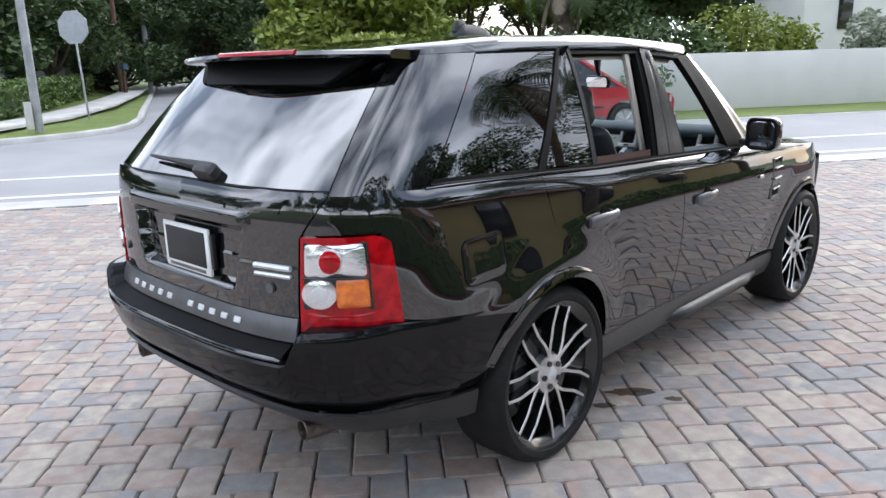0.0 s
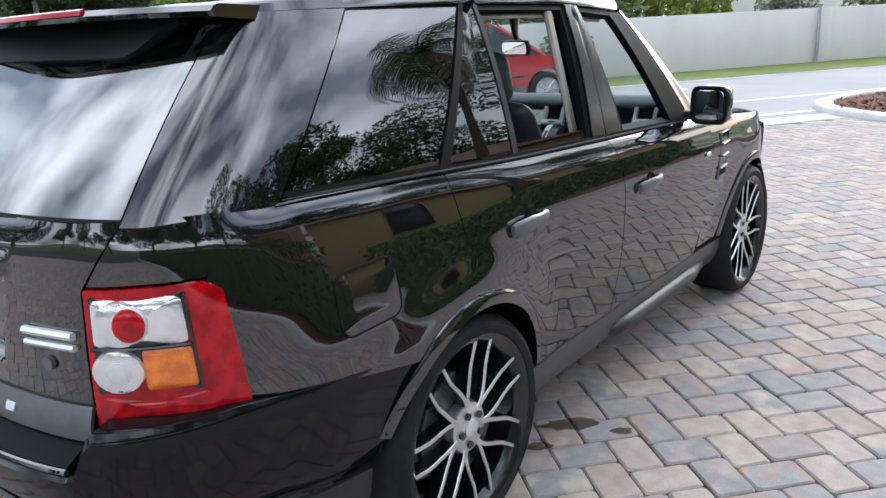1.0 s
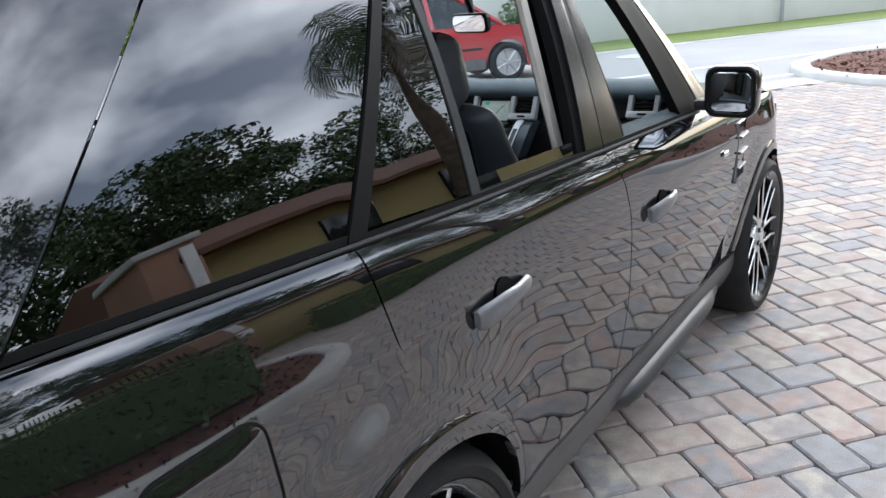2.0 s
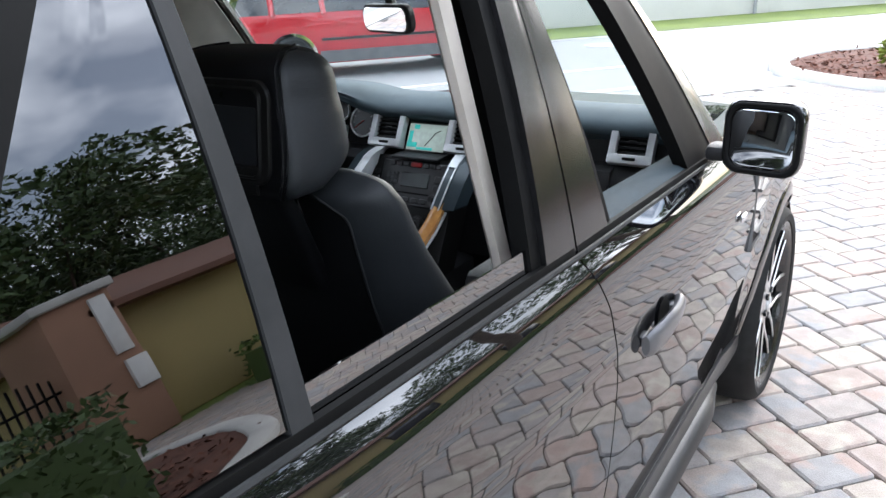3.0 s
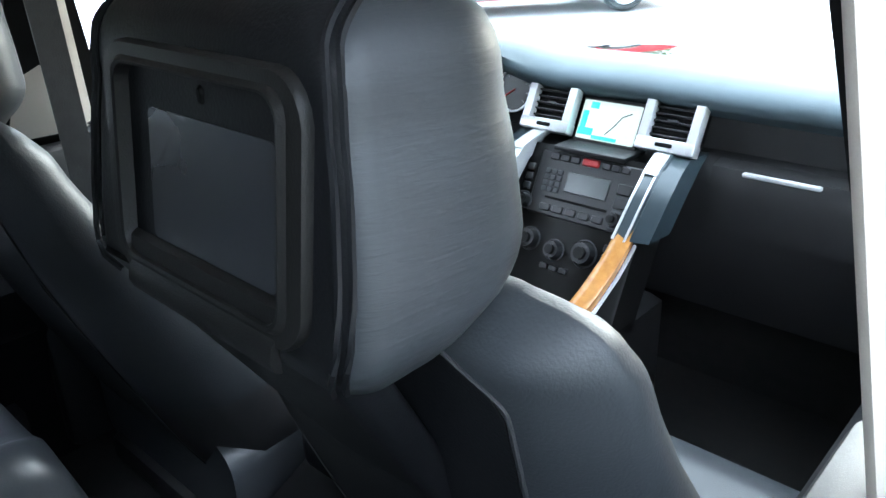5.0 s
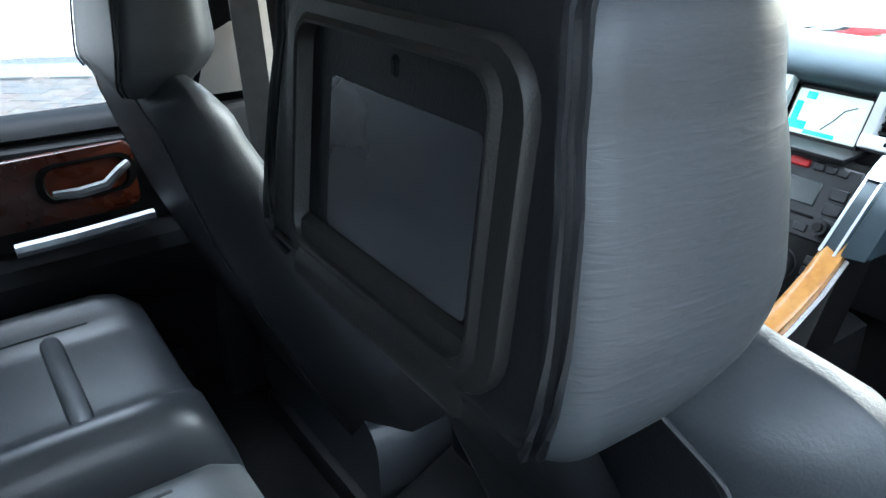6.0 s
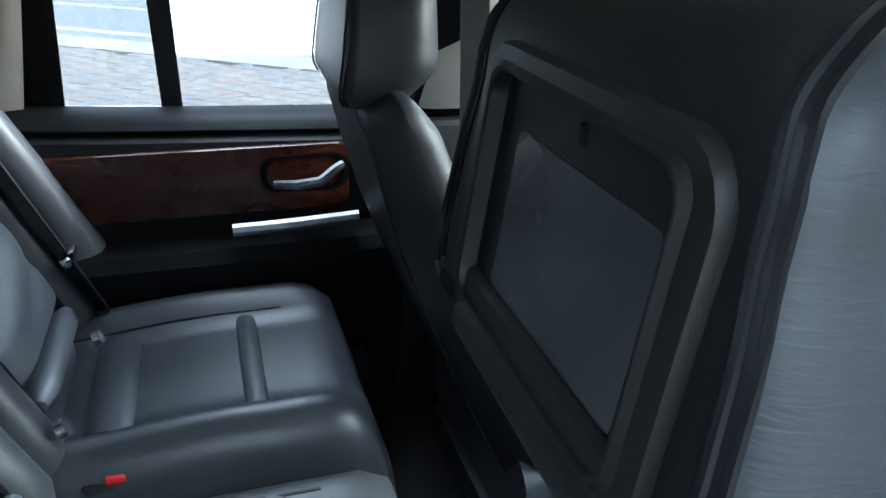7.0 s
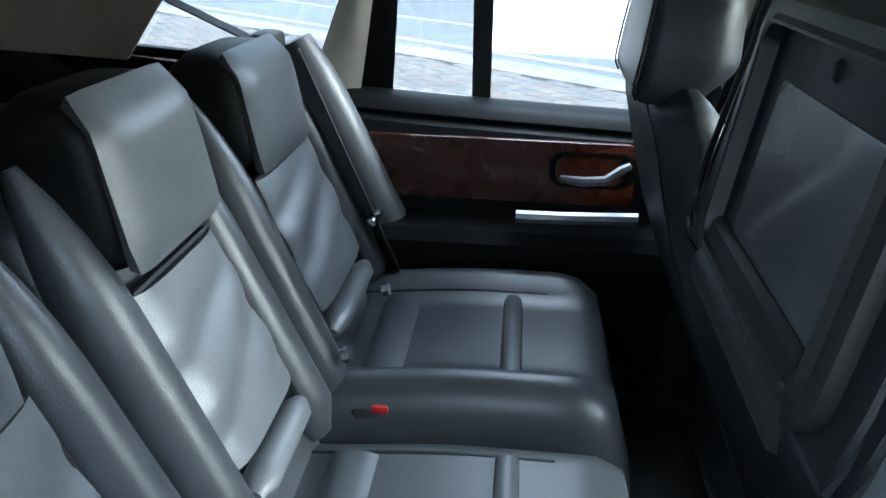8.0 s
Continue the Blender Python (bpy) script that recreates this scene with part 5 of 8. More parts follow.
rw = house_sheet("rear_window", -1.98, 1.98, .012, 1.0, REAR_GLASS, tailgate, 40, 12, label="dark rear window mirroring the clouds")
house_sheet("rear_window_seal", -1.99, 1.99, -.004, .010, RUBBER, tailgate, 40, 2, .016, .0005)
for s in (1, -1):
    o = (lambda a, b: (a, b)) if s > 0 else (lambda a, b: (-b, -a))
    rd, fd, ff = doors[s]
    house_sheet("rear_roof_pillar", *o(2.0, 3.985), -.02, 1.0, PAINT, car, 18, 12, .02, label="wide black rear pillar")
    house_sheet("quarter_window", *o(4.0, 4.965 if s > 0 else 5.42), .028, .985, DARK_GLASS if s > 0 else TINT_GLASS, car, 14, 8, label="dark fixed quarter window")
    house_sheet("quarter_seal", *o(4.0, 4.97 if s > 0 else 5.42), .0, .027, RUBBER, car, 14, 2, .014, .004)
    house_sheet("door_edge_pillar", *(o(4.975, 5.07) if s > 0 else o(5.42, 5.80)), 0.0, 1.0, RUBBER, rd, 3, 10, .03, .006)
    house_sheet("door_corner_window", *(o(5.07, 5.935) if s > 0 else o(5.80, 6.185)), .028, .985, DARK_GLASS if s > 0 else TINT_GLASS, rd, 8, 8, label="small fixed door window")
    house_sheet("division_bar", *(o(5.93, 6.0) if s > 0 else o(6.18, 6.25)), 0.0, 1.0, DIVISION, rd, 3, 10, .022, .004, "grey window division bar")
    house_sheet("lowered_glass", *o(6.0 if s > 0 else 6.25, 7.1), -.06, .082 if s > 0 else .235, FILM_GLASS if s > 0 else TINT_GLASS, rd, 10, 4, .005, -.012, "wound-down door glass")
    house_sheet("door_frame_front", *o(6.96, 7.08), 0.0, 1.0, RUBBER, rd, 4, 10, .03, -.006)
    house_sheet("door_pillar_cover", *o(7.06, 7.975), 0.0, 1.0, SATIN_BLACK, rd, 8, 12, .012, .004, "gloss black pillar cover")
    house_sheet("door_pillar_cover", *o(8.025, 8.93), 0.0, 1.0, SATIN_BLACK, fd, 8, 12, .012, .004, "gloss black pillar cover")
    house_sheet("door_frame_rear", *o(8.92, 9.04), 0.0, 1.0, RUBBER, fd, 4, 10, .03, -.006)
    house_sheet("door_frame_front", *o(9.93, 10.85), 0.0, 1.0, RUBBER, fd, 6, 10, .03, -.003)
    house_sheet("windscreen_pillar", *o(10.85, 11.98), 0.0, 1.0, SATIN_BLACK, car, 12, 14, .03, 0, "black windscreen pillar")
    house_sheet("belt_moulding", *o(5.0, 7.95), -.03, .016, RUBBER, rd, 20, 3, .014, .004)
    house_sheet("belt_moulding", *o(8.03, 10.6), -.03, .016, RUBBER, fd, 20, 3, .014, .004)
    bm = bmesh.new()
    tube(bm, [house(s * q, -.012, .010) for q in span(3.99, 10.4, 60)], [.002, .003] + [.0045] * 59, 6)
    part("belt_bright_strip", bm, DIVISION, car, "thin satin strip along the window base")
    # top rail over the doors
    house_sheet("cant_rail", *o(3.9, 11.2), .965, 1.0, RUBBER, car, 30, 2, .03, -.004)
bm = bmesh.new()
sheet(bm, lambda u, v: Vector((-1 if u < 0 else 1, 1, 1)) * house(14 - 2 * abs(u), v), span(-1, 1, 30), span(0, 1, 10), .006)
bmesh.ops.recalc_face_normals(bm, faces=bm.faces)
part("windscreen", bm, CLEAR_GLASS, car, "clear windscreen")

# roof
ROOF_Y = [-.60, -.53, -.40, -.1, .4, .9, 1.2, 1.45, 1.60, 1.69]
ROOF_W = [.56, .62, .672, .698, .702, .702, .698, .682, .62, .50]
ROOF_E = [1.650, 1.655, 1.660, 1.664, 1.667, 1.660, 1.645, 1.630, 1.650, 1.672]
def roof_f(u, v):
    y = lerp(-.60, 1.69, v)
    w, e = float(np.interp(y, ROOF_Y, ROOF_W)), float(np.interp(y, ROOF_Y, ROOF_E))
    crown = float(np.interp(y, [-.6, 0, .8, 1.69], [1.690, 1.738, 1.742, 1.69]))
    a = abs(u)
    x = w * float(np.interp(a, [0, .8, .92, .97, 1], [0, .86, .965, .993, 1.004]))
    z = e + (crown - e) * float(np.interp(a, [0, .4, .8, .92, .97, 1], [1, .97, .80, .62, .42, 0]))
    return Vector((math.copysign(x, u), y, z))
bm = bmesh.new()
sheet(bm, roof_f, [math.copysign(abs(k / 20) ** .7, k) for k in range(-20, 21)], span(0, 1, 40), .02)
bmesh.ops.recalc_face_normals(bm, faces=bm.faces)
roof = part("roof", bm, PAINT, car, "black roof")
# spoiler
bm = bmesh.new()
loops = []
for t in span(-1, 1, 36):
    x = .685 * t
    back = -.715 + .09 * abs(t) ** 2.2
    loops.append([(x, -.50 + .02 * abs(t), 1.690 - .018 * abs(t) ** 3), (x, -.60, 1.694 - .016 * abs(t) ** 3), (x, back + .01, 1.686 - .012 * abs(t) ** 2), (x, back, 1.672 - .010 * abs(t) ** 2),
                  (x, back + .012, 1.660 - .010 * abs(t) ** 2), (x, -.60, 1.648), (x, -.50, 1.64)])
loft(bm, loops)
spoiler = part("roof_spoiler", bm, PAINT, roof, "black roof spoiler over the rear window")
bm = bmesh.new()
loops = []
for t in span(-1, 1, 24):
    x = .52 * t
    lowz = lerp(1.555, 1.64, smooth(.72, 1, abs(t)) ** 1.5)
    yy = -.56 - (1.655 - lowz) * .95
    loops.append([(x, -.56, 1.652), (x, -.61, 1.652), (x, yy - .03, lowz + .012), (x, yy - .02, lowz), (x, yy + .01, lowz)])
loft(bm, loops)
part("spoiler_underside", bm, RUBBER, roof, "black housing under the spoiler")
bm = bmesh.new()
loops = []
for t in span(-1, 1, 16):
    x = .26 * t
    back = -.715 + .09 * abs(x / .685) ** 2.2
    loops.append([(x, back + .016, 1.6865), (x, back + .012, 1.690), (x, back + .002, 1.686), (x, back - .003, 1.674), (x, back + .004, 1.672)])
loft(bm, loops)
part("high_brake_lamp", bm, RED_LENS, roof, "long red brake lamp along the spoiler edge")
bm = bmesh.new()
loft(bm, [[(-.06 + a * k, .62 + b * k * 1.0 - (1 - k) * .05, z) for a, b in rrect(.05, .13, .045, 5)] for k, z in ((1, 1.735), (.98, 1.75), (.86, 1.775), (.6, 1.795), (.25, 1.803))])
part("roof_antenna", bm, PLASTIC, roof, "black roof antenna pod")
bm = bmesh.new()
loft(bm, [[(-.06 + a * k, .53 + b * k + (1 - k) * .03, z) for a, b in rrect(.022, .04, .02, 4)] for k, z in ((1, 1.77), (.9, 1.80), (.7, 1.82), (.3, 1.828))])
part("antenna_fin", bm, PLASTIC, roof)
# rear wiper
bm = bmesh.new()
a, b = house(-.52, .075, .03), house(.50, .055, .035)
tube(bm, [house(lerp(-.75, .42, t), .10 - .03 * t, .022) for t in span(0, 1, 8)], [.006, .008, .009, .010, .012, .014, .016, .019, .02], 6)
wp = part("rear_wiper", bm, PLASTIC, tailgate, "black rear wiper arm")
bm = bmesh.new()
loft(bm, [[house(.36 + aa * k, .05 + bb * k, o) for aa, bb in rrect(.16, .04, .03, 4)] for k, o in ((1, .0), (1, .03), (.8, .042), (.2, .045))])
part("wiper_cap", bm, PLASTIC, tailgate)

# bonnet and nose
bm = bmesh.new()
def bonnet_f(u, v):
    y = lerp(2.14, 3.42, v)
    x0 = flank(min(y, 3.28), belt(min(y, 3.28)) - .004).x - .004
    x0 = min(x0, float(np.interp(y, [3.2, 3.42], [.83, .70])))
    return Vector((x0 * u, y + .10 * (1 - u * u) * v, belt(y) + .045 * (1 - u ** 4) * (1 - .35 * v)))
sheet(bm, bonnet_f, span(-1, 1, 24), span(0, 1, 20), .015)
bmesh.ops.recalc_face_normals(bm, faces=bm.faces)
part("bonnet", bm, PAINT, car, "black bonnet")
bm = bmesh.new()
P0 = p_of_y(3.2)
def nose(u, v):
    p = lerp(P0, len(PLAN) - 1.001, 1 - abs(u))
    pt = skin(p, lerp(.36, .93, v), .01)
    return Vector((math.copysign(pt.x, u) if u else 0, pt.y, pt.z))
sheet(bm, nose, span(-1, 1, 50), span(0, 1, 12), .02)
bmesh.ops.recalc_face_normals(bm, faces=bm.faces)
part("front_bumper", bm, PAINT, car, "black front bumper")

# door mirrors
for s in (1, -1):
    fd = doors[s][1]
    bm = bmesh.new()
    rings = []
    for k, y in ((.80, 1.775), (.97, 1.777), (1.0, 1.785), (.99, 1.82), (.93, 1.86), (.78, 1.895), (.5, 1.92), (.2, 1.93)):
        rings.append([(s * (0.985 + a * k), y + b * .06 - .14 * a, 1.195 + b * k) for a, b in rrect(.092, .088, .042, 5)])
    loft(bm, rings)
    mir = part("door_mirror", bm, PAINT, fd, "gloss black door mirror")
    bm = bmesh.new()
    loft(bm, [[(s * (0.986 + a * k), y + b * .06 - .14 * a, 1.195 + b * k) for a, b in rrect(.072, .066, .030, 5)] for k, y in ((1, 1.7735), (.97, 1.7715))])
    part("mirror_glass", bm, MIRROR, fd, "mirror glass")
    bm = bmesh.new()
    loft(bm, [[(s * (0.986 + a * k), y + b * .06 - .14 * a, 1.195 + b * k) for a, b in rrect(.086, .082, .038, 5)] for k, y in ((1.0, 1.778), (1.0, 1.7705), (.97, 1.768), (.90, 1.7685), (.86, 1.7725))], cap=False)
    part("mirror_rim", bm, RUBBER, fd, "black rim round the mirror glass")
    bm = bmesh.new()
    box(bm, (min(s * .85, s * .96), 1.80, 1.125), (max(s * .85, s * .96), 1.87, 1.165), .015)
    part("mirror_arm", bm, PLASTIC, fd)

# wheels
def build_wheel():
    bm = bmesh.new()
    revolve(bm, [(.303, .012), (.310, .016), (.313, .010), (.306, -.002), (.288, -.02), (.282, -.12), (.285, -.23), (.300, -.235), (.295, -.24), (.27, -.23), (.27, -.02), (.290, .004)], 64, closed=True)
    wheel = part("wheel", bm, WHEEL_BLACK, car, "large black and machined alloy wheel")
    bm = bmesh.new()
    revolve(bm, [(.306, .006), (.315, .020), (.338, .025), (.358, .012), (.371, -.014), (.375, -.05), (.3755, -.12), (.375, -.19), (.371, -.226), (.355, -.25), (.32, -.258), (.29, -.245)], 72)
    part("tyre", bm, TYRE, wheel, "low-profile black tyre")
    bm = bmesh.new()
    revolve(bm, [(.005, -.055), (.18, -.055), (.185, -.06), (.185, -.08), (.005, -.08)], 40)
    part("brake_disc", bm, STRIP_GREY, wheel, "grey brake disc")
    bm = bmesh.new()
    revolve(bm, [(.004, -.006), (.060, -.006), (.082, -.014), (.088, -.03), (.085, -.05), (.004, -.05)], 40)
    part("hub", bm, MACHINED, wheel, "machined wheel hub")
    bm = bmesh.new()
    revolve(bm, [(.002, .006), (.024, .004), (.031, -.001), (.032, -.01), (.002, -.01)], 24)
    part("centre_cap", bm, SILVER, wheel)
    for k in range(5):
        a = 2 * math.pi * (k + .3) / 5
        bm = bmesh.new()
        disc(bm, (-.004, .052 * math.cos(a), .052 * math.sin(a)), .0125, (1, 0, 0), .014, 10)
        part("wheel_nut", bm, WHEEL_BLACK, wheel)
    # paired bent spokes
    for k in range(14):
        pair, right = divmod(k, 2)
        bend = .13
        pts = []
        for t in span(0, 1, 8):
            r = lerp(.066, .302, t)
            gap = min(.042 / r, .40) * (1 if right else -1)
            sw = bend * min(t / .58, 1) - .04 * max((t - .58) / .42, 0)
            a = 2 * math.pi * pair / 7 + gap + sw
            pts.append((r, a, t))
        face, back = bmesh.new(), bmesh.new()
        lf, lb = [], []
        for r, a, t in pts:
            c, sn = math.cos(a), math.sin(a)
            w = lerp(.0080, .0060, t)
            x = -.010 + .012 * t
            side = Vector((0, -sn, c))
            mid = Vector((x, r * c, r * sn))
            lf.append([mid + side * w + Vector((-.003, 0, 0)), mid + side * w * .8, mid - side * w * .8, mid - side * w + Vector((-.003, 0, 0))])
            lb.append([mid + side * w * 1.15 + Vector((-.0032, 0, 0)), mid - side * w * 1.15 + Vector((-.0032, 0, 0)), mid - side * w * 1.5 + Vector((-.05, 0, 0)), mid + side * w * 1.5 + Vector((-.05, 0, 0))])
        loft(face, lf)
        loft(back, lb)
        part("spoke", back, WHEEL_BLACK, wheel, "black spoke with machined face")
        part("spoke_face", face, MACHINED, wheel)
    return wheel


wheel = build_wheel()
wheel.matrix_basis = pose(.900, 0, AXLE_Z, 17, 0, 0)
copy_thing(wheel, pose(.895, FRONT_Y, AXLE_Z, 40, 0, 0))
copy_thing(wheel, pose(-.900, 0, AXLE_Z, 30, 0, 180))
copy_thing(wheel, pose(-.895, FRONT_Y, AXLE_Z, 5, 0, 180))

# ---- cabin ----
STITCH = material("grey_stitching", (0.06, 0.062, 0.066), (0.045, 0.046, 0.05), rough=.7)
DULL_METAL = material("satin_door_metal", (0.30, 0.31, 0.33), (0.24, 0.25, 0.265), rough=.34, metal=.7)
PIPING = material("dark_seat_piping", (0.022, 0.023, 0.025), (0.016, 0.017, 0.018), rough=.7)
STACK_TEAL = material("dark_slate_stack_trim", (0.035, 0.050, 0.060), (0.026, 0.038, 0.046), rough=.35, metal=.2)
BUTTON = material("button_black", (0.022, 0.022, 0.024), (0.016, 0.016, 0.017), rough=.4)
LEGEND = material("pale_button_legend", (0.35, 0.36, 0.36), (0.3, 0.3, 0.3), rough=.5)
RED_PLASTIC = material("red_plastic", (0.55, 0.02, 0.02), (0.45, 0.015, 0.015), rough=.35)
YELLOW_TAG = material("yellow_key_tag", (0.62, 0.60, 0.03), (0.5, 0.48, 0.03), rough=.5)
MAP_LIT = material("lit_map_display", (0.35, 0.50, 0.46), (0.30, 0.42, 0.40), scale=60, rough=.2, emit=((.95, 1.0, .86), .10))
MAP_SEA = material("lit_map_water", (0.05, 0.45, 0.45), rough=.2, emit=((.10, .85, .68), .14))
GAUGE_LCD = material("pale_gauge_display", (0.45, 0.52, 0.50), rough=.3)
HVAC_LCD = material("grey_radio_display", (0.055, 0.065, 0.065), (0.045, 0.052, 0.052), rough=.2)

# tub, floor, bulkheads
bm = bmesh.new()
box(bm, (-.80, -.50, .40), (.80, 2.12, .46), .02)
part("cabin_floor", bm, CARPET, car, "black carpeted floor")
for y0, y1, z1, w in ((2.06, 2.12, 1.05, .74), (-.98, -.93, 1.10, .58)):
    bm = bmesh.new()
    box(bm, (-w, y0, .42), (w, y1, z1), .02)
    part("bulkhead", bm, CARPET, car)
bm = bmesh.new()
box(bm, (-.70, -.82, .60), (.70, -.06, .66), .02)
part("boot_floor", bm, CARPET, car, "black carpeted boot floor")
bm = bmesh.new()
def liner(u, v):
    p = roof_f(u, v)
    return Vector((p.x * .955, lerp(-.52, 1.58, v), min(p.z - .055, 1.675)))
sheet(bm, liner, span(-.985, .985, 20), span(0, 1, 20), .012)
part("headliner", bm, BEIGE, car, "beige cloth headliner")


def inner(q, h, s, off):
    return Vector((s, 1, 1)) * house(q, h, -off)


for s in (1, -1):
    rd, fd, ff = doors[s]
    # inner pillar trims
    for name, q0, q1, h0, h1, mat, off, lab in (("rear_pillar_trim", 2.25, 4.02 if s > 0 else 4.60, .0, 1.0, BEIGE, .045, "beige rear pillar trim"),
                                                ("rear_pillar_trim", 4.90 if s > 0 else 5.38, 5.10 if s > 0 else 5.66, .0, 1.0, BEIGE, .065, "beige pillar trim"),
                                                ("door_inner_frame", 5.0 if s > 0 else 5.64, 5.42 if s > 0 else 5.82, -.02, 1.0, RUBBER, .030, "black inner door frame"),
                                                ("windscreen_pillar_trim", 10.15 if s < 0 else 10.8, 11.9, .02, 1.0, BEIGE, .05, "beige windscreen pillar trim")):
        bm = bmesh.new()
        sheet(bm, lambda u, v: inner(u, v, s, off + .012 * math.sin(math.pi * (u - q0) / (q1 - q0))), span(q0, q1, 10), span(h0, h1, 8), .012, flip=s > 0)
        bmesh.ops.recalc_face_normals(bm, faces=bm.faces)
        part(name, bm, mat, car, lab)
    # centre pillar: dark seal face towards the doors, pale trim inside
    bm = bmesh.new()
    lo, hi = [], []
    for h in span(-.55, 1.0, 12):
        a = Vector(crom(LOWLINE, 7.2)).lerp(Vector(crom(TOPLINE, 7.2)), h)
        b = Vector(crom(LOWLINE, 8.8)).lerp(Vector(crom(TOPLINE, 8.8)), h)
        lo.append([(s * (a.x - .03), a.y + .012, a.z), (s * (b.x - .03), b.y - .012, b.z), (s * (b.x - .10), b.y - .02, b.z), (s * (a.x - .10), a.y + .02, a.z)])
    loft(bm, lo)
    part("centre_pillar", bm, RUBBER, car, "black centre door pillar")
    bm = bmesh.new()
    lo = []
    for h in span(-.02, .97, 14):
        z = lerp(1.157, 1.652, h)
        xo, ym, hw, dp = lerp(.785, .692, h), lerp(.905, .860, h), lerp(.017, .016, h), .55
        if s < 0:
            ym, hw, dp = lerp(1.034, .985, h), .082, 1.0
        lo.append([(s * xo, ym - hw, z), (s * (xo - .026 * dp), ym - hw, z), (s * (xo - .040 * dp), ym - hw * .6, z), (s * (xo - .044 * dp), ym, z), (s * (xo - .040 * dp), ym + hw * .6, z), (s * (xo - .026 * dp), ym + hw, z), (s * xo, ym + hw, z)])
    loft(bm, lo)
    pt = part("centre_pillar_trim", bm, BEIGE, car, "pale beige centre pillar trim")
    bm = bmesh.new()
    box(bm, (min(s * .70, s * .77), .90, .48), (max(s * .70, s * .77), 1.10, 1.13), .02)
    part("lower_pillar_trim", bm, PLASTIC, car)
    # front seat belt on the pillar
    if s < 0:
        bm = bmesh.new()
        box(bm, (min(s * .588, s * .612), 1.005, 1.46), (max(s * .588, s * .612), 1.065, 1.53), .012)
        part("belt_guide", bm, BEIGE, car, "beige belt height guide")
        bm = bmesh.new()
        sheet(bm, lambda u, v: Vector((s * lerp(.590, .70, v), lerp(1.0, 1.06, v) + .026 * u, lerp(1.48, .50, v))), [-1, 1], span(0, 1, 8), .003)
        bmesh.ops.recalc_face_normals(bm, faces=bm.faces)
        part("front_seat_belt", bm, BELT, car)
    # inner door skins
    for door, y0, y1, name in ((rd, .20, .92, "rear_door_card"), (fd, 1.09, 2.03, "front_door_card")):
        bm = bmesh.new()
        def card(u, v):
            y = lerp(y0, y1, u)
            z = lerp(.46, belt(y) + (-.050 if name == "rear_door_card" else .004), v)
            x = float(np.interp(v, [0, .3, .52, .60, .70, .93, .975, 1.0], [.735, .725, .70, .705, .728, .722, .735, .775]))
            return Vector((s * x, y, z))
        sheet(bm, card, span(0, 1, 20), [0, .15, .3, .42, .5, .55, .6, .65, .7, .8, .88, .93, .955, .975, .99, 1.0], .05, flip=s > 0)
        bmesh.ops.recalc_face_normals(bm, faces=bm.faces)
        # right front lining carries its daylight as slate colour; the left stays black
        part(name, bm, DOOR_SOFT_LIT if name == "front_door_card" and s > 0 else LEATHER_DARK, door, "dark soft door lining")
        bm = bmesh.new()
        sheet(bm, lambda u, v: Vector((s * (lerp(.765, .838, v)), lerp(y0, y1, u), belt(lerp(y0, y1, u)) + .002 - .016 * abs(2 * v - 1) ** 3 - .006 * v - (.046 * (1 - v) ** 1.3 if name == "rear_door_card" else 0) - (.036 * v if s < 0 and name == "rear_door_card" else 0))), span(0, 1, 10), span(0, 1, 8), .02, flip=s < 0)
        bmesh.ops.recalc_face_normals(bm, faces=bm.faces)
        # right front top in the same daylit slate, the others in plain black
        part("door_sill_top", bm, RUBBER if name == "rear_door_card" and s > 0 else DOOR_SOFT_LIT if s > 0 else LEATHER_DARK, door, "soft door top")
        # wood inlay
        bm = bmesh.new()
        ya, yb = (.25, .80) if name == "rear_door_card" else (y0 + .12, y1 - .2)
        zt = 1.100 if name == "rear_door_card" else 1.06
        loop = [(a, b) for a, b in rrect((yb - ya) / 2, .064, .02, 4)]
        loft(bm, [[(s * (.7225 - o), (ya + yb) / 2 + a * k, zt - .064 + b * k) for a, b in loop] for k, o in ((1, -.004), (1, .004), (.98, .007), (.4, .008))])
        wd = part("wood_inlay", bm, WOOD if name == "rear_door_card" else OAK_WOOD, door, "glossy cherry wood inlay")
        # pull handle
        yh = .715 if name == "rear_door_card" else yb - .13
        bm = bmesh.new()
        loft(bm, [[(s * (.716 - o), yh + a * k, zt - .055 + b * k) for a, b in rrect(.085, .036, .03, 4)] for k, o in ((1, 0), (1, .003), (.86, .004), (.7, -.006))])
        part("handle_recess", bm, RUBBER, door)
        bm = bmesh.new()
        tube(bm, [(s * .700, yh - .062, zt - .070), (s * .690, yh - .02, zt - .071), (s * .688, yh + .025, zt - .066), (s * .690, yh + .052, zt - .045), (s * .700, yh + .070, zt - .038)], [.008, .010, .010, .009, .008], 8)
        part("inner_handle", bm, TRIM_GREY, door, "satin metal inner door handle")
        # arm rest with bright bar
        bm = bmesh.new()
        loft(bm, [[(s * (.715 - dx), y, z) for dx, z in ((-.02, .80), (.05, .80), (.075, .83), (.078, .905), (.06, .928), (-.02, .935))] for y in (y0 + .05, (y0 + y1) / 2, y1 - .04)])
        part("arm_rest", bm, LEATHER_DARK, door, "padded black arm rest")
        bm = bmesh.new()
        tube(bm, [(s * (.652 + .01 * abs(t - .4)), lerp((y0 + y1) / 2 + .01, y1 - .115, t), .962 + .006 * t) for t in span(0, 1, 8)], .013, 8)
        part("arm_rest_bar", bm, DULL_METAL, door, "satin metal arm rest bar")
        bm = bmesh.new()
        loft(bm, [[(s * (.722 - dx), y, z) for dx, z in ((0, .50), (.05, .50), (.06, .62), (.055, .64), (0, .64))] for y in (y0 + .1, y1 - .1)])
        part("door_pocket", bm, PLASTIC, door)
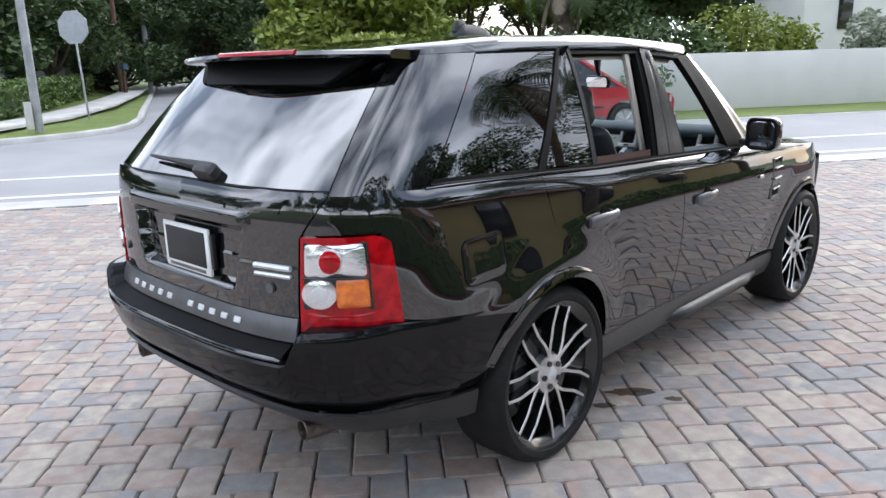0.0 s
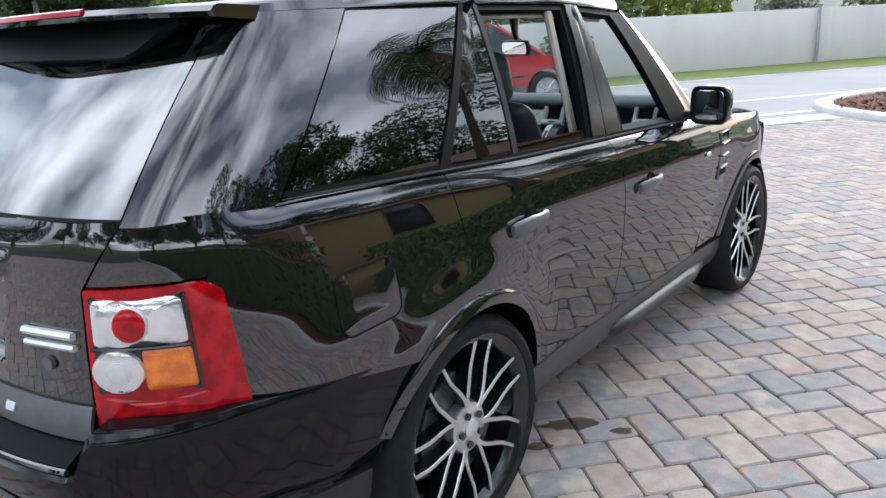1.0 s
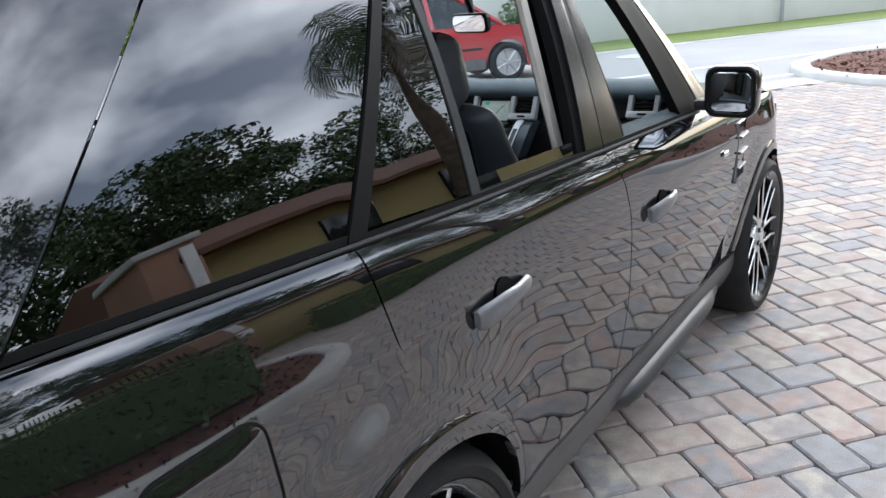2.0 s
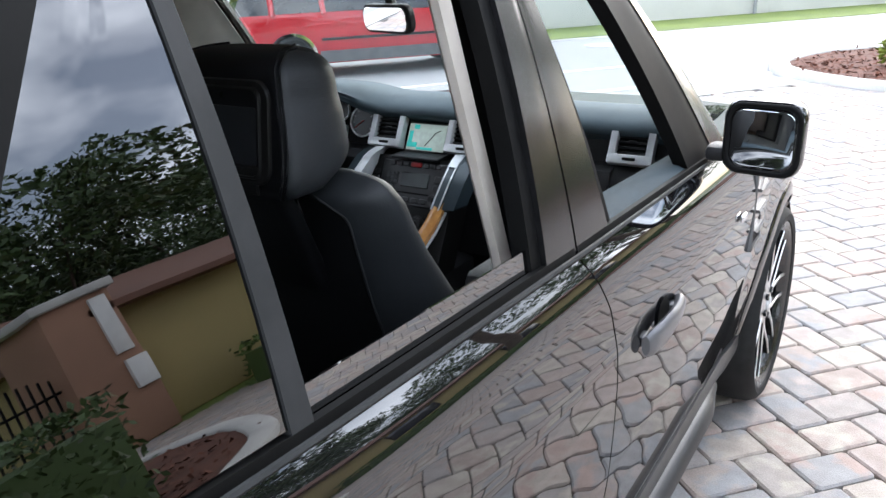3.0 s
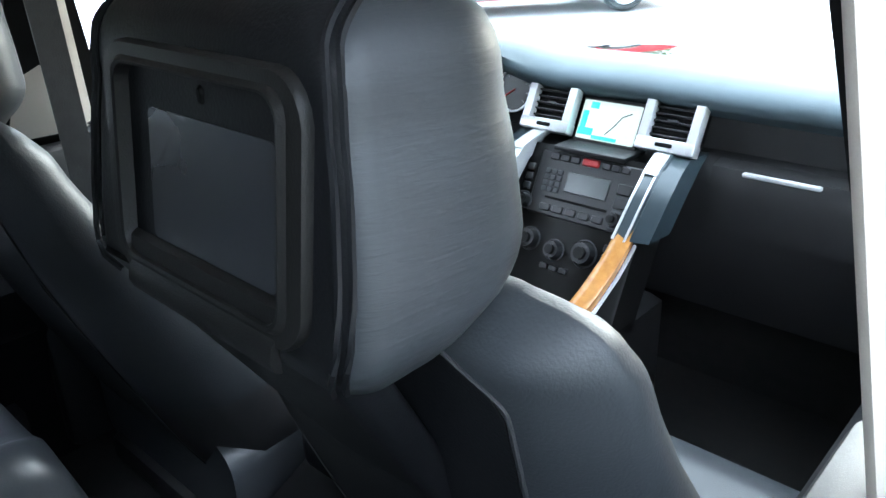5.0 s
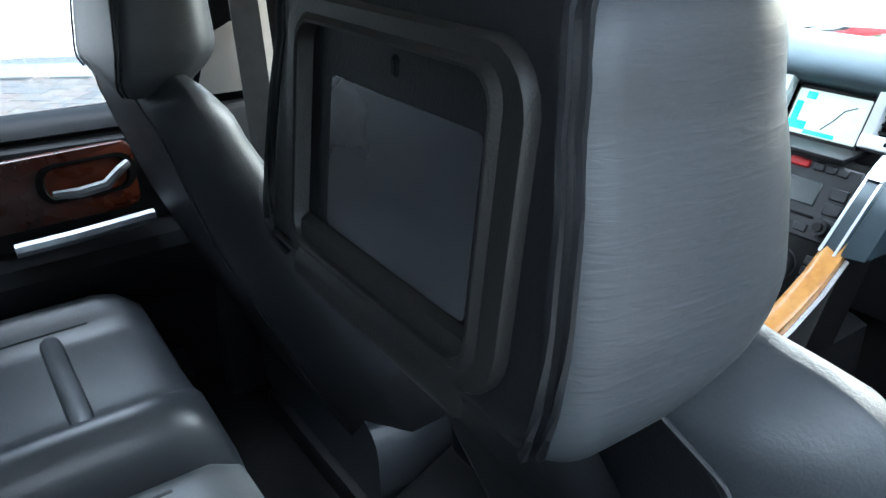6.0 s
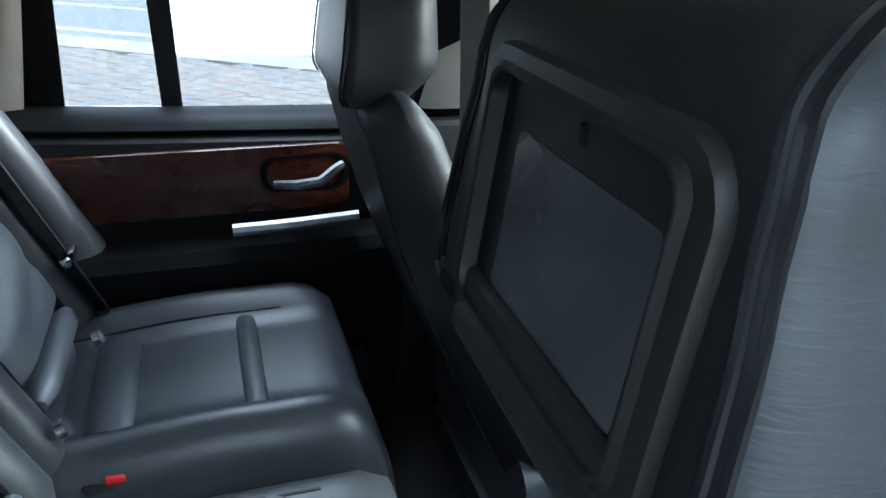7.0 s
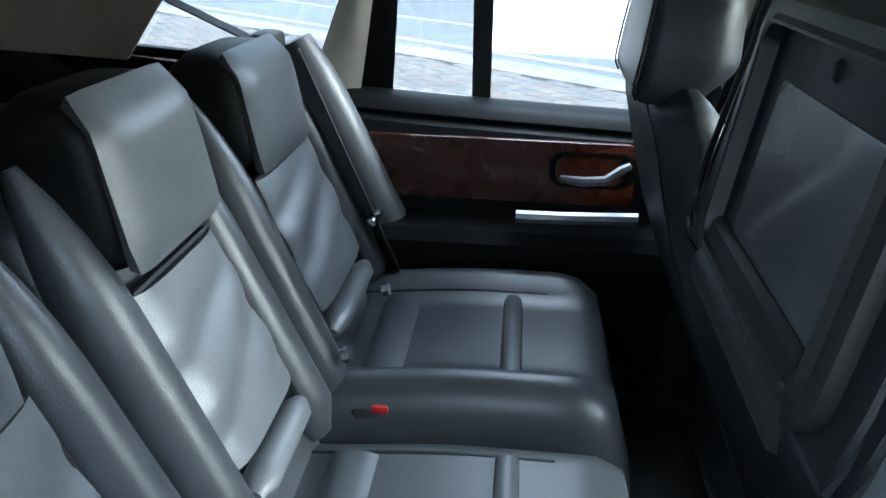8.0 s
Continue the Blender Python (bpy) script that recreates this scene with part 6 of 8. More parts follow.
# dark pod on the right rear sill, with eight small pale marks
bm = bmesh.new()
loft(bm, [[(.752 + a * k, .865 + b * k, z - .10 * (.752 - (.752 + a * k))) for a, b in rrect(.045, .085, .035, 5)] for k, z in ((1, 1.06), (1, 1.092), (.95, 1.102), (.82, 1.107), (.4, 1.109))])
pod = part("switch_pod", bm, PLASTIC, doors[1][0], "dark rounded pod with small pale marks", 60)
for k, (dx, dy) in enumerate(((-.012, -.045), (.010, -.05), (-.014, -.015), (.008, -.02), (-.004, .002), (.016, .008), (-.012, .022), (.006, .032))):
    bm = bmesh.new()
    box(bm, (.752 + dx - .004, .865 + dy - (.008 if k % 3 == 1 else .005), 1.104), (.752 + dx + .004, .865 + dy + (.008 if k % 3 == 1 else .005), 1.1115), .0025, 2)
    part("pale_mark", bm, LEGEND, pod)


# front seats
def build_front_seat():
    bm = bmesh.new()
    # backrest: squared padded sections rising and leaning back
    SZ = [.56, .70, .90, 1.05, 1.15, 1.22, 1.27, 1.31, 1.33]
    SB = [1.06, .985, .90, .84, .812, .794, .780, .772, .770]
    SF = [1.26, 1.19, 1.085, .985, .925, .893, .876, .866, .862]
    def seat_hx(z):
        return float(np.interp(z, [.56, .8, 1.0, 1.1, 1.20, 1.235, 1.258, 1.276, 1.288, 1.296, 1.301], [.24, .266, .258, .244, .233, .230, .226, .218, .206, .188, .15]))
    def seat_back(z):
        return float(np.interp(z, SZ, SB))
    def seat_front(z):
        return float(np.interp(z, SZ, SF))
    def seat_y(z):
        return (seat_back(z) + seat_front(z)) / 2
    loops = []
    for z in [.56, .62, .70, .80, .90, 1.0, 1.08, 1.15, 1.18, 1.20, 1.22, 1.24, 1.252, 1.262, 1.271, 1.279, 1.286, 1.292, 1.297, 1.300, 1.302]:
        k = .034 * smooth(1.248, 1.303, z) ** 1.5
        y0, y1, hx = seat_back(z) + k, seat_front(z) - k, seat_hx(z)
        lp = []
        for sx, y, r, a0 in ((1, y1, .04, 0), (-1, y1, .04, 90), (-1, y0, .085, 180), (1, y0, .085, 270)):
            r = min(r, (y1 - y0) * .48)
            rx = hx - min(.162, hx * .72) if y == y0 else min(r, hx * .6)
            for q in range(7):
                a = radians(a0 + 90 * q / 6)
                c, sn = math.cos(a), math.sin(a)
                if y == y0:  # nearly straight rear chamfer
                    t = abs(sn)
                    e = math.asin(t) / (math.pi / 2)
                    c, sn = sx * lerp(abs(c), 1 - e, .6), -lerp(t, e, .6)
                yy = (y - r if y == y1 else y + r) + r * sn
                lp.append((sx * (hx - rx) + rx * c, yy, z - .25 * smooth(1.10, 1.30, z) * max(yy - y0 - .05, 0)))
        loops.append(lp)
    loft(bm, loops)
    for f in bm.faces:
        f.material_index = 1 if max(v.co.z for v in f.verts) < .86 else 0
    low = [lp for lp in loops if lp[20][2] < 1.235]
    def over(x):
        """The seam's way over the shoulder, from the corner to the middle."""
        q = min(max((.162 - x) / .10, 0), 1)
        z = 1.232 + .040 * math.sin(q * math.pi / 2)
        return (x, seat_back(z) + .034 * smooth(1.248, 1.303, z) ** 1.5, z)
    seam = {1: [lp[21] for lp in low] + [over(x) for x in span(.160, .02, 12)],
            -1: [lp[20] for lp in low] + [(-over(x)[0],) + over(x)[1:] for x in span(.160, .02, 12)]}
    seat = part("front_seat", bm, SEAT_LEATHER, car, "charcoal leather front seat with a black back and stitched seams", 60)
    seat.data.materials.append(PLASTIC)
    bm = bmesh.new()
    def panel(u, v):
        z = lerp(.60, 1.271, v)
        x = .158 - .10 * math.asin(min(max((z - 1.232) / .040, 0), 1)) / (math.pi / 2)
        return Vector((x * u, seat_back(z) + .034 * smooth(1.248, 1.303, z) ** 1.5 - .0015, z))
    sheet(bm, panel, span(-1, 1, 6), span(0, 1, 40), .004)
    bmesh.ops.recalc_face_normals(bm, faces=bm.faces)
    part("back_panel", bm, LEATHER_DARK, seat, "black rear panel of the seat back", 60)
    # bolsters
    for s in (1, -1):
        bm = bmesh.new()
        tube(bm, [(s * lerp(.190, .155, t), seat_front(lerp(.72, 1.15, t)) - .025, lerp(.72, 1.15, t)) for t in span(0, 1, 8)], [.03, .044, .048, .048, .046, .044, .040, .034, .02], 10)
        part("side_bolster", bm, SEAT_LEATHER, seat, "padded side bolster")
        bm = bmesh.new()
        line = [Vector(q) + Vector((0, -.0005, 0)) for q in seam[s][1:]]
        for _ in range(3):
            line = line[:1] + [q for a, b in zip(line, line[1:]) for q in (a.lerp(b, .25), a.lerp(b, .75))] + line[-1:]
        tube(bm, line, .0019, 6)
        part("seat_piping", bm, PIPING, seat)
    bm = bmesh.new()
    loops = []
    for t in span(0, 1, 12):
        y = lerp(1.02, 1.55, t)
        top = .70 + .03 * t - .10 * smooth(.85, 1, t)
        hx = .255 - .03 * smooth(.8, 1, t)
        loops.append([(a, y, lerp(.50, top, .5) + b) for a, b in rrect(hx, (top - .50) / 2, .06, 4)])
    loft(bm, loops)
    part("seat_cushion", bm, LEATHER, seat, "charcoal leather cushion", 50)
    bm = bmesh.new()
    box(bm, (-.22, 1.0, .455), (.22, 1.5, .52), .015)
    part("seat_base", bm, PLASTIC, seat)
    # head restraint
    SHEAR = .02
    def dome(t):
        """How far round the domed top a level lies, 0 to a right angle."""
        return max((t - .70) / .30, 0) * math.pi / 2
    def hr_x(t):
        return .1355 * float(np.interp(t, [0, .06, .15, .3, .55, .70], [.97, 1.04, 1.08, 1.075, 1.02, .965])) - .072 * (1 - math.cos(dome(t))) ** 1.35
    def hr_back(t):
        return lerp(.671, .691, min(t, .7) / .7) + .004 * dome(t) + .058 * (1 - math.cos(dome(t))) ** 1.6 + .012 * (1 - smooth(0, .1, t))
    def hr_front(t):
        return .846 - .060 * (1 - math.cos(dome(t))) ** 1.6 - .05 * (1 - smooth(0, .35, t)) ** 2
    def hr_z(t):
        return lerp(1.290, 1.432, min(t, .7) / .7) + .066 * math.sin(dome(t))
    RB, RF = .020, .062
    def hr_loop(t):
        """One level section: tight corners behind, wide ones in front."""
        hx, y0, y1 = hr_x(t), hr_back(t), hr_front(t)
        out = []
        for sx, y, r, a0 in ((1, y1, RF, 0), (-1, y1, RF, 90), (-1, y0, RB, 180), (1, y0, RB, 270)):
            r = min(r, (y1 - y0) * .45)
            cy = y - r if y == y1 else y + r
            for k in range(8):
                a = radians(a0 + 90 * k / 7)
                x = sx * (hx - r) + r * math.cos(a)
                out.append((x + .014, cy + r * math.sin(a) - SHEAR * x, hr_z(t)))
        return out
    bm = bmesh.new()
    loft(bm, [hr_loop(t) for t in [0, .02, .05] + span(.1, .68, 16) + span(.70, 1, 18)])
    part("headrest", bm, LEATHER_DARK, seat, "large black leather headrest with a built-in rear screen", 60)
    for s in (1, -1):
        # grey side panel and its twin seam
        def side(u, v):
            t = lerp(.015, .80 + .13 * math.sqrt(max(1 - (1 - min(u / .42, 1)) ** 2, 0)), v)
            y = lerp(hr_back(t) + lerp(.002, .006, v), hr_front(t) - .016, u)
            d0, d1 = y - hr_back(t), hr_front(t) - y
            drop = sum(r - math.sqrt(max(r * r - (r - d) ** 2, 0)) for d, r in ((d0, RB), (d1, RF)) if d < r)
            x = s * (hr_x(t) - drop + .0036 + .008 * math.sin(math.pi * u) * math.sin(math.pi * min(v * 1.1, 1)))
            return Vector((x + .014, y - SHEAR * x, hr_z(t)))
        bm = bmesh.new()
        sheet(bm, side, [k * k for k in span(0, 1, 26)], span(0, 1, 26), .006, flip=s < 0)
        bmesh.ops.recalc_face_normals(bm, faces=bm.faces)
        part("headrest_side", bm, LEATHER_CREASED, seat, "grained grey leather headrest side", 70)
        for k in (0, 1):
            bm = bmesh.new()
            tube(bm, [side(0, v) + Vector((-s * .004 * k, -.006 * k, 0)) for v in span(0, 1, 14)] + [side(u * u, 1) + Vector((-s * lerp(.004, .010, u) * k, -.006 * (1 - u) * k, .005 * u * k)) for u in span(.06, .95, 16)], .0022, 5)
            part("headrest_seam", bm, LEATHER_DARK, seat)
    def back_y(z):
        q = min(max((z - 1.432) / .066, 0), .95)
        return lerp(.671, .691, min(z - 1.290, .142) / .142) + .004 * math.asin(q) + .058 * (1 - math.sqrt(1 - q * q)) ** 1.6
    def hb(a, b, o):
        z = 1.386 + b
        return (a + .021, back_y(z) - o - SHEAR * (a + .021), z)
    # screen unit: raised frame, sunk panel, screen, flap
    out, inn = rrect(.106, .074, .026, 5), rrect(.086, .061, .014, 5)
    bm = bmesh.new()
    loft(bm, [[hb(a, b, -.004) for a, b in out], [hb(a, b, .0035) for a, b in out], [hb(a * .985, b * .98, .0062) for a, b in out], [hb(a * .95, b * .945, .0064) for a, b in out], [hb(a * 1.07, b * 1.07, .0060) for a, b in inn], [hb(a * 1.03, b * 1.03, .0092) for a, b in inn], [hb(a * 1.0, b * 1.0, .0085) for a, b in inn], [hb(a * .985, b * .98, .002) for a, b in inn], [hb(a * .965, b * .95, -.006) for a, b in inn]], cap=False)
    part("screen_bezel", bm, BEZEL, seat, "satin black screen surround")
    bm = bmesh.new()
    loft(bm, [[hb(a * .99, b * .985, -.012) for a, b in inn], [hb(a * .985, b * .98, -.0035) for a, b in inn]])
    part("screen_panel", bm, BEZEL, seat)
    bm = bmesh.new()
    loft(bm, [[hb(a + .008, b - .006, -.006) for a, b in rrect(.067, .041, .004, 2)], [hb(a + .008, b - .006, .0005) for a, b in rrect(.067, .041, .004, 2)]])
    part("headrest_screen", bm, SCREEN, seat, "dark switched-off video screen")
    bm = bmesh.new()
    loft(bm, [[hb(x, -.054 + dz, o) for dz, o in ((-.008, .001), (-.008, .006), (.004, .0055), (.006, .003), (.007, .001))] for x in span(-.082, .082, 6)])
    part("screen_flap", bm, BEZEL, seat, "folding flap under the screen")
    bm = bmesh.new()
    box(bm, (.0215, back_y(1.434) - .002, 1.430), (.0285, back_y(1.434) + .006, 1.441), .002, 1)
    part("screen_sensor", bm, RUBBER, seat)
    bm = bmesh.new()
    loft(bm, [[hb(x, -.076 + dz, o) for dz, o in ((-.013, .001), (-.011, .006), (-.004, .0095), (.005, .0090), (.010, .005))] for x in span(-.082, .082, 8)])
    part("screen_flap_lip", bm, BEZEL, seat, "rounded lip below the screen")
    bm = bmesh.new()
    loops = []
    for z in span(1.08, 1.312, 10):
        t = (z - 1.08) / .232
        y = lerp(seat_back(1.08) - .012, back_y(1.312) - .003, t)
        hx = lerp(.075, .118, smooth(0, 1, t))
        loops.append([(a, y + .02 + b, z) for a, b in rrect(hx, .020, .016, 4)])
    loft(bm, loops)
    part("back_shield", bm, LEATHER_DARK, seat, "tapering black shield below the screen")
    for s in (1, -1):
        bm = bmesh.new()
        tube(bm, [(s * .06, .79, 1.22), (s * .06, .785, 1.30)], .008, 8)
        part("headrest_post", bm, CHROME, seat)
    return seat


seat = build_front_seat()
seat.matrix_basis = pose(.405, 0, 0)
twin = copy_thing(seat, pose(-.425, -.045, 0))
for ob in twin.children:
    if ob.name.startswith(("headrest", "screen", "back_shield")):
        # the driver's head restraint is slimmer and sits lower
        ob.matrix_basis = (pose(0, .090, -.018) if ob.name.startswith("back_shield") else pose(0, .220 if ob.name.startswith(("screen", "headrest_screen")) else .208, -.018) @ Matrix.Diagonal((1, .82, 1, 1))) @ ob.matrix_basis


# rear bench: separate cushions and backs
def bench():
    for name, xc, hw in (("left", -.425, .245), ("middle", .0, .172), ("right", .425, .245)):
        out = name != "middle"
        bm = bmesh.new()
        loops = []
        for t in span(0, 1, 16):
            y = lerp(.20, .772, t)
            top = .808 + .024 * smooth(0, .6, t) - .13 * smooth(.90, 1.0, t) ** 2 + (.004 if out else -.022)
            w = hw * (1 - .12 * smooth(.85, 1, t) ** 2) - .002
            low = .46
            lp = []
            ring = rrect(w, (top - low) / 2, .07, 6)
            dense = []
            for q, nxt in zip(ring, ring[1:] + ring[:1]):
                dense += [(lerp(q[0], nxt[0], e / 14), lerp(q[1], nxt[1], e / 14)) for e in range(14 if abs(q[0] - nxt[0]) > .1 else 1)]
            for a, b in dense:
                z = (top + low) / 2 + b
                if b > 0 and out:
                    z += .030 * smooth(.52, .80, abs(a) / w) * (1 - smooth(.8, 1, t)) - .012 * (1 - smooth(.45, .70, abs(a) / w))
                lp.append((xc + a, y, z))
            loops.append(lp)
        loft(bm, loops)
        cu = part("rear_cushion", bm, LEATHER, car, "charcoal leather rear seat cushion", 60)
        for f in (.24, .40):
            bm = bmesh.new()
            y, rad = (.365, .036) if f < .3 else (.575, .018)
            tube(bm, [(xc + hw * .56 * k, y, .808 + .024 * smooth(0, .6, (y - .2) / .545) + (-.004 if out else -.020) - .004) for k in (-1, -.5, 0, .5, 1)], rad, 10, .30 if f < .3 else .65)
            part("cushion_pleat", bm, LEATHER, cu)
        for s in (1, -1):
            bm = bmesh.new()
            tube(bm, [(xc + s * hw * .60, lerp(.28, .64, k), .808 + .024 * smooth(0, .6, lerp(.144, .79, k)) + (.004 + .030 * smooth(.52, .80, .60) - .012 * (1 - smooth(.45, .70, .60)) if out else -.022) - .001) for k in span(0, 1, 10)], .0042, 6, .6)
            part("cushion_seam", bm, LEATHER_DARK, cu)
        # backrest: padded side rolls round a flat inset
        def front(z):
            return lerp(.360, .135, (z - .70) / .515)
        bm = bmesh.new()
        loops = []
        for k in span(0, 1, 16):
            z = lerp(.74, 1.205, k)
            w = hw * float(np.interp(k, [0, .8, 1], [1, .99, .88])) - .002
            dep = .070 if k < .93 else .052
            loops.append([(xc + a, front(z) - .022 - dep + b, z) for a, b in rrect(w, dep, .05, 6)])
        for f, dz in ((.90, .010), (.72, .017), (.40, .021)):
            loops.append([(xc + a * f, front(1.205) - .074 + b * f, 1.205 + dz) for a, b in rrect(hw * .88 - .002, .052, .05, 6)])
        loft(bm, loops)
        bk = part("rear_backrest", bm, LEATHER, car, "charcoal leather rear seat back", 60)
        for s in (1, -1):
            bm = bmesh.new()
            tube(bm, [(xc + s * hw * lerp(.80, .76, k), front(lerp(.80, 1.27, k)) - .018, lerp(.80, 1.27, k)) for k in span(0, 1, 12)], [.022] + [.043 - .006 * k / 10 for k in range(8)] + [.036, .030, .021, .008], 12)
            part("back_bolster", bm, LEATHER, bk, "rounded leather side roll")
            bm = bmesh.new()
            tube(bm, [(xc + s * hw * .585, front(lerp(.87, 1.125, k)) + .003, lerp(.87, 1.125, k)) for k in span(0, 1, 8)], .0045, 6)
            part("back_seam", bm, LEATHER_DARK, bk)
        # inset and roll: same leather, window light put into the paler colour
        bm = bmesh.new()
        def inset(u, v):
            z = lerp(.915, 1.125, v)
            fold = .006 * math.sin(3.0 * u + 15 * v + xc * 7) * smooth(.05, .25, v) * (1 - smooth(.65, .95, v)) * (1 - .4 * u * u)
            return Vector((xc + hw * .57 * u, front(z) + .004 + fold - .010 * abs(u) ** 6, z))
        sheet(bm, inset, span(-1, 1, 16), span(0, 1, 22), .014)
        bmesh.ops.recalc_face_normals(bm, faces=bm.faces)
        part("back_inset", bm, PAD_LEATHER_LIT, bk, "creased leather inset, coloured as lit", 70)
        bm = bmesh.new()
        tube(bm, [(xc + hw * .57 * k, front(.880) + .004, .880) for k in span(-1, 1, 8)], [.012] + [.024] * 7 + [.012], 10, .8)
        part("back_roll", bm, PAD_LEATHER_LIT, bk)
        bm = bmesh.new()
        tube(bm, [(xc + hw * .57 * k, front(1.125) + .002, 1.128) for k in (-1, 0, 1)], .0045, 6)
        part("back_seam", bm, LEATHER_DARK, bk)
        # headrest: black block with a front pad in the lightened leather
        hw2 = .135 if out else .118
        bm = bmesh.new()
        loops = []
        for k in span(0, 1, 12):
            z = lerp(1.135, 1.305, k) + (0 if out else .022)
            m = float(np.interp(k, [0, .1, .3, .8, .94, 1], [.88, .97, 1, .98, .90, .7]))
            yc = lerp(.122, .098, k) + (0 if out else .006)
            loops.append([(xc + a, yc + b, z) for a, b in rrect(hw2 * m, .060 * float(np.interp(k, [0, .15, .8, 1], [.8, 1, 1, .55])), .028, 5)])
        loft(bm, loops)
        part("rear_headrest", bm, LEATHER_DARK, bk, "black leather rear headrest with a front pad coloured as lit", 60)
        bm = bmesh.new()
        def face(u, v):
            z = lerp(1.138, 1.300, v) + (0 if out else .022)
            edge = max(abs(u), abs(2 * v - 1))
            return Vector((xc + (hw2 - .014) * u * (1 - .08 * v ** 6), lerp(.1885, .156, v) + (0 if out else .006) - .018 * smooth(.75, 1, v) ** 2 - .012 * edge ** 8, z))
        sheet(bm, face, span(-1, 1, 16), span(0, 1, 12), .014)
        bmesh.ops.recalc_face_normals(bm, faces=bm.faces)
        part("headrest_pad", bm, PAD_LEATHER_LIT, bk, "leather headrest front, window light put into its paler colour", 70)
    # side wings between seat and door, window light in their paler colour
    for s in (1, -1):
        bm = bmesh.new()
        tube(bm, [(s * lerp(.720, .690, t), lerp(.345, .135, t), lerp(.80, 1.28, t)) for t in span(-.22, 1, 8)], [.040, .050, .053, .053, .052, .050, .048, .044, .028], 14)
        part("seat_wing", bm, PAD_LEATHER_LIT, car, "padded leather wing beside the seat back, coloured as lit")
        bm = bmesh.new()
        def webbing(u, v):
            z = lerp(1.27, .85, v)
            return Vector((s * (.626 + .021 * u), lerp(.360, .135, (z - .70) / .515) + .045 - .006 * u, z))
        sheet(bm, webbing, [-1, 0, 1], span(0, 1, 12), .003)
        bmesh.ops.recalc_face_normals(bm, faces=bm.faces)
        bl = part("rear_seat_belt", bm, BELT, car, "dark webbing seat belt")
        bm = bmesh.new()
        box(bm, (s * .628 - .036, .282, .944), (s * .628 + .036, .304, .964), .007)
        part("belt_tongue", bm, CHROME, bl, "bright belt tongue")
        bm = bmesh.new()
        sheet(bm, lambda u, v: Vector((s * (.625 + .022 * u), lerp(-.36, .125, v), lerp(1.485, 1.262, v) - .006 * math.sin(math.pi * v))), [-1, 1], span(0, 1, 8), .003)
        bmesh.ops.recalc_face_normals(bm, faces=bm.faces)
        part("shoulder_webbing", bm, BELT, bl)
        bm = bmesh.new()
        disc(bm, (s * .475, .342, .872), .012, (0, 1, .3), .012, 14)
        part("belt_anchor", bm, CHROME, bl)
        bm = bmesh.new()
        box(bm, (min(s * .60, s * .68), -.02 + .09, 1.26), (max(s * .60, s * .68), .03 + .09, 1.30), .012)
        part("belt_guide", bm, PLASTIC, bl)
    # buckles in the gaps between cushions
    for xx in (-.200, .200):
        bm = bmesh.new()
        box(bm, (xx - .016, .335, .755), (xx + .016, .385, .812), .008)
        bu = part("belt_buckle", bm, PLASTIC, car, "black buckle with a red button")
        bm = bmesh.new()
        box(bm, (xx - .016, .368, .806), (xx + .016, .394, .819), .004)
        part("buckle_button", bm, RED_PLASTIC, bu, "red release button")
        bm = bmesh.new()
        disc(bm, (xx - .02, .325, .885), .013, (0, 1, .4), .012, 14)
        part("seat_bolt", bm, CHROME, car)


bench()
# rear load cover and blind
bm = bmesh.new()
box(bm, (-.66, -.86, 1.12), (.66, -.06, 1.14), .01)
part("load_cover", bm, LEATHER_DARK, car, "black load space cover")

# dashboard
bm = bmesh.new()
DP = [(2.34, 1.095), (2.22, 1.148), (2.08, 1.192), (1.96, 1.201), (1.895, 1.187), (1.87, 1.170), (1.888, 1.158), (1.905, 1.145)]
def dash_top(u, v):
    y, z = crom(DP, v * (len(DP) - 1))
    x = lerp(-.74, .74, u)
    hump = math.exp(-((x + .41) / .17) ** 4) * (1 - smooth(1.90, 2.16, y))
    return Vector((x, y - .17 * hump * (1 - smooth(1.9, 2.1, y)), z + (.066 + .046 * smooth(.55, .78, v)) * hump + .006 * math.exp(-((x) / .30) ** 2)))
sheet(bm, dash_top, span(0, 1, 70), span(0, 1, 24), .012)
bmesh.ops.recalc_face_normals(bm, faces=bm.faces)
dash = part("dashboard", bm, SOFT_DASH, car, "slate soft-touch dashboard top", 50)
bm = bmesh.new()
FACE = ((2.05, 1.155), (1.905, 1.150), (1.900, 1.075), (1.865, 1.055), (1.845, 1.02), (1.86, .90), (1.92, .72), (2.05, .70))
loft(bm, [[(x, y, z) for y, z in FACE] for x in (-.225, 0, .4, .735)])
part("dash_face", bm, PLASTIC, dash, "black lower dashboard")
bm = bmesh.new()
loft(bm, [[(x, y, z) for y, z in FACE] for x in (-.735, -.595)])
part("dash_face", bm, PLASTIC, dash, "black lower dashboard")
bm = bmesh.new()
loft(bm, [[(x, y, min(z, 1.048 - .02 * (2.05 - y))) for y, z in FACE] for x in (-.594, -.41, -.226)])
part("dash_face", bm, PLASTIC, dash, "black ledge below the instruments")
bm = bmesh.new()
loft(bm, [[(x, y, z) for y, z in ((1.88, 1.068), (1.846, 1.06), (1.832, 1.02), (1.842, .93), (1.88, .925))] for x in (.235, .595)])
part("glove_box", bm, PLASTIC, dash, "black glove box lid")
bm = bmesh.new()
box(bm, (.30, 1.822, 1.055), (.44, 1.836, 1.063), .003)
part("glove_box_pull", bm, SILVER, dash)


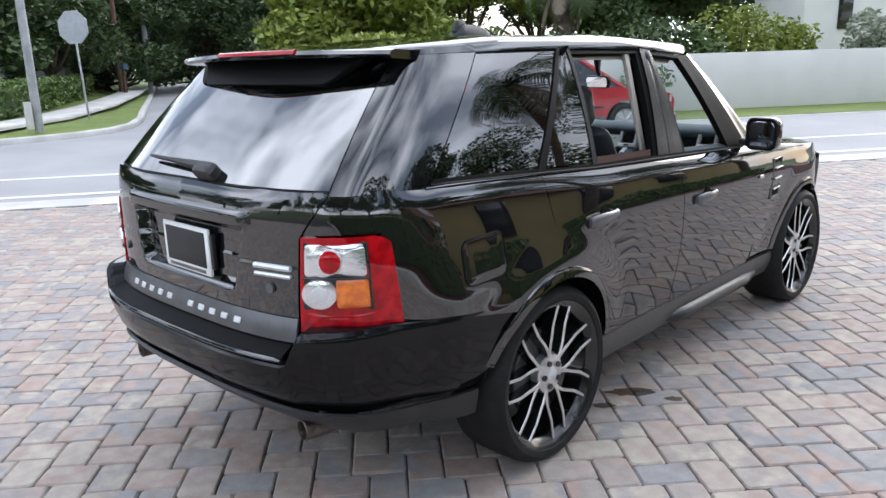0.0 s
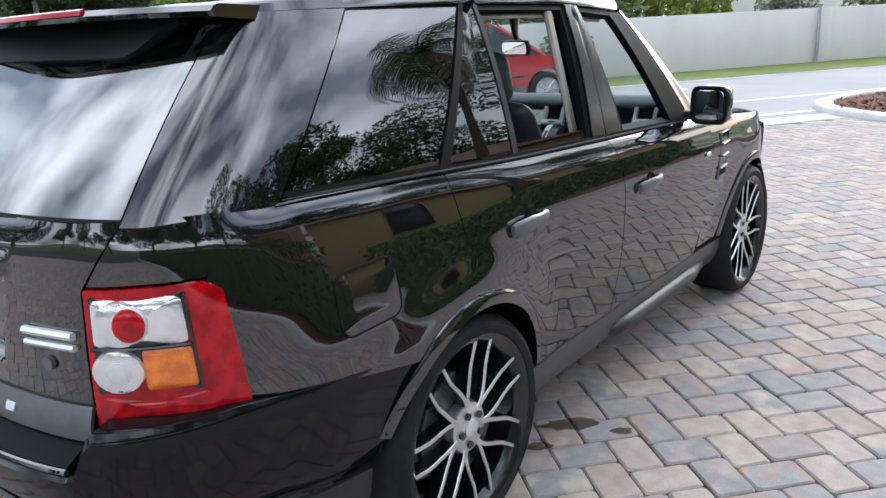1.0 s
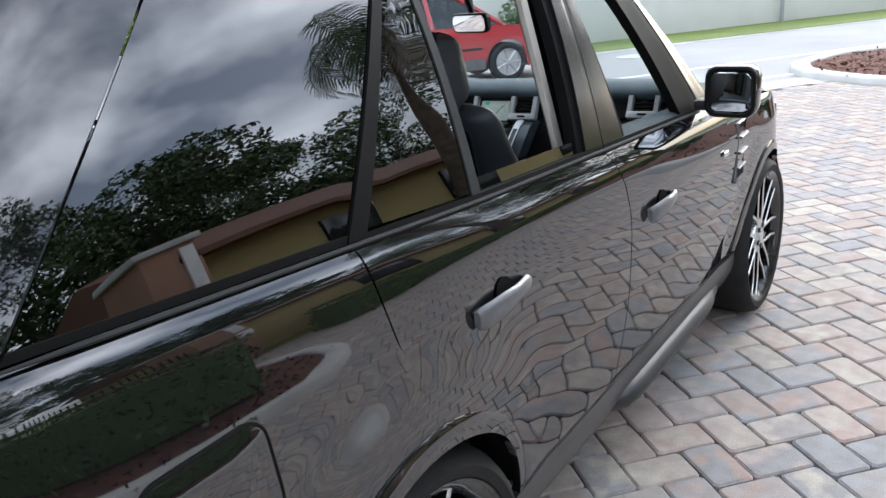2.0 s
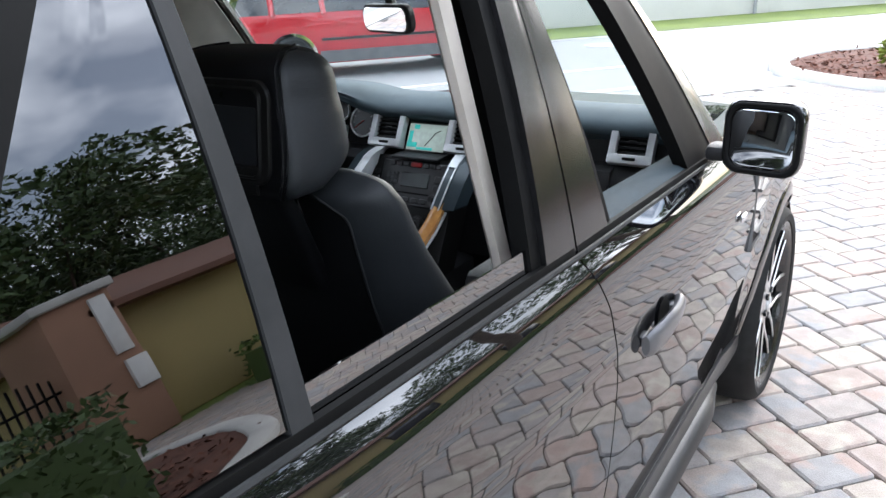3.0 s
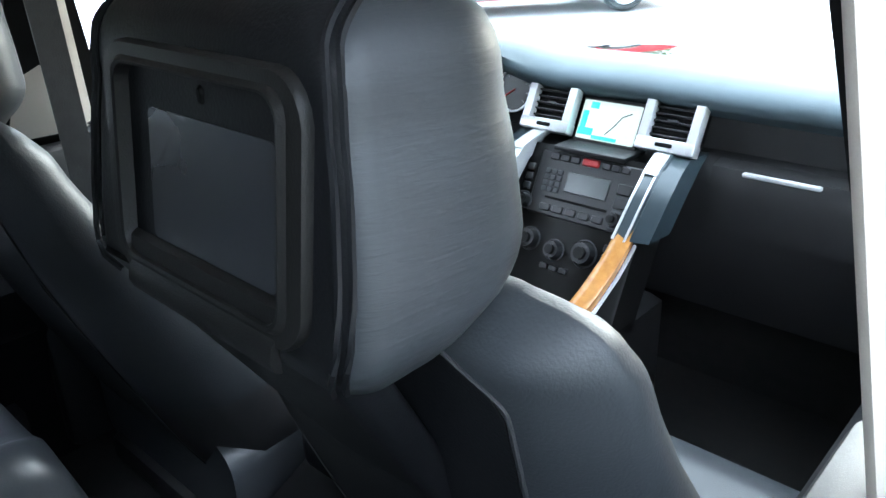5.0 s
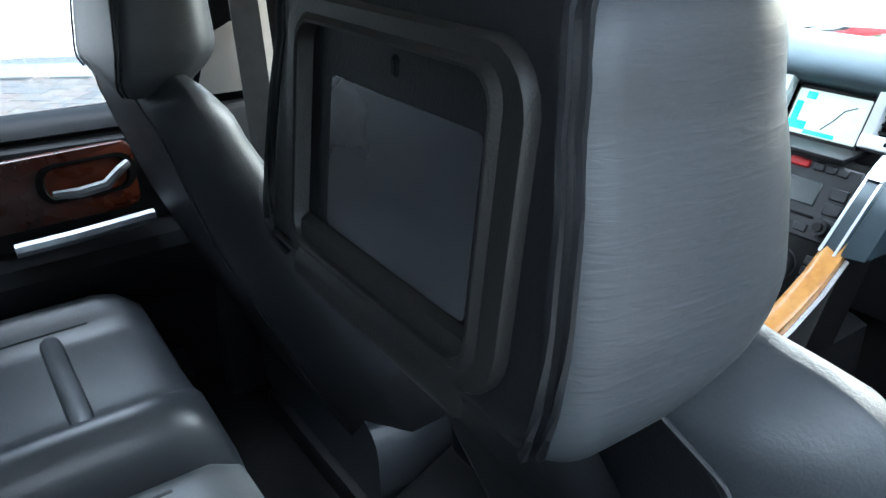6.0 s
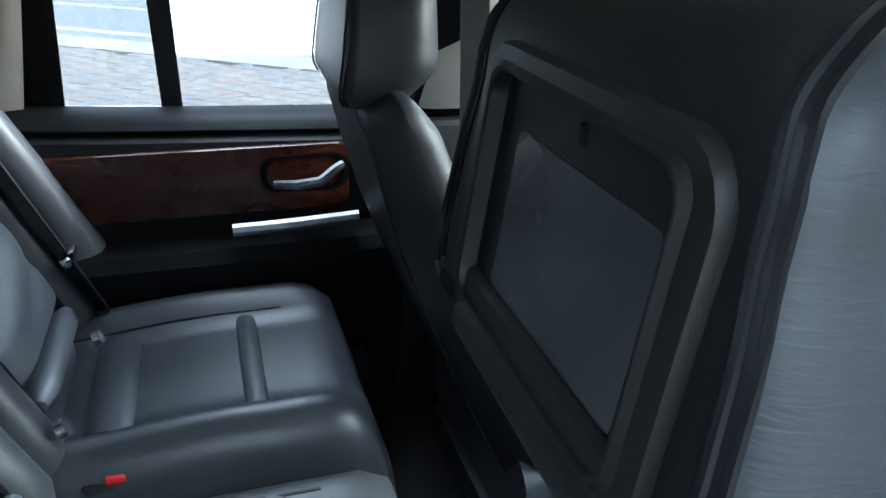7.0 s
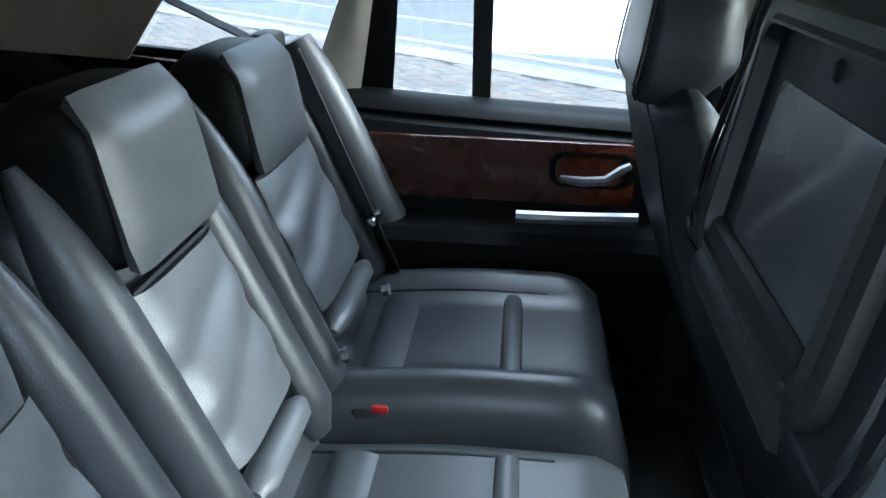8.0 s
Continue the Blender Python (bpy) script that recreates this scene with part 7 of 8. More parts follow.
def vent(x0, x1, zc, y, parent, lean=0.0):
    """An air vent: dark pocket, five blades and a bright U-shaped frame."""
    w = (x1 - x0) / 2
    xc = (x0 + x1) / 2
    m = Matrix.Translation((xc, y, zc)) @ pose(0, 0, 0, -27, 0, 0)
    bm = bmesh.new()
    box(bm, (-w * .98, -.004, -.038), (w * .98, .03, .040), .004, m=m)
    v = part("air_vent", bm, RUBBER, parent, "air vent with a bright U-shaped frame")
    for k in range(5):
        bm = bmesh.new()
        box(bm, (-w * .86, -.014, -.024 + .014 * k), (w * .86, .012, -.020 + .014 * k), .0015, 1, m=m)
        part("vent_blade", bm, BUTTON, parent)
    for s in (-1, 1):
        bm = bmesh.new()
        loft(bm, [[m @ Vector((s * (w - .004 + dx) + s * lean * 0, -.020 - dy, z)) for dx, dy in ((-.011, 0), (-.009, .006), (.009, .006), (.011, 0), (.009, -.02), (-.009, -.02))] for z in (-.048, -.01, .036, .043)])
        part("vent_frame", bm, SILVER, parent, "satin silver vent frame")
    bm = bmesh.new()
    box(bm, (-w - .007, -.027, -.056), (w + .007, .004, -.030), .004, m=m)
    part("vent_frame", bm, SILVER, parent)
    bm = bmesh.new()
    box(bm, (-.018, -.030, -.047), (.018, -.025, -.039), .002, 1, m=m)
    part("vent_wheel", bm, RUBBER, parent)
    bm = bmesh.new()
    box(bm, (-.012, -.022, .002), (.012, -.010, .010), .003, 1, m=m)
    part("vent_tab", bm, BUTTON, parent)


vent(-.199, -.087, 1.116, 1.862, dash)
vent(.087, .199, 1.116, 1.862, dash)
vent(.598, .708, 1.132, 1.868, dash)
vent(-.708, -.598, 1.132, 1.868, dash)
# navigation screen in its cowl
mS = Matrix.Translation((-.002, 1.862, 1.104)) @ pose(0, 0, 0, -27, 0, 0)
bm = bmesh.new()
box(bm, (-.075, -.006, -.055), (.075, .02, .048), .004, m=mS)
part("screen_cowl", bm, PLASTIC, dash)
bm = bmesh.new()
box(bm, (-.069, -.010, -.044), (.069, -.004, .040), .003, m=mS)
part("navigation_screen", bm, MAP_LIT, dash, "lit navigation map screen")
for x0, x1, z0, z1 in ((-.064, -.050, -.020, .016), (-.050, -.030, .022, .036), (-.066, -.030, -.036, -.020), (-.030, .030, -.042, -.034)):
    bm = bmesh.new()
    box(bm, (x0, -.0115, z0), (x1, -.009, z1), .003, 2, m=mS)
    part("map_patch", bm, MAP_SEA, dash)
bm = bmesh.new()
tube(bm, [mS @ Vector(p) for p in ((.0, -.011, -.030), (.018, -.011, -.008), (.030, -.011, .012), (.050, -.011, .022))], .0012, 4)
part("map_line", bm, BUTTON, dash)
bm = bmesh.new()
box(bm, (-.085, 1.775, 1.052), (.085, 1.86, 1.062), .003)
part("dash_shelf", bm, PLASTIC, dash)

# centre stack, sloping back
mC = Matrix.Translation((0, 1.795, 1.055)) @ pose(0, 0, 0, -27, 0, 0)
bm = bmesh.new()
loft(bm, [[mC @ Vector((a * .150, .0 + b, z)) for a, b in ((-1, .10), (-1, .004), (-.96, 0), (.96, 0), (1, .004), (1, .10))] for z in (-.335, -.20, 0.0)])
stack = part("control_panel", bm, BEZEL, dash, "grey-black control stack")
def stack_box(name, x0, x1, z0, z1, d, mat, bev=.002, label=""):
    bm = bmesh.new()
    box(bm, (x0, -d, z0), (x1, .004, z1), bev, 1, m=mC)
    return part(name, bm, mat, dash, label)
stack_box("radio_panel", -.118, .122, -.150, -.012, .003, BUTTON, .004)
stack_box("radio_display", -.040, .062, -.092, -.048, .006, HVAC_LCD, .002, "dull radio display")
stack_box("disc_slot", -.080, .070, -.113, -.108, .005, RUBBER, .001)
for k in range(3):
    stack_box("stack_button", -.092 + .025 * k, -.070 + .025 * k, -.030, -.016, .007, BUTTON)
    stack_box("stack_button", .034 + .022 * k, .053 + .022 * k, -.030, -.016, .007, BUTTON)
stack_box("hazard_button", -.014, .026, -.030, -.014, .008, RED_PLASTIC, .003, "red hazard button")
for r in range(4):
    for c in range(3):
        stack_box("key_button", -.094 + .015 * c, -.082 + .015 * c, -.060 - .013 * r, -.050 - .013 * r, .006, STITCH, .001)
    stack_box("side_button", -.142, -.124, -.062 - .021 * r, -.046 - .021 * r, .006, BUTTON)
for r in range(3):
    stack_box("side_button", .080, .112, -.072 - .028 * r, -.050 - .028 * r, .006, BUTTON)
for k in range(5):
    stack_box("stack_button", -.085 + .032 * k, -.060 + .032 * k, -.140, -.124, .007, BUTTON)
for x, z, r in ((-.128, -.128, .016), (.094, -.124, .016), (-.086, -.205, .022), (-.020, -.215, .020), (.050, -.205, .025), ):
    bm = bmesh.new()
    c = mC @ Vector((x, -.010, z))
    ax = mC.to_3x3() @ Vector((0, -1, 0))
    disc(bm, c, r, ax, .022, 24, r * .86)
    kn = part("control_knob", bm, BUTTON, dash, "round rotary control")
    bm = bmesh.new()
    disc(bm, c + ax * .012, r * .55, ax, .012, 20, r * .5)
    part("knob_cap", bm, BEZEL, dash)
    bm = bmesh.new()
    ring = [c - ax * .006 + mC.to_3x3() @ Vector((math.cos(2 * math.pi * k / 24) * r * 1.12, 0, math.sin(2 * math.pi * k / 24) * r * 1.12)) for k in range(25)]
    tube(bm, ring, .0018, 5)
    part("knob_ring", bm, STITCH, dash)
for k in range(3):
    stack_box("climate_button", .088, .112, -.190 - .02 * k, -.174 - .02 * k, .006, BUTTON)
    stack_box("climate_button", -.045 + .024 * k, -.025 + .024 * k, -.258, -.246, .006, BUTTON)
# bright stack edges running into wooden console rails
EDGE = ((.150, 1.825, 1.075), (.158, 1.775, 1.060), (.162, 1.72, 1.02), (.162, 1.655, .955))
for s in (1, -1):
    bm = bmesh.new()
    loft(bm, [[Vector((s * (x + dx), y - dy, z)) for dx, dy in ((-.018, .0), (-.015, .016), (.012, .018), (.018, .004), (.018, -.06), (-.018, -.05))] for x, y, z in EDGE])
    part("stack_edge", bm, SILVER if s < 0 else STACK_TEAL, dash, "satin edge of the control stack")
    for dx0, dx1, lift, lead in ((-.0175, -.0125, .0185, 0), (.0085, .0125, .0205, 0)):
        bm = bmesh.new()
        loft(bm, [[Vector((s * (x + dx), y - dy, z)) for dx, dy in ((dx0, lift - .006), (dx0, lift), (dx1, lift), (dx1, lift - .006))] for x, y, z in EDGE])
        part("edge_strip", bm, SILVER, dash, "pale metal strip along the stack edge")
    bm = bmesh.new()
    loft(bm, [[Vector((s * (x + dx), y - dy, z)) for dx, dy in ((-.017, .012), (-.017, .021), (.013, .023), (.013, .012))] for x, y, z in ((.150, 1.825, 1.0755), (.155, 1.795, 1.067), (.159, 1.765, 1.054))])
    part("edge_cap", bm, SILVER, dash, "bright cap at the top of the stack edge")
    bm = bmesh.new()
    loft(bm, [[Vector((s * (x + dx), y - dy, z)) for dx, dy in ((.010, .008), (.015, .018), (.050, .008), (.056, -.06), (.01, -.06))] for x, y, z in ((.152, 1.825, 1.07), (.160, 1.775, 1.055), (.164, 1.72, 1.015), (.164, 1.66, .955))])
    part("stack_cheek", bm, STACK_TEAL, dash)
    bm = bmesh.new()
    pts = [(s * .163, 1.655, .958), (s * .163, 1.600, .915), (s * .163, 1.53, .878), (s * .160, 1.43, .835), (s * .155, 1.30, .790), (s * .150, 1.15, .755)]
    loft(bm, [[Vector((p[0] + dx, p[1] + dz * .45, p[2] + dz)) for dx, dz in ((-.018, -.012), (-.018, .010), (-.010, .018), (.010, .018), (.020, .008), (.020, -.014))] for p in pts])
    part("console_wood_rail", bm, OAK_WOOD, dash, "golden wooden console rail")
    bm = bmesh.new()
    tube(bm, [(p[0] + s * .023, p[1], p[2] - .014) for p in pts], .004, 6)
    part("rail_bright_edge", bm, SILVER, dash)
bm = bmesh.new()
loft(bm, [[(x, y, z) for x, z in ((-.15, .46), (-.15, zt), (-.12, zt + .01), (.12, zt + .01), (.15, zt), (.15, .46))] for y, zt in ((.98, .56), (1.20, .66), (1.45, .73), (1.60, .735), (1.86, .735))])
con = part("centre_console", bm, PLASTIC, car, "black centre console")
bm = bmesh.new()
box(bm, (-.12, 1.08, .64), (.12, 1.38, .735), .02, 3)
part("console_arm_rest", bm, LEATHER_DARK, con, "black leather console lid")
bm = bmesh.new()
tube(bm, [(-.03, 1.48, .80), (-.035, 1.50, .86), (-.04, 1.515, .91)], [.02, .016, .014], 10)
part("gear_lever", bm, LEATHER_DARK, con, "dark gear lever with a bright cap")
bm = bmesh.new()
loft(bm, [[(-.042 + a * k, 1.518 + b * k, z) for a, b in rrect(.026, .036, .022, 5)] for k, z in ((.7, .90), (1, .915), (1, .935), (.8, .950), (.3, .955))])
part("gear_knob", bm, SILVER, con, "bright gear knob")

# instrument binnacle and steering wheel
mG = Matrix.Translation((-.41, 1.945, 1.112)) @ pose(0, 0, 0, -15, 0, 0)
bm = bmesh.new()
box(bm, (-.182, 0, -.085), (.182, .03, .085), .015, m=mG)
gp = part("instrument_panel", bm, RUBBER, dash, "black instrument panel")
for x, z, r in ((-.094, .006, .050), (.094, .006, .050), (.0, .038, .033)):
    bm = bmesh.new()
    ring = [mG @ Vector((x + math.cos(2 * math.pi * k / 32) * r, -.008, z + math.sin(2 * math.pi * k / 32) * r)) for k in range(33)]
    tube(bm, ring, .0035, 6)
    part("dial_ring", bm, SILVER, dash, "bright dial ring")
    bm = bmesh.new()
    disc(bm, mG @ Vector((x, -.003, z)), r * .95, mG.to_3x3() @ Vector((0, -1, 0)), .006, 28)
    part("dial_face", bm, BUTTON, dash)
    for k in range(9):
        a = radians(220 - 32 * k)
        bm = bmesh.new()
        tube(bm, [mG @ Vector((x + math.cos(a) * r * f, -.0075, z + math.sin(a) * r * f)) for f in (.72, .88)], .0012, 4)
        part("dial_mark", bm, LEGEND, dash)
    bm = bmesh.new()
    tube(bm, [mG @ Vector((x + math.cos(radians(215)) * r * f, -.009, z + math.sin(radians(215)) * r * f)) for f in (-.1, .8)], .0016, 4)
    part("dial_needle", bm, RED_PLASTIC, dash)
bm = bmesh.new()
box(bm, (-.030, -.008, -.044), (.030, 0, -.012), .002, 1, m=mG)
part("gauge_display", bm, GAUGE_LCD, dash)
mW = Matrix.Translation((-.41, 1.565, 1.075)) @ pose(0, 0, 0, -28, 0, 0)
bm = bmesh.new()
tube(bm, [mW @ Vector((math.cos(2 * math.pi * k / 40) * .188, 0, math.sin(2 * math.pi * k / 40) * .188)) for k in range(41)], .0155, 10)
wh = part("steering_wheel", bm, LEATHER_DARK, car, "black leather steering wheel")
bm = bmesh.new()
loft(bm, [[mW @ Vector((a * k, y, b * k - .01)) for a, b in rrect(.085, .068, .04, 5)] for k, y in ((1, .02), (1, -.012), (.85, -.026), (.3, -.03))])
part("airbag_cover", bm, LEATHER_DARK, wh)
for a in (8, 172, 245, 295):
    bm = bmesh.new()
    tube(bm, [mW @ Vector((math.cos(radians(a)) * r, .004, math.sin(radians(a)) * r - .008)) for r in (.07, .13, .185)], [.022, .016, .014], 8, .5)
    part("wheel_spoke", bm, SILVER if a < 200 else LEATHER_DARK, wh)
bm = bmesh.new()
tube(bm, [(-.41, 1.58, 1.06), (-.41, 1.85, .98)], .045, 10)
part("steering_column", bm, PLASTIC, car)
for s in (1, -1):
    bm = bmesh.new()
    tube(bm, [(-.41 + s * .05, 1.66, 1.07), (-.41 + s * .17, 1.65, 1.09)], [.010, .014], 8)
    part("column_stalk", bm, PLASTIC, car)
bm = bmesh.new()
tube(bm, [(-.285, 1.78, 1.025), (-.285, 1.73, 1.02)], .012, 8)
key = part("ignition_key", bm, CHROME, car, "ignition key with a yellow tag")
bm = bmesh.new()
tube(bm, [(-.285 + .012 * math.cos(a / 2), 1.727, 1.000 + .018 * math.sin(a / 2)) for a in range(14)], .0015, 5)
part("key_ring", bm, CHROME, key)
bm = bmesh.new()
box(bm, (-.299, 1.722, .936), (-.271, 1.727, .988), .004)
part("key_tag", bm, YELLOW_TAG, key, "yellow plastic key tag")
# tweeter grille on the dash top
bm = bmesh.new()
box(bm, (.625, 1.93, 1.185), (.70, 1.985, 1.205), .006)
part("tweeter_grille", bm, RUBBER, dash)
for k in range(4):
    bm = bmesh.new()
    box(bm, (.632, 1.938 + .011 * k, 1.2045), (.693, 1.942 + .011 * k, 1.2075), .001, 1)
    part("grille_bar", bm, SOFT_DASH, dash)
# rear-view mirror
mM = Matrix.Translation((.11, 1.545, 1.482)) @ pose(0, 0, 0, 6, 0, -20)
bm = bmesh.new()
loft(bm, [[mM @ Vector((a * k, y, b * k)) for a, b in rrect(.105, .036, .028, 6)] for k, y in ((.96, -.012), (1, -.006), (.97, .010), (.6, .028), (.2, .032))])
im = part("rear_view_mirror", bm, PLASTIC, car, "black rear-view mirror")
bm = bmesh.new()
loft(bm, [[mM @ Vector((a * k, y, b * k)) for a, b in rrect(.097, .029, .022, 6)] for k, y in ((1, -.0125), (.98, -.0145))])
part("mirror_glass", bm, MIRROR, im)
bm = bmesh.new()
tube(bm, [mM @ Vector((0, .02, .0)), (.07, 1.60, 1.55), (.03, 1.66, 1.64)], [.012, .016, .03], 8)
part("mirror_stalk", bm, PLASTIC, im)

# ---- red people carrier on the far lane ----
def red_car(at, yaw):
    t = root("red_crossover", "bright red family car with grey lower trim on the road", "car")
    t.matrix_basis = Matrix.Translation(at) @ pose(0, 0, 0, 0, 0, yaw)
    L0, L1, W = -2.45, 2.55, .95
    def half(z, x):
        k = float(np.interp(z, [.25, .5, .8, 1.0, 1.62], [.90, .97, 1.0, .98, .74]))
        e = 1 - .20 * smooth(1.8, 2.55, x) - .10 * (1 - smooth(-2.45, -2.0, x))
        return W * k * e
    TOPX = [-2.45, -2.2, -1.2, 0, 1.0, 1.35, 2.2, 2.5, 2.55]
    TOPZ = [.98, 1.02, 1.03, 1.02, 1.0, 1.0, .92, .82, .72]
    bm = bmesh.new()
    loops = []
    for x in span(L0, L1, 60):
        top = float(np.interp(x, TOPX, TOPZ))
        low = .24
        for c in (-1.48, 1.47):
            if abs(x - c) < .40:
                low = max(low, .34 + math.sqrt(.40 ** 2 - (x - c) ** 2))
        low = min(low, top - .1)
        zs = span(low, top, 8)
        loops.append([(x, half(z, x), z) for z in zs] + [(x, -half(z, x), z) for z in zs[::-1]])
    loft(bm, loops)
    body = part("body", bm, RED_PAINT, t, "bright red bodywork")
    bm = bmesh.new()
    GX = [(-2.35, 1.0), (-2.15, 1.40), (-1.85, 1.60), (-.6, 1.68), (.25, 1.64), (.65, 1.50), (1.40, .99)]
    loops = []
    for x, z in GX:
        zz = span(.98, z, 6) if z > .99 else span(.97, z, 6)
        loops.append([(x, half(q, x) * .985, q) for q in zz] + [(x, -half(q, x) * .985, q) for q in zz[::-1]])
    loft(bm, loops)
    part("cabin_glass", bm, DARK_PANE, t, "dark tinted cabin glass")
    bm = bmesh.new()
    sheet(bm, lambda u, v: Vector((crom([(-2.2, 0), (-1.85, 0), (-.6, 0), (.25, 0), (.55, 0)], v * 4)[0], u * .70, float(np.interp(crom([(-2.2, 0), (-1.85, 0), (-.6, 0), (.25, 0), (.55, 0)], v * 4)[0], [-2.2, -1.85, -.6, .25, .55], [1.40, 1.615, 1.70, 1.66, 1.565])) - .03 * u * u)), span(-1, 1, 10), span(0, 1, 14), .03)
    bmesh.ops.recalc_face_normals(bm, faces=bm.faces)
    part("roof", bm, RED_PAINT, t)
    for s in (1, -1):
        for x0, x1, z0, z1 in ((1.40, .55, 1.0, 1.57), (.12, .05, 1.0, 1.63), (-.95, -1.0, 1.0, 1.66), (-1.75, -1.75, 1.0, 1.62)):
            bm = bmesh.new()
            tube(bm, [(lerp(x0, x1, k), s * half(lerp(z0, z1, k), 0) * .995, lerp(z0, z1, k)) for k in (0, .33, .66, 1)], .045, 6)
            part("window_pillar", bm, RED_PAINT, t)
        bm = bmesh.new()
        sheet(bm, lambda u, v: Vector((lerp(-1.05, 1.05, u), s * (half(.4, 0) + .012), lerp(.26, .44, v))), span(0, 1, 8), span(0, 1, 2), .03, flip=s > 0)
        bmesh.ops.recalc_face_normals(bm, faces=bm.faces)
        part("lower_cladding", bm, HANDLE_GREY, t, "grey lower cladding")
        bm = bmesh.new()
        box(bm, (-1.02, s * .945 - .008, .60), (1.0, s * .945 + .008, .64), .006)
        part("rub_strip", bm, LOWER, t)
        bm = bmesh.new()
        box(bm, (.80, min(s * .93, s * 1.08), 1.0), (.95, max(s * .93, s * 1.08), 1.14), .04, 3)
        part("door_mirror", bm, RED_PAINT, t)
        bm = bmesh.new()
        loft(bm, [[(2.30 + a * .18, s * (.66 + a * .06 + o), .74 + b) for a, b in rrect(1.0, .075, .05, 4)] for o in (.0, .06)])
        part("headlamp", bm, CLEAR_LENS, t, "clear headlamp")
        bm = bmesh.new()
        box(bm, (-2.47, min(s * .60, s * .86), .78), (-2.30, max(s * .60, s * .86), .98), .03, 3)
        part("tail_lamp", bm, RED_LENS, t)
        for hx in (.35, -.70):
            bm = bmesh.new()
            box(bm, (hx - .09, s * .955 - .015, .86), (hx + .09, s * .955 + .015, .89), .012)
            part("door_handle", bm, RED_PAINT, t)
    bm = bmesh.new()
    box(bm, (2.46, -.42, .62), (2.57, .42, .80), .04, 3)
    part("grille", bm, CHROME, t, "chrome slatted grille")
    bm = bmesh.new()
    box(bm, (2.30, -.85, .24), (2.60, .85, .46), .08, 3)
    part("front_bumper", bm, HANDLE_GREY, t)
    bm = bmesh.new()
    box(bm, (-2.58, -.86, .28), (-2.30, .86, .55), .08, 3)
    part("rear_bumper", bm, HANDLE_GREY, t, "grey rear bumper")
    bm = bmesh.new()
    revolve(bm, [(.235, .10), (.30, .11), (.335, .08), (.345, 0), (.335, -.08), (.29, -.10), (.235, -.09)], 40)
    first = part("wheel", bm, TYRE, t, "black tyre on a silver alloy wheel")
    bm = bmesh.new()
    revolve(bm, [(.240, .10), (.225, .09), (.21, .05), (.06, .06), (.05, .085), (.005, .085)], 36)
    part("rim", bm, ALLOY, first)
    for k in range(7):
        bm = bmesh.new()
        a = 2 * math.pi * k / 7
        tube(bm, [(.088 - .01 * f, math.cos(a) * lerp(.03, .232, f), math.sin(a) * lerp(.03, .232, f)) for f in (0, .5, 1)], [.035, .030, .042], 6, .5)
        part("rim_spoke", bm, ALLOY, first)
    first.matrix_basis = pose(1.47, -.86, .345, 0, 0, -90)
    for x, s in ((-1.48, -1), (1.47, 1), (-1.48, 1)):
        copy_thing(first, pose(x, s * .86, .345, 20, 0, 90 * s))
    return t


RED_AT, RED_TURN = (4.5, 12.1), -3
red_car(rp(*RED_AT, -.012), math.degrees(math.atan2(RD.y, RD.x)) + RED_TURN)

# ---- herringbone pavers: near ones singly, the rest as one field ----
UNIT = .0765
E1 = Vector((math.cos(radians(48)), math.sin(radians(48))))
E2 = Vector((math.cos(radians(-42)), math.sin(radians(-42))))
ORIGIN = E1 * 1.52 + E2 * .16


def paver_mesh(name, lx, ly, seed):
    rng = random.Random(seed)
    g, r, d = .0028, .014, .055
    bm = bmesh.new()
    hx, hy = lx / 2 - g, ly / 2 - g
    def ring(ix, z):
        out = []
        for sx, sy in ((1, 1), (-1, 1), (-1, -1), (1, -1)):
            for a, b in (((ix + r * .9), ix), (ix, (ix + r * .9))) if sx * sy > 0 else ((ix, (ix + r * .9)), ((ix + r * .9), ix)):
                out.append((sx * (hx - b), sy * (hy - a), z))
        return out
    loops = [ring(0, -d), ring(0, -.007), ring(.007, 0)]
    rows = [[bm.verts.new((p[0] + rng.uniform(-.0015, .0015), p[1] + rng.uniform(-.0015, .0015), p[2])) for p in lp] for lp in loops]
    n = len(rows[0])
    for a, b in zip(rows, rows[1:]):
        for i in range(n):
            bm.faces.new((a[i], a[(i + 1) % n], b[(i + 1) % n], b[i]))
    bm.faces.new(rows[-1])
    bmesh.ops.recalc_face_normals(bm, faces=bm.faces)
    me = bpy.data.meshes.new(name)
    bm.to_mesh(me)
    bm.free()
    me.materials.append(PAVER)
    return me


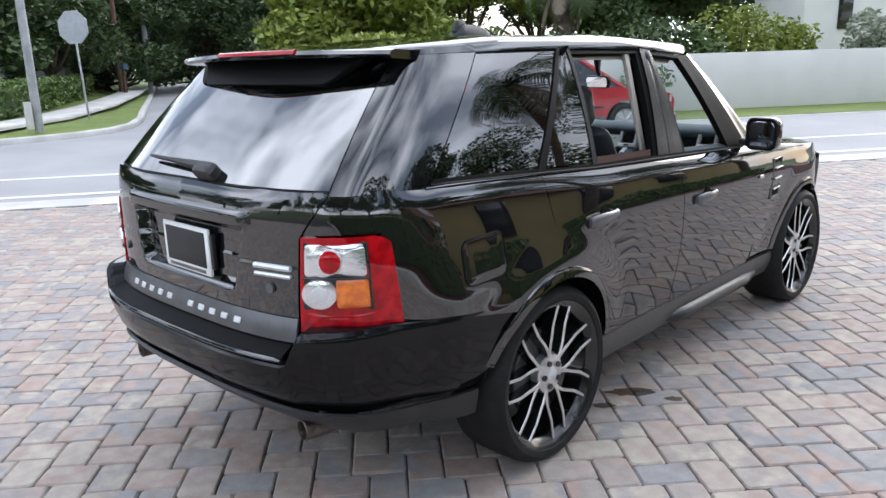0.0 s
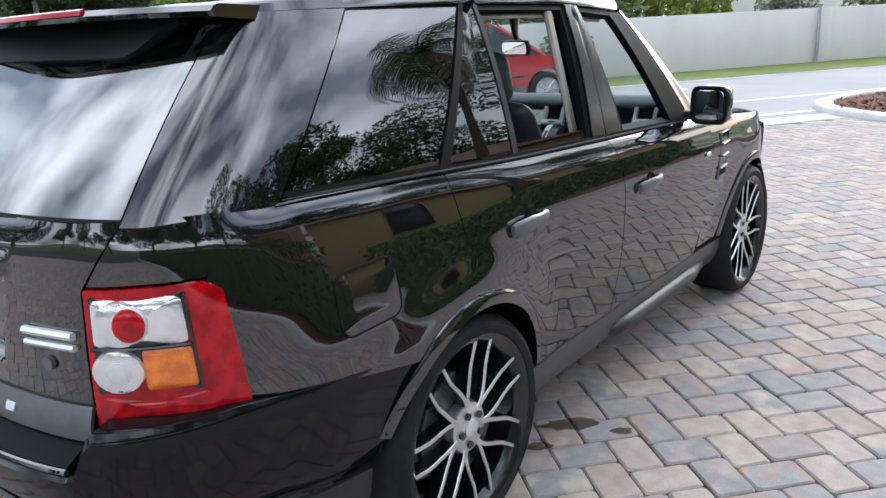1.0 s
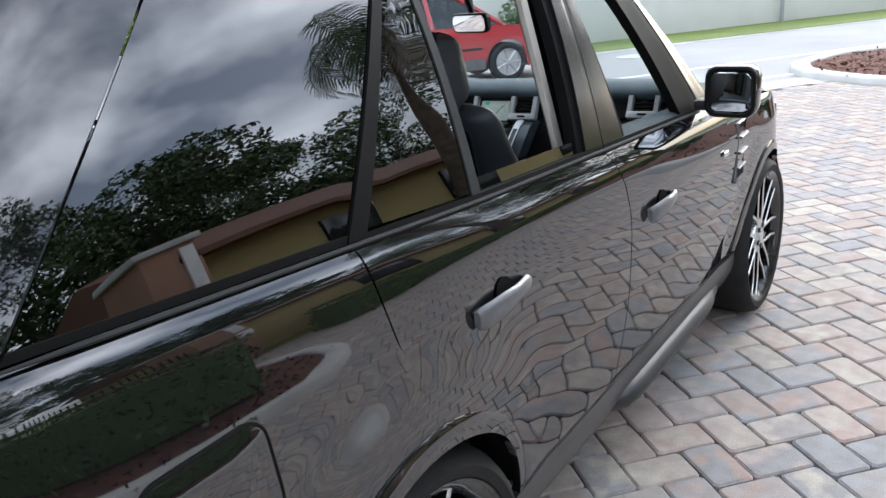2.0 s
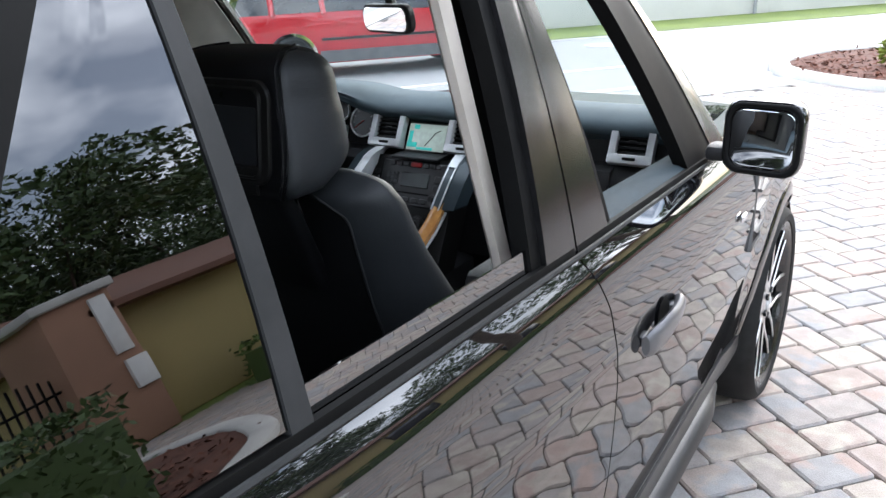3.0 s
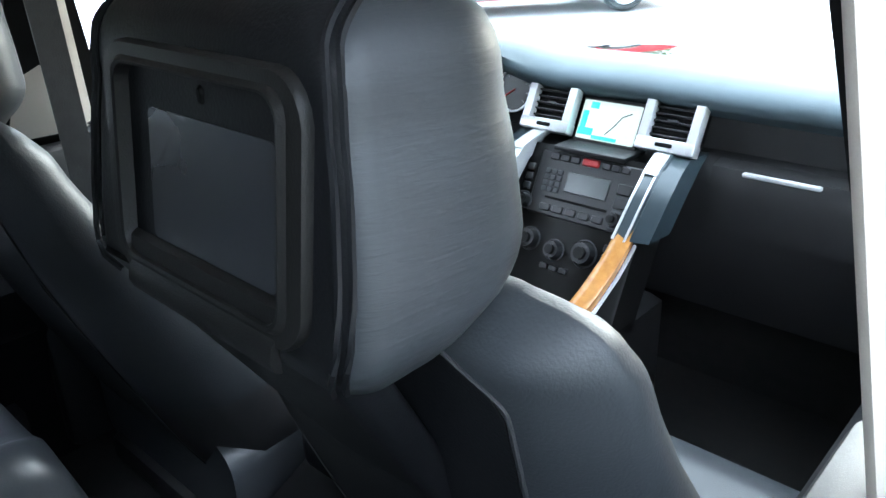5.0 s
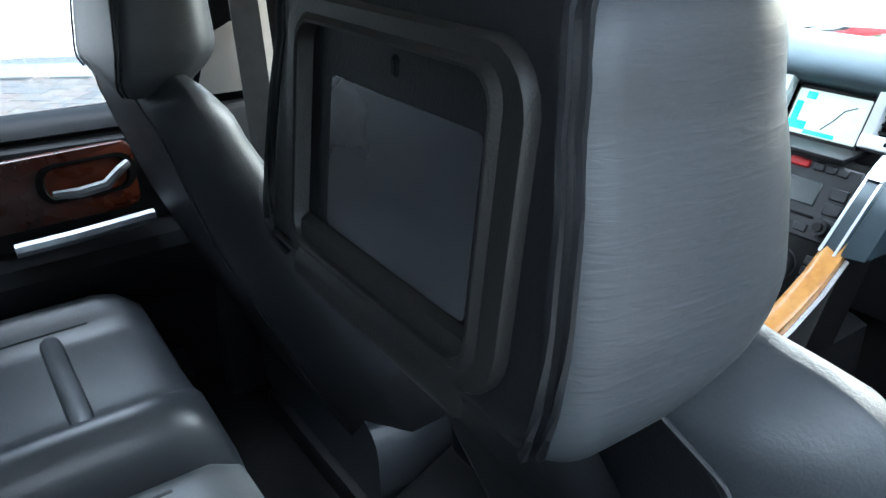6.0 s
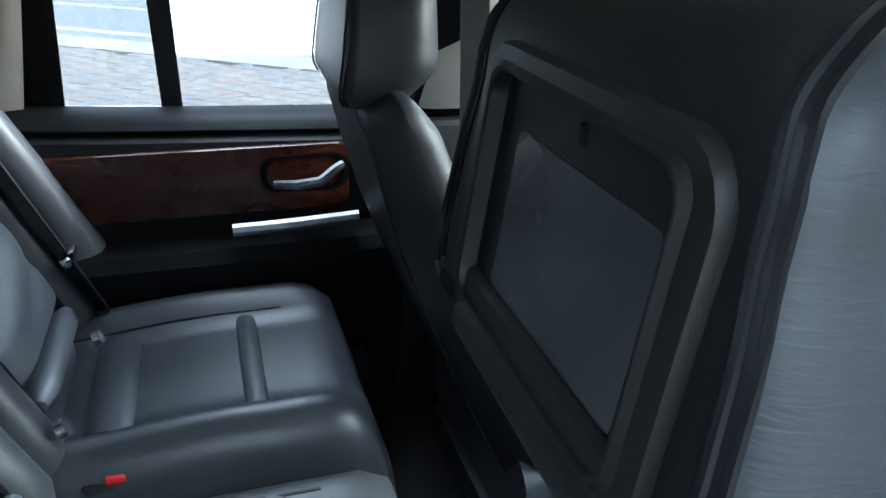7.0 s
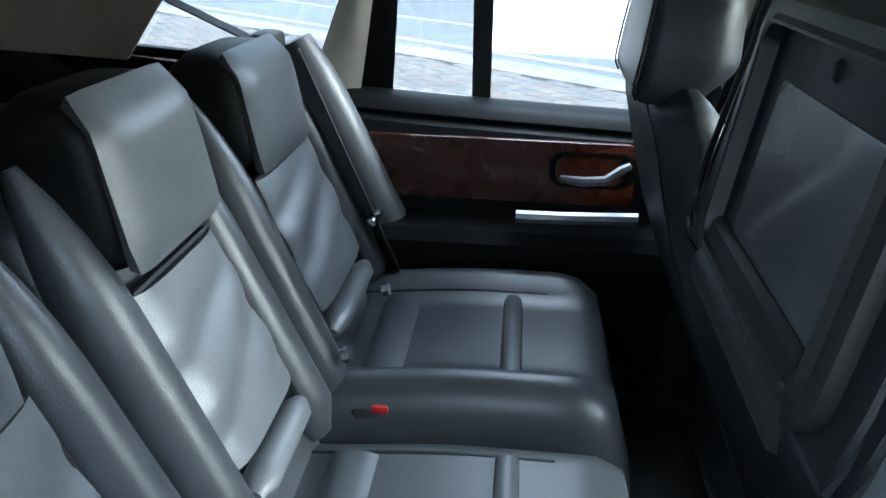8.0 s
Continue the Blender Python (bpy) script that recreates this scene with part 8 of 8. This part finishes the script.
def paver_field():
    rng = random.Random(77)
    meshes = [paver_mesh("paver", 3 * UNIT, 2 * UNIT, k) for k in range(4)]
    bed = bmesh.new()
    edge = [rp(-26, 6.6), rp(26, 6.6), (9.0, 20, 0), (9.0, -14, 0), (-14, -14, 0)]
    vs = [bed.verts.new((p[0], p[1], -.022)) for p in edge]
    bed.faces.new(vs)
    bmesh.ops.recalc_face_normals(bed, faces=bed.faces)
    drive = tagged(finish("driveway", bed, SAND), "herringbone driveway of tumbled pink and grey pavers", kind="structure")
    base = [[tuple(v.co) for v in me.vertices] for me in meshes]
    faces = [[tuple(p.vertices) for p in me.polygons] for me in meshes]
    verts, polys, single = [], [], 0
    for i in range(-90, 140):
        for j in range(-70, 110):
            for kind in (0, 1):
                cx, cy = (2 * i + 5 * j, -2 * i + j)
                mx, my = (cx + 1.5, cy + 1.0) if kind == 0 else (cx + 4.0, cy + 1.5)
                q = ORIGIN + E1 * mx * UNIT + E2 * my * UNIT
                x, y = q.x, q.y
                n = RN.x * x + RN.y * y
                if n > 6.52 or x > 8.9 or y < -9 or y > 14 or x < -12:
                    continue
                if inside_island(x, y):
                    continue
                ang = (48 if kind == 0 else -42) + rng.uniform(-.5, .5)
                z = rng.uniform(-.0035, .0015)
                k = rng.randrange(4)
                near = (.95 < x < 2.05 and -.2 < y < 3.2) or (-1.3 < x < .9 and -2.1 < y < -1.28)
                m = pose(x, y, z, rng.uniform(-.35, .35), rng.uniform(-.35, .35), ang + (180 if rng.random() < .5 else 0))
                if near and single < 300:
                    single += 1
                    ob = new("paver", meshes[k])
                    ob.matrix_basis = m
                    ob.parent = drive
                else:
                    o = len(verts)
                    verts.extend((m @ Vector(p))[:] for p in base[k])
                    polys.extend(tuple(o + w for w in f) for f in faces[k])
    me = bpy.data.meshes.new("paver_field")
    me.from_pydata(verts, [], polys)
    me.materials.append(PAVER_FAR)
    ob = new("paver_field", me)
    ob.parent = drive
    tagged(ob, kind="stuff")


def inside_island(x, y):
    c = False
    for (x0, y0), (x1, y1) in zip(isl, isl[1:] + isl[:1]):
        if (y0 > y) != (y1 > y) and x < (x1 - x0) * (y - y0) / (y1 - y0) + x0:
            c = not c
    return c


paver_field()


# damp patches on the pavers beside the rear wheel
def damp_patches():
    m = bpy.data.materials.new("damp_film")
    m.use_nodes = True
    nt = m.node_tree
    nt.nodes.clear()
    out = nt.nodes.new("ShaderNodeOutputMaterial")
    tr = nt.nodes.new("ShaderNodeBsdfTransparent")
    tr.inputs["Color"].default_value = (.72, .70, .68, 1)
    nt.links.new(tr.outputs["BSDF"], out.inputs["Surface"])
    rng = random.Random(41)
    for x, y, rx, ry in ((.82, .78, .13, .05), (1.02, .84, .05, .025), (.80, .56, .06, .03)):
        bm = bmesh.new()
        rim = [(math.cos(a) * rx * rng.uniform(.7, 1.2), math.sin(a) * ry * rng.uniform(.7, 1.2)) for a in span(0, 2 * math.pi * 23 / 24, 23)]
        loft(bm, [[(u * k, v * k, z) for u, v in rim] for k, z in ((1, 0), (.94, .0012), (.3, .0012))])
        ob = tagged(finish("damp_patch", bm, m), "dark damp stain drying on the pavers", "stain", "damp patches")
        ob.matrix_basis = pose(x, y, .0022, 0, 0, 40)


damp_patches()
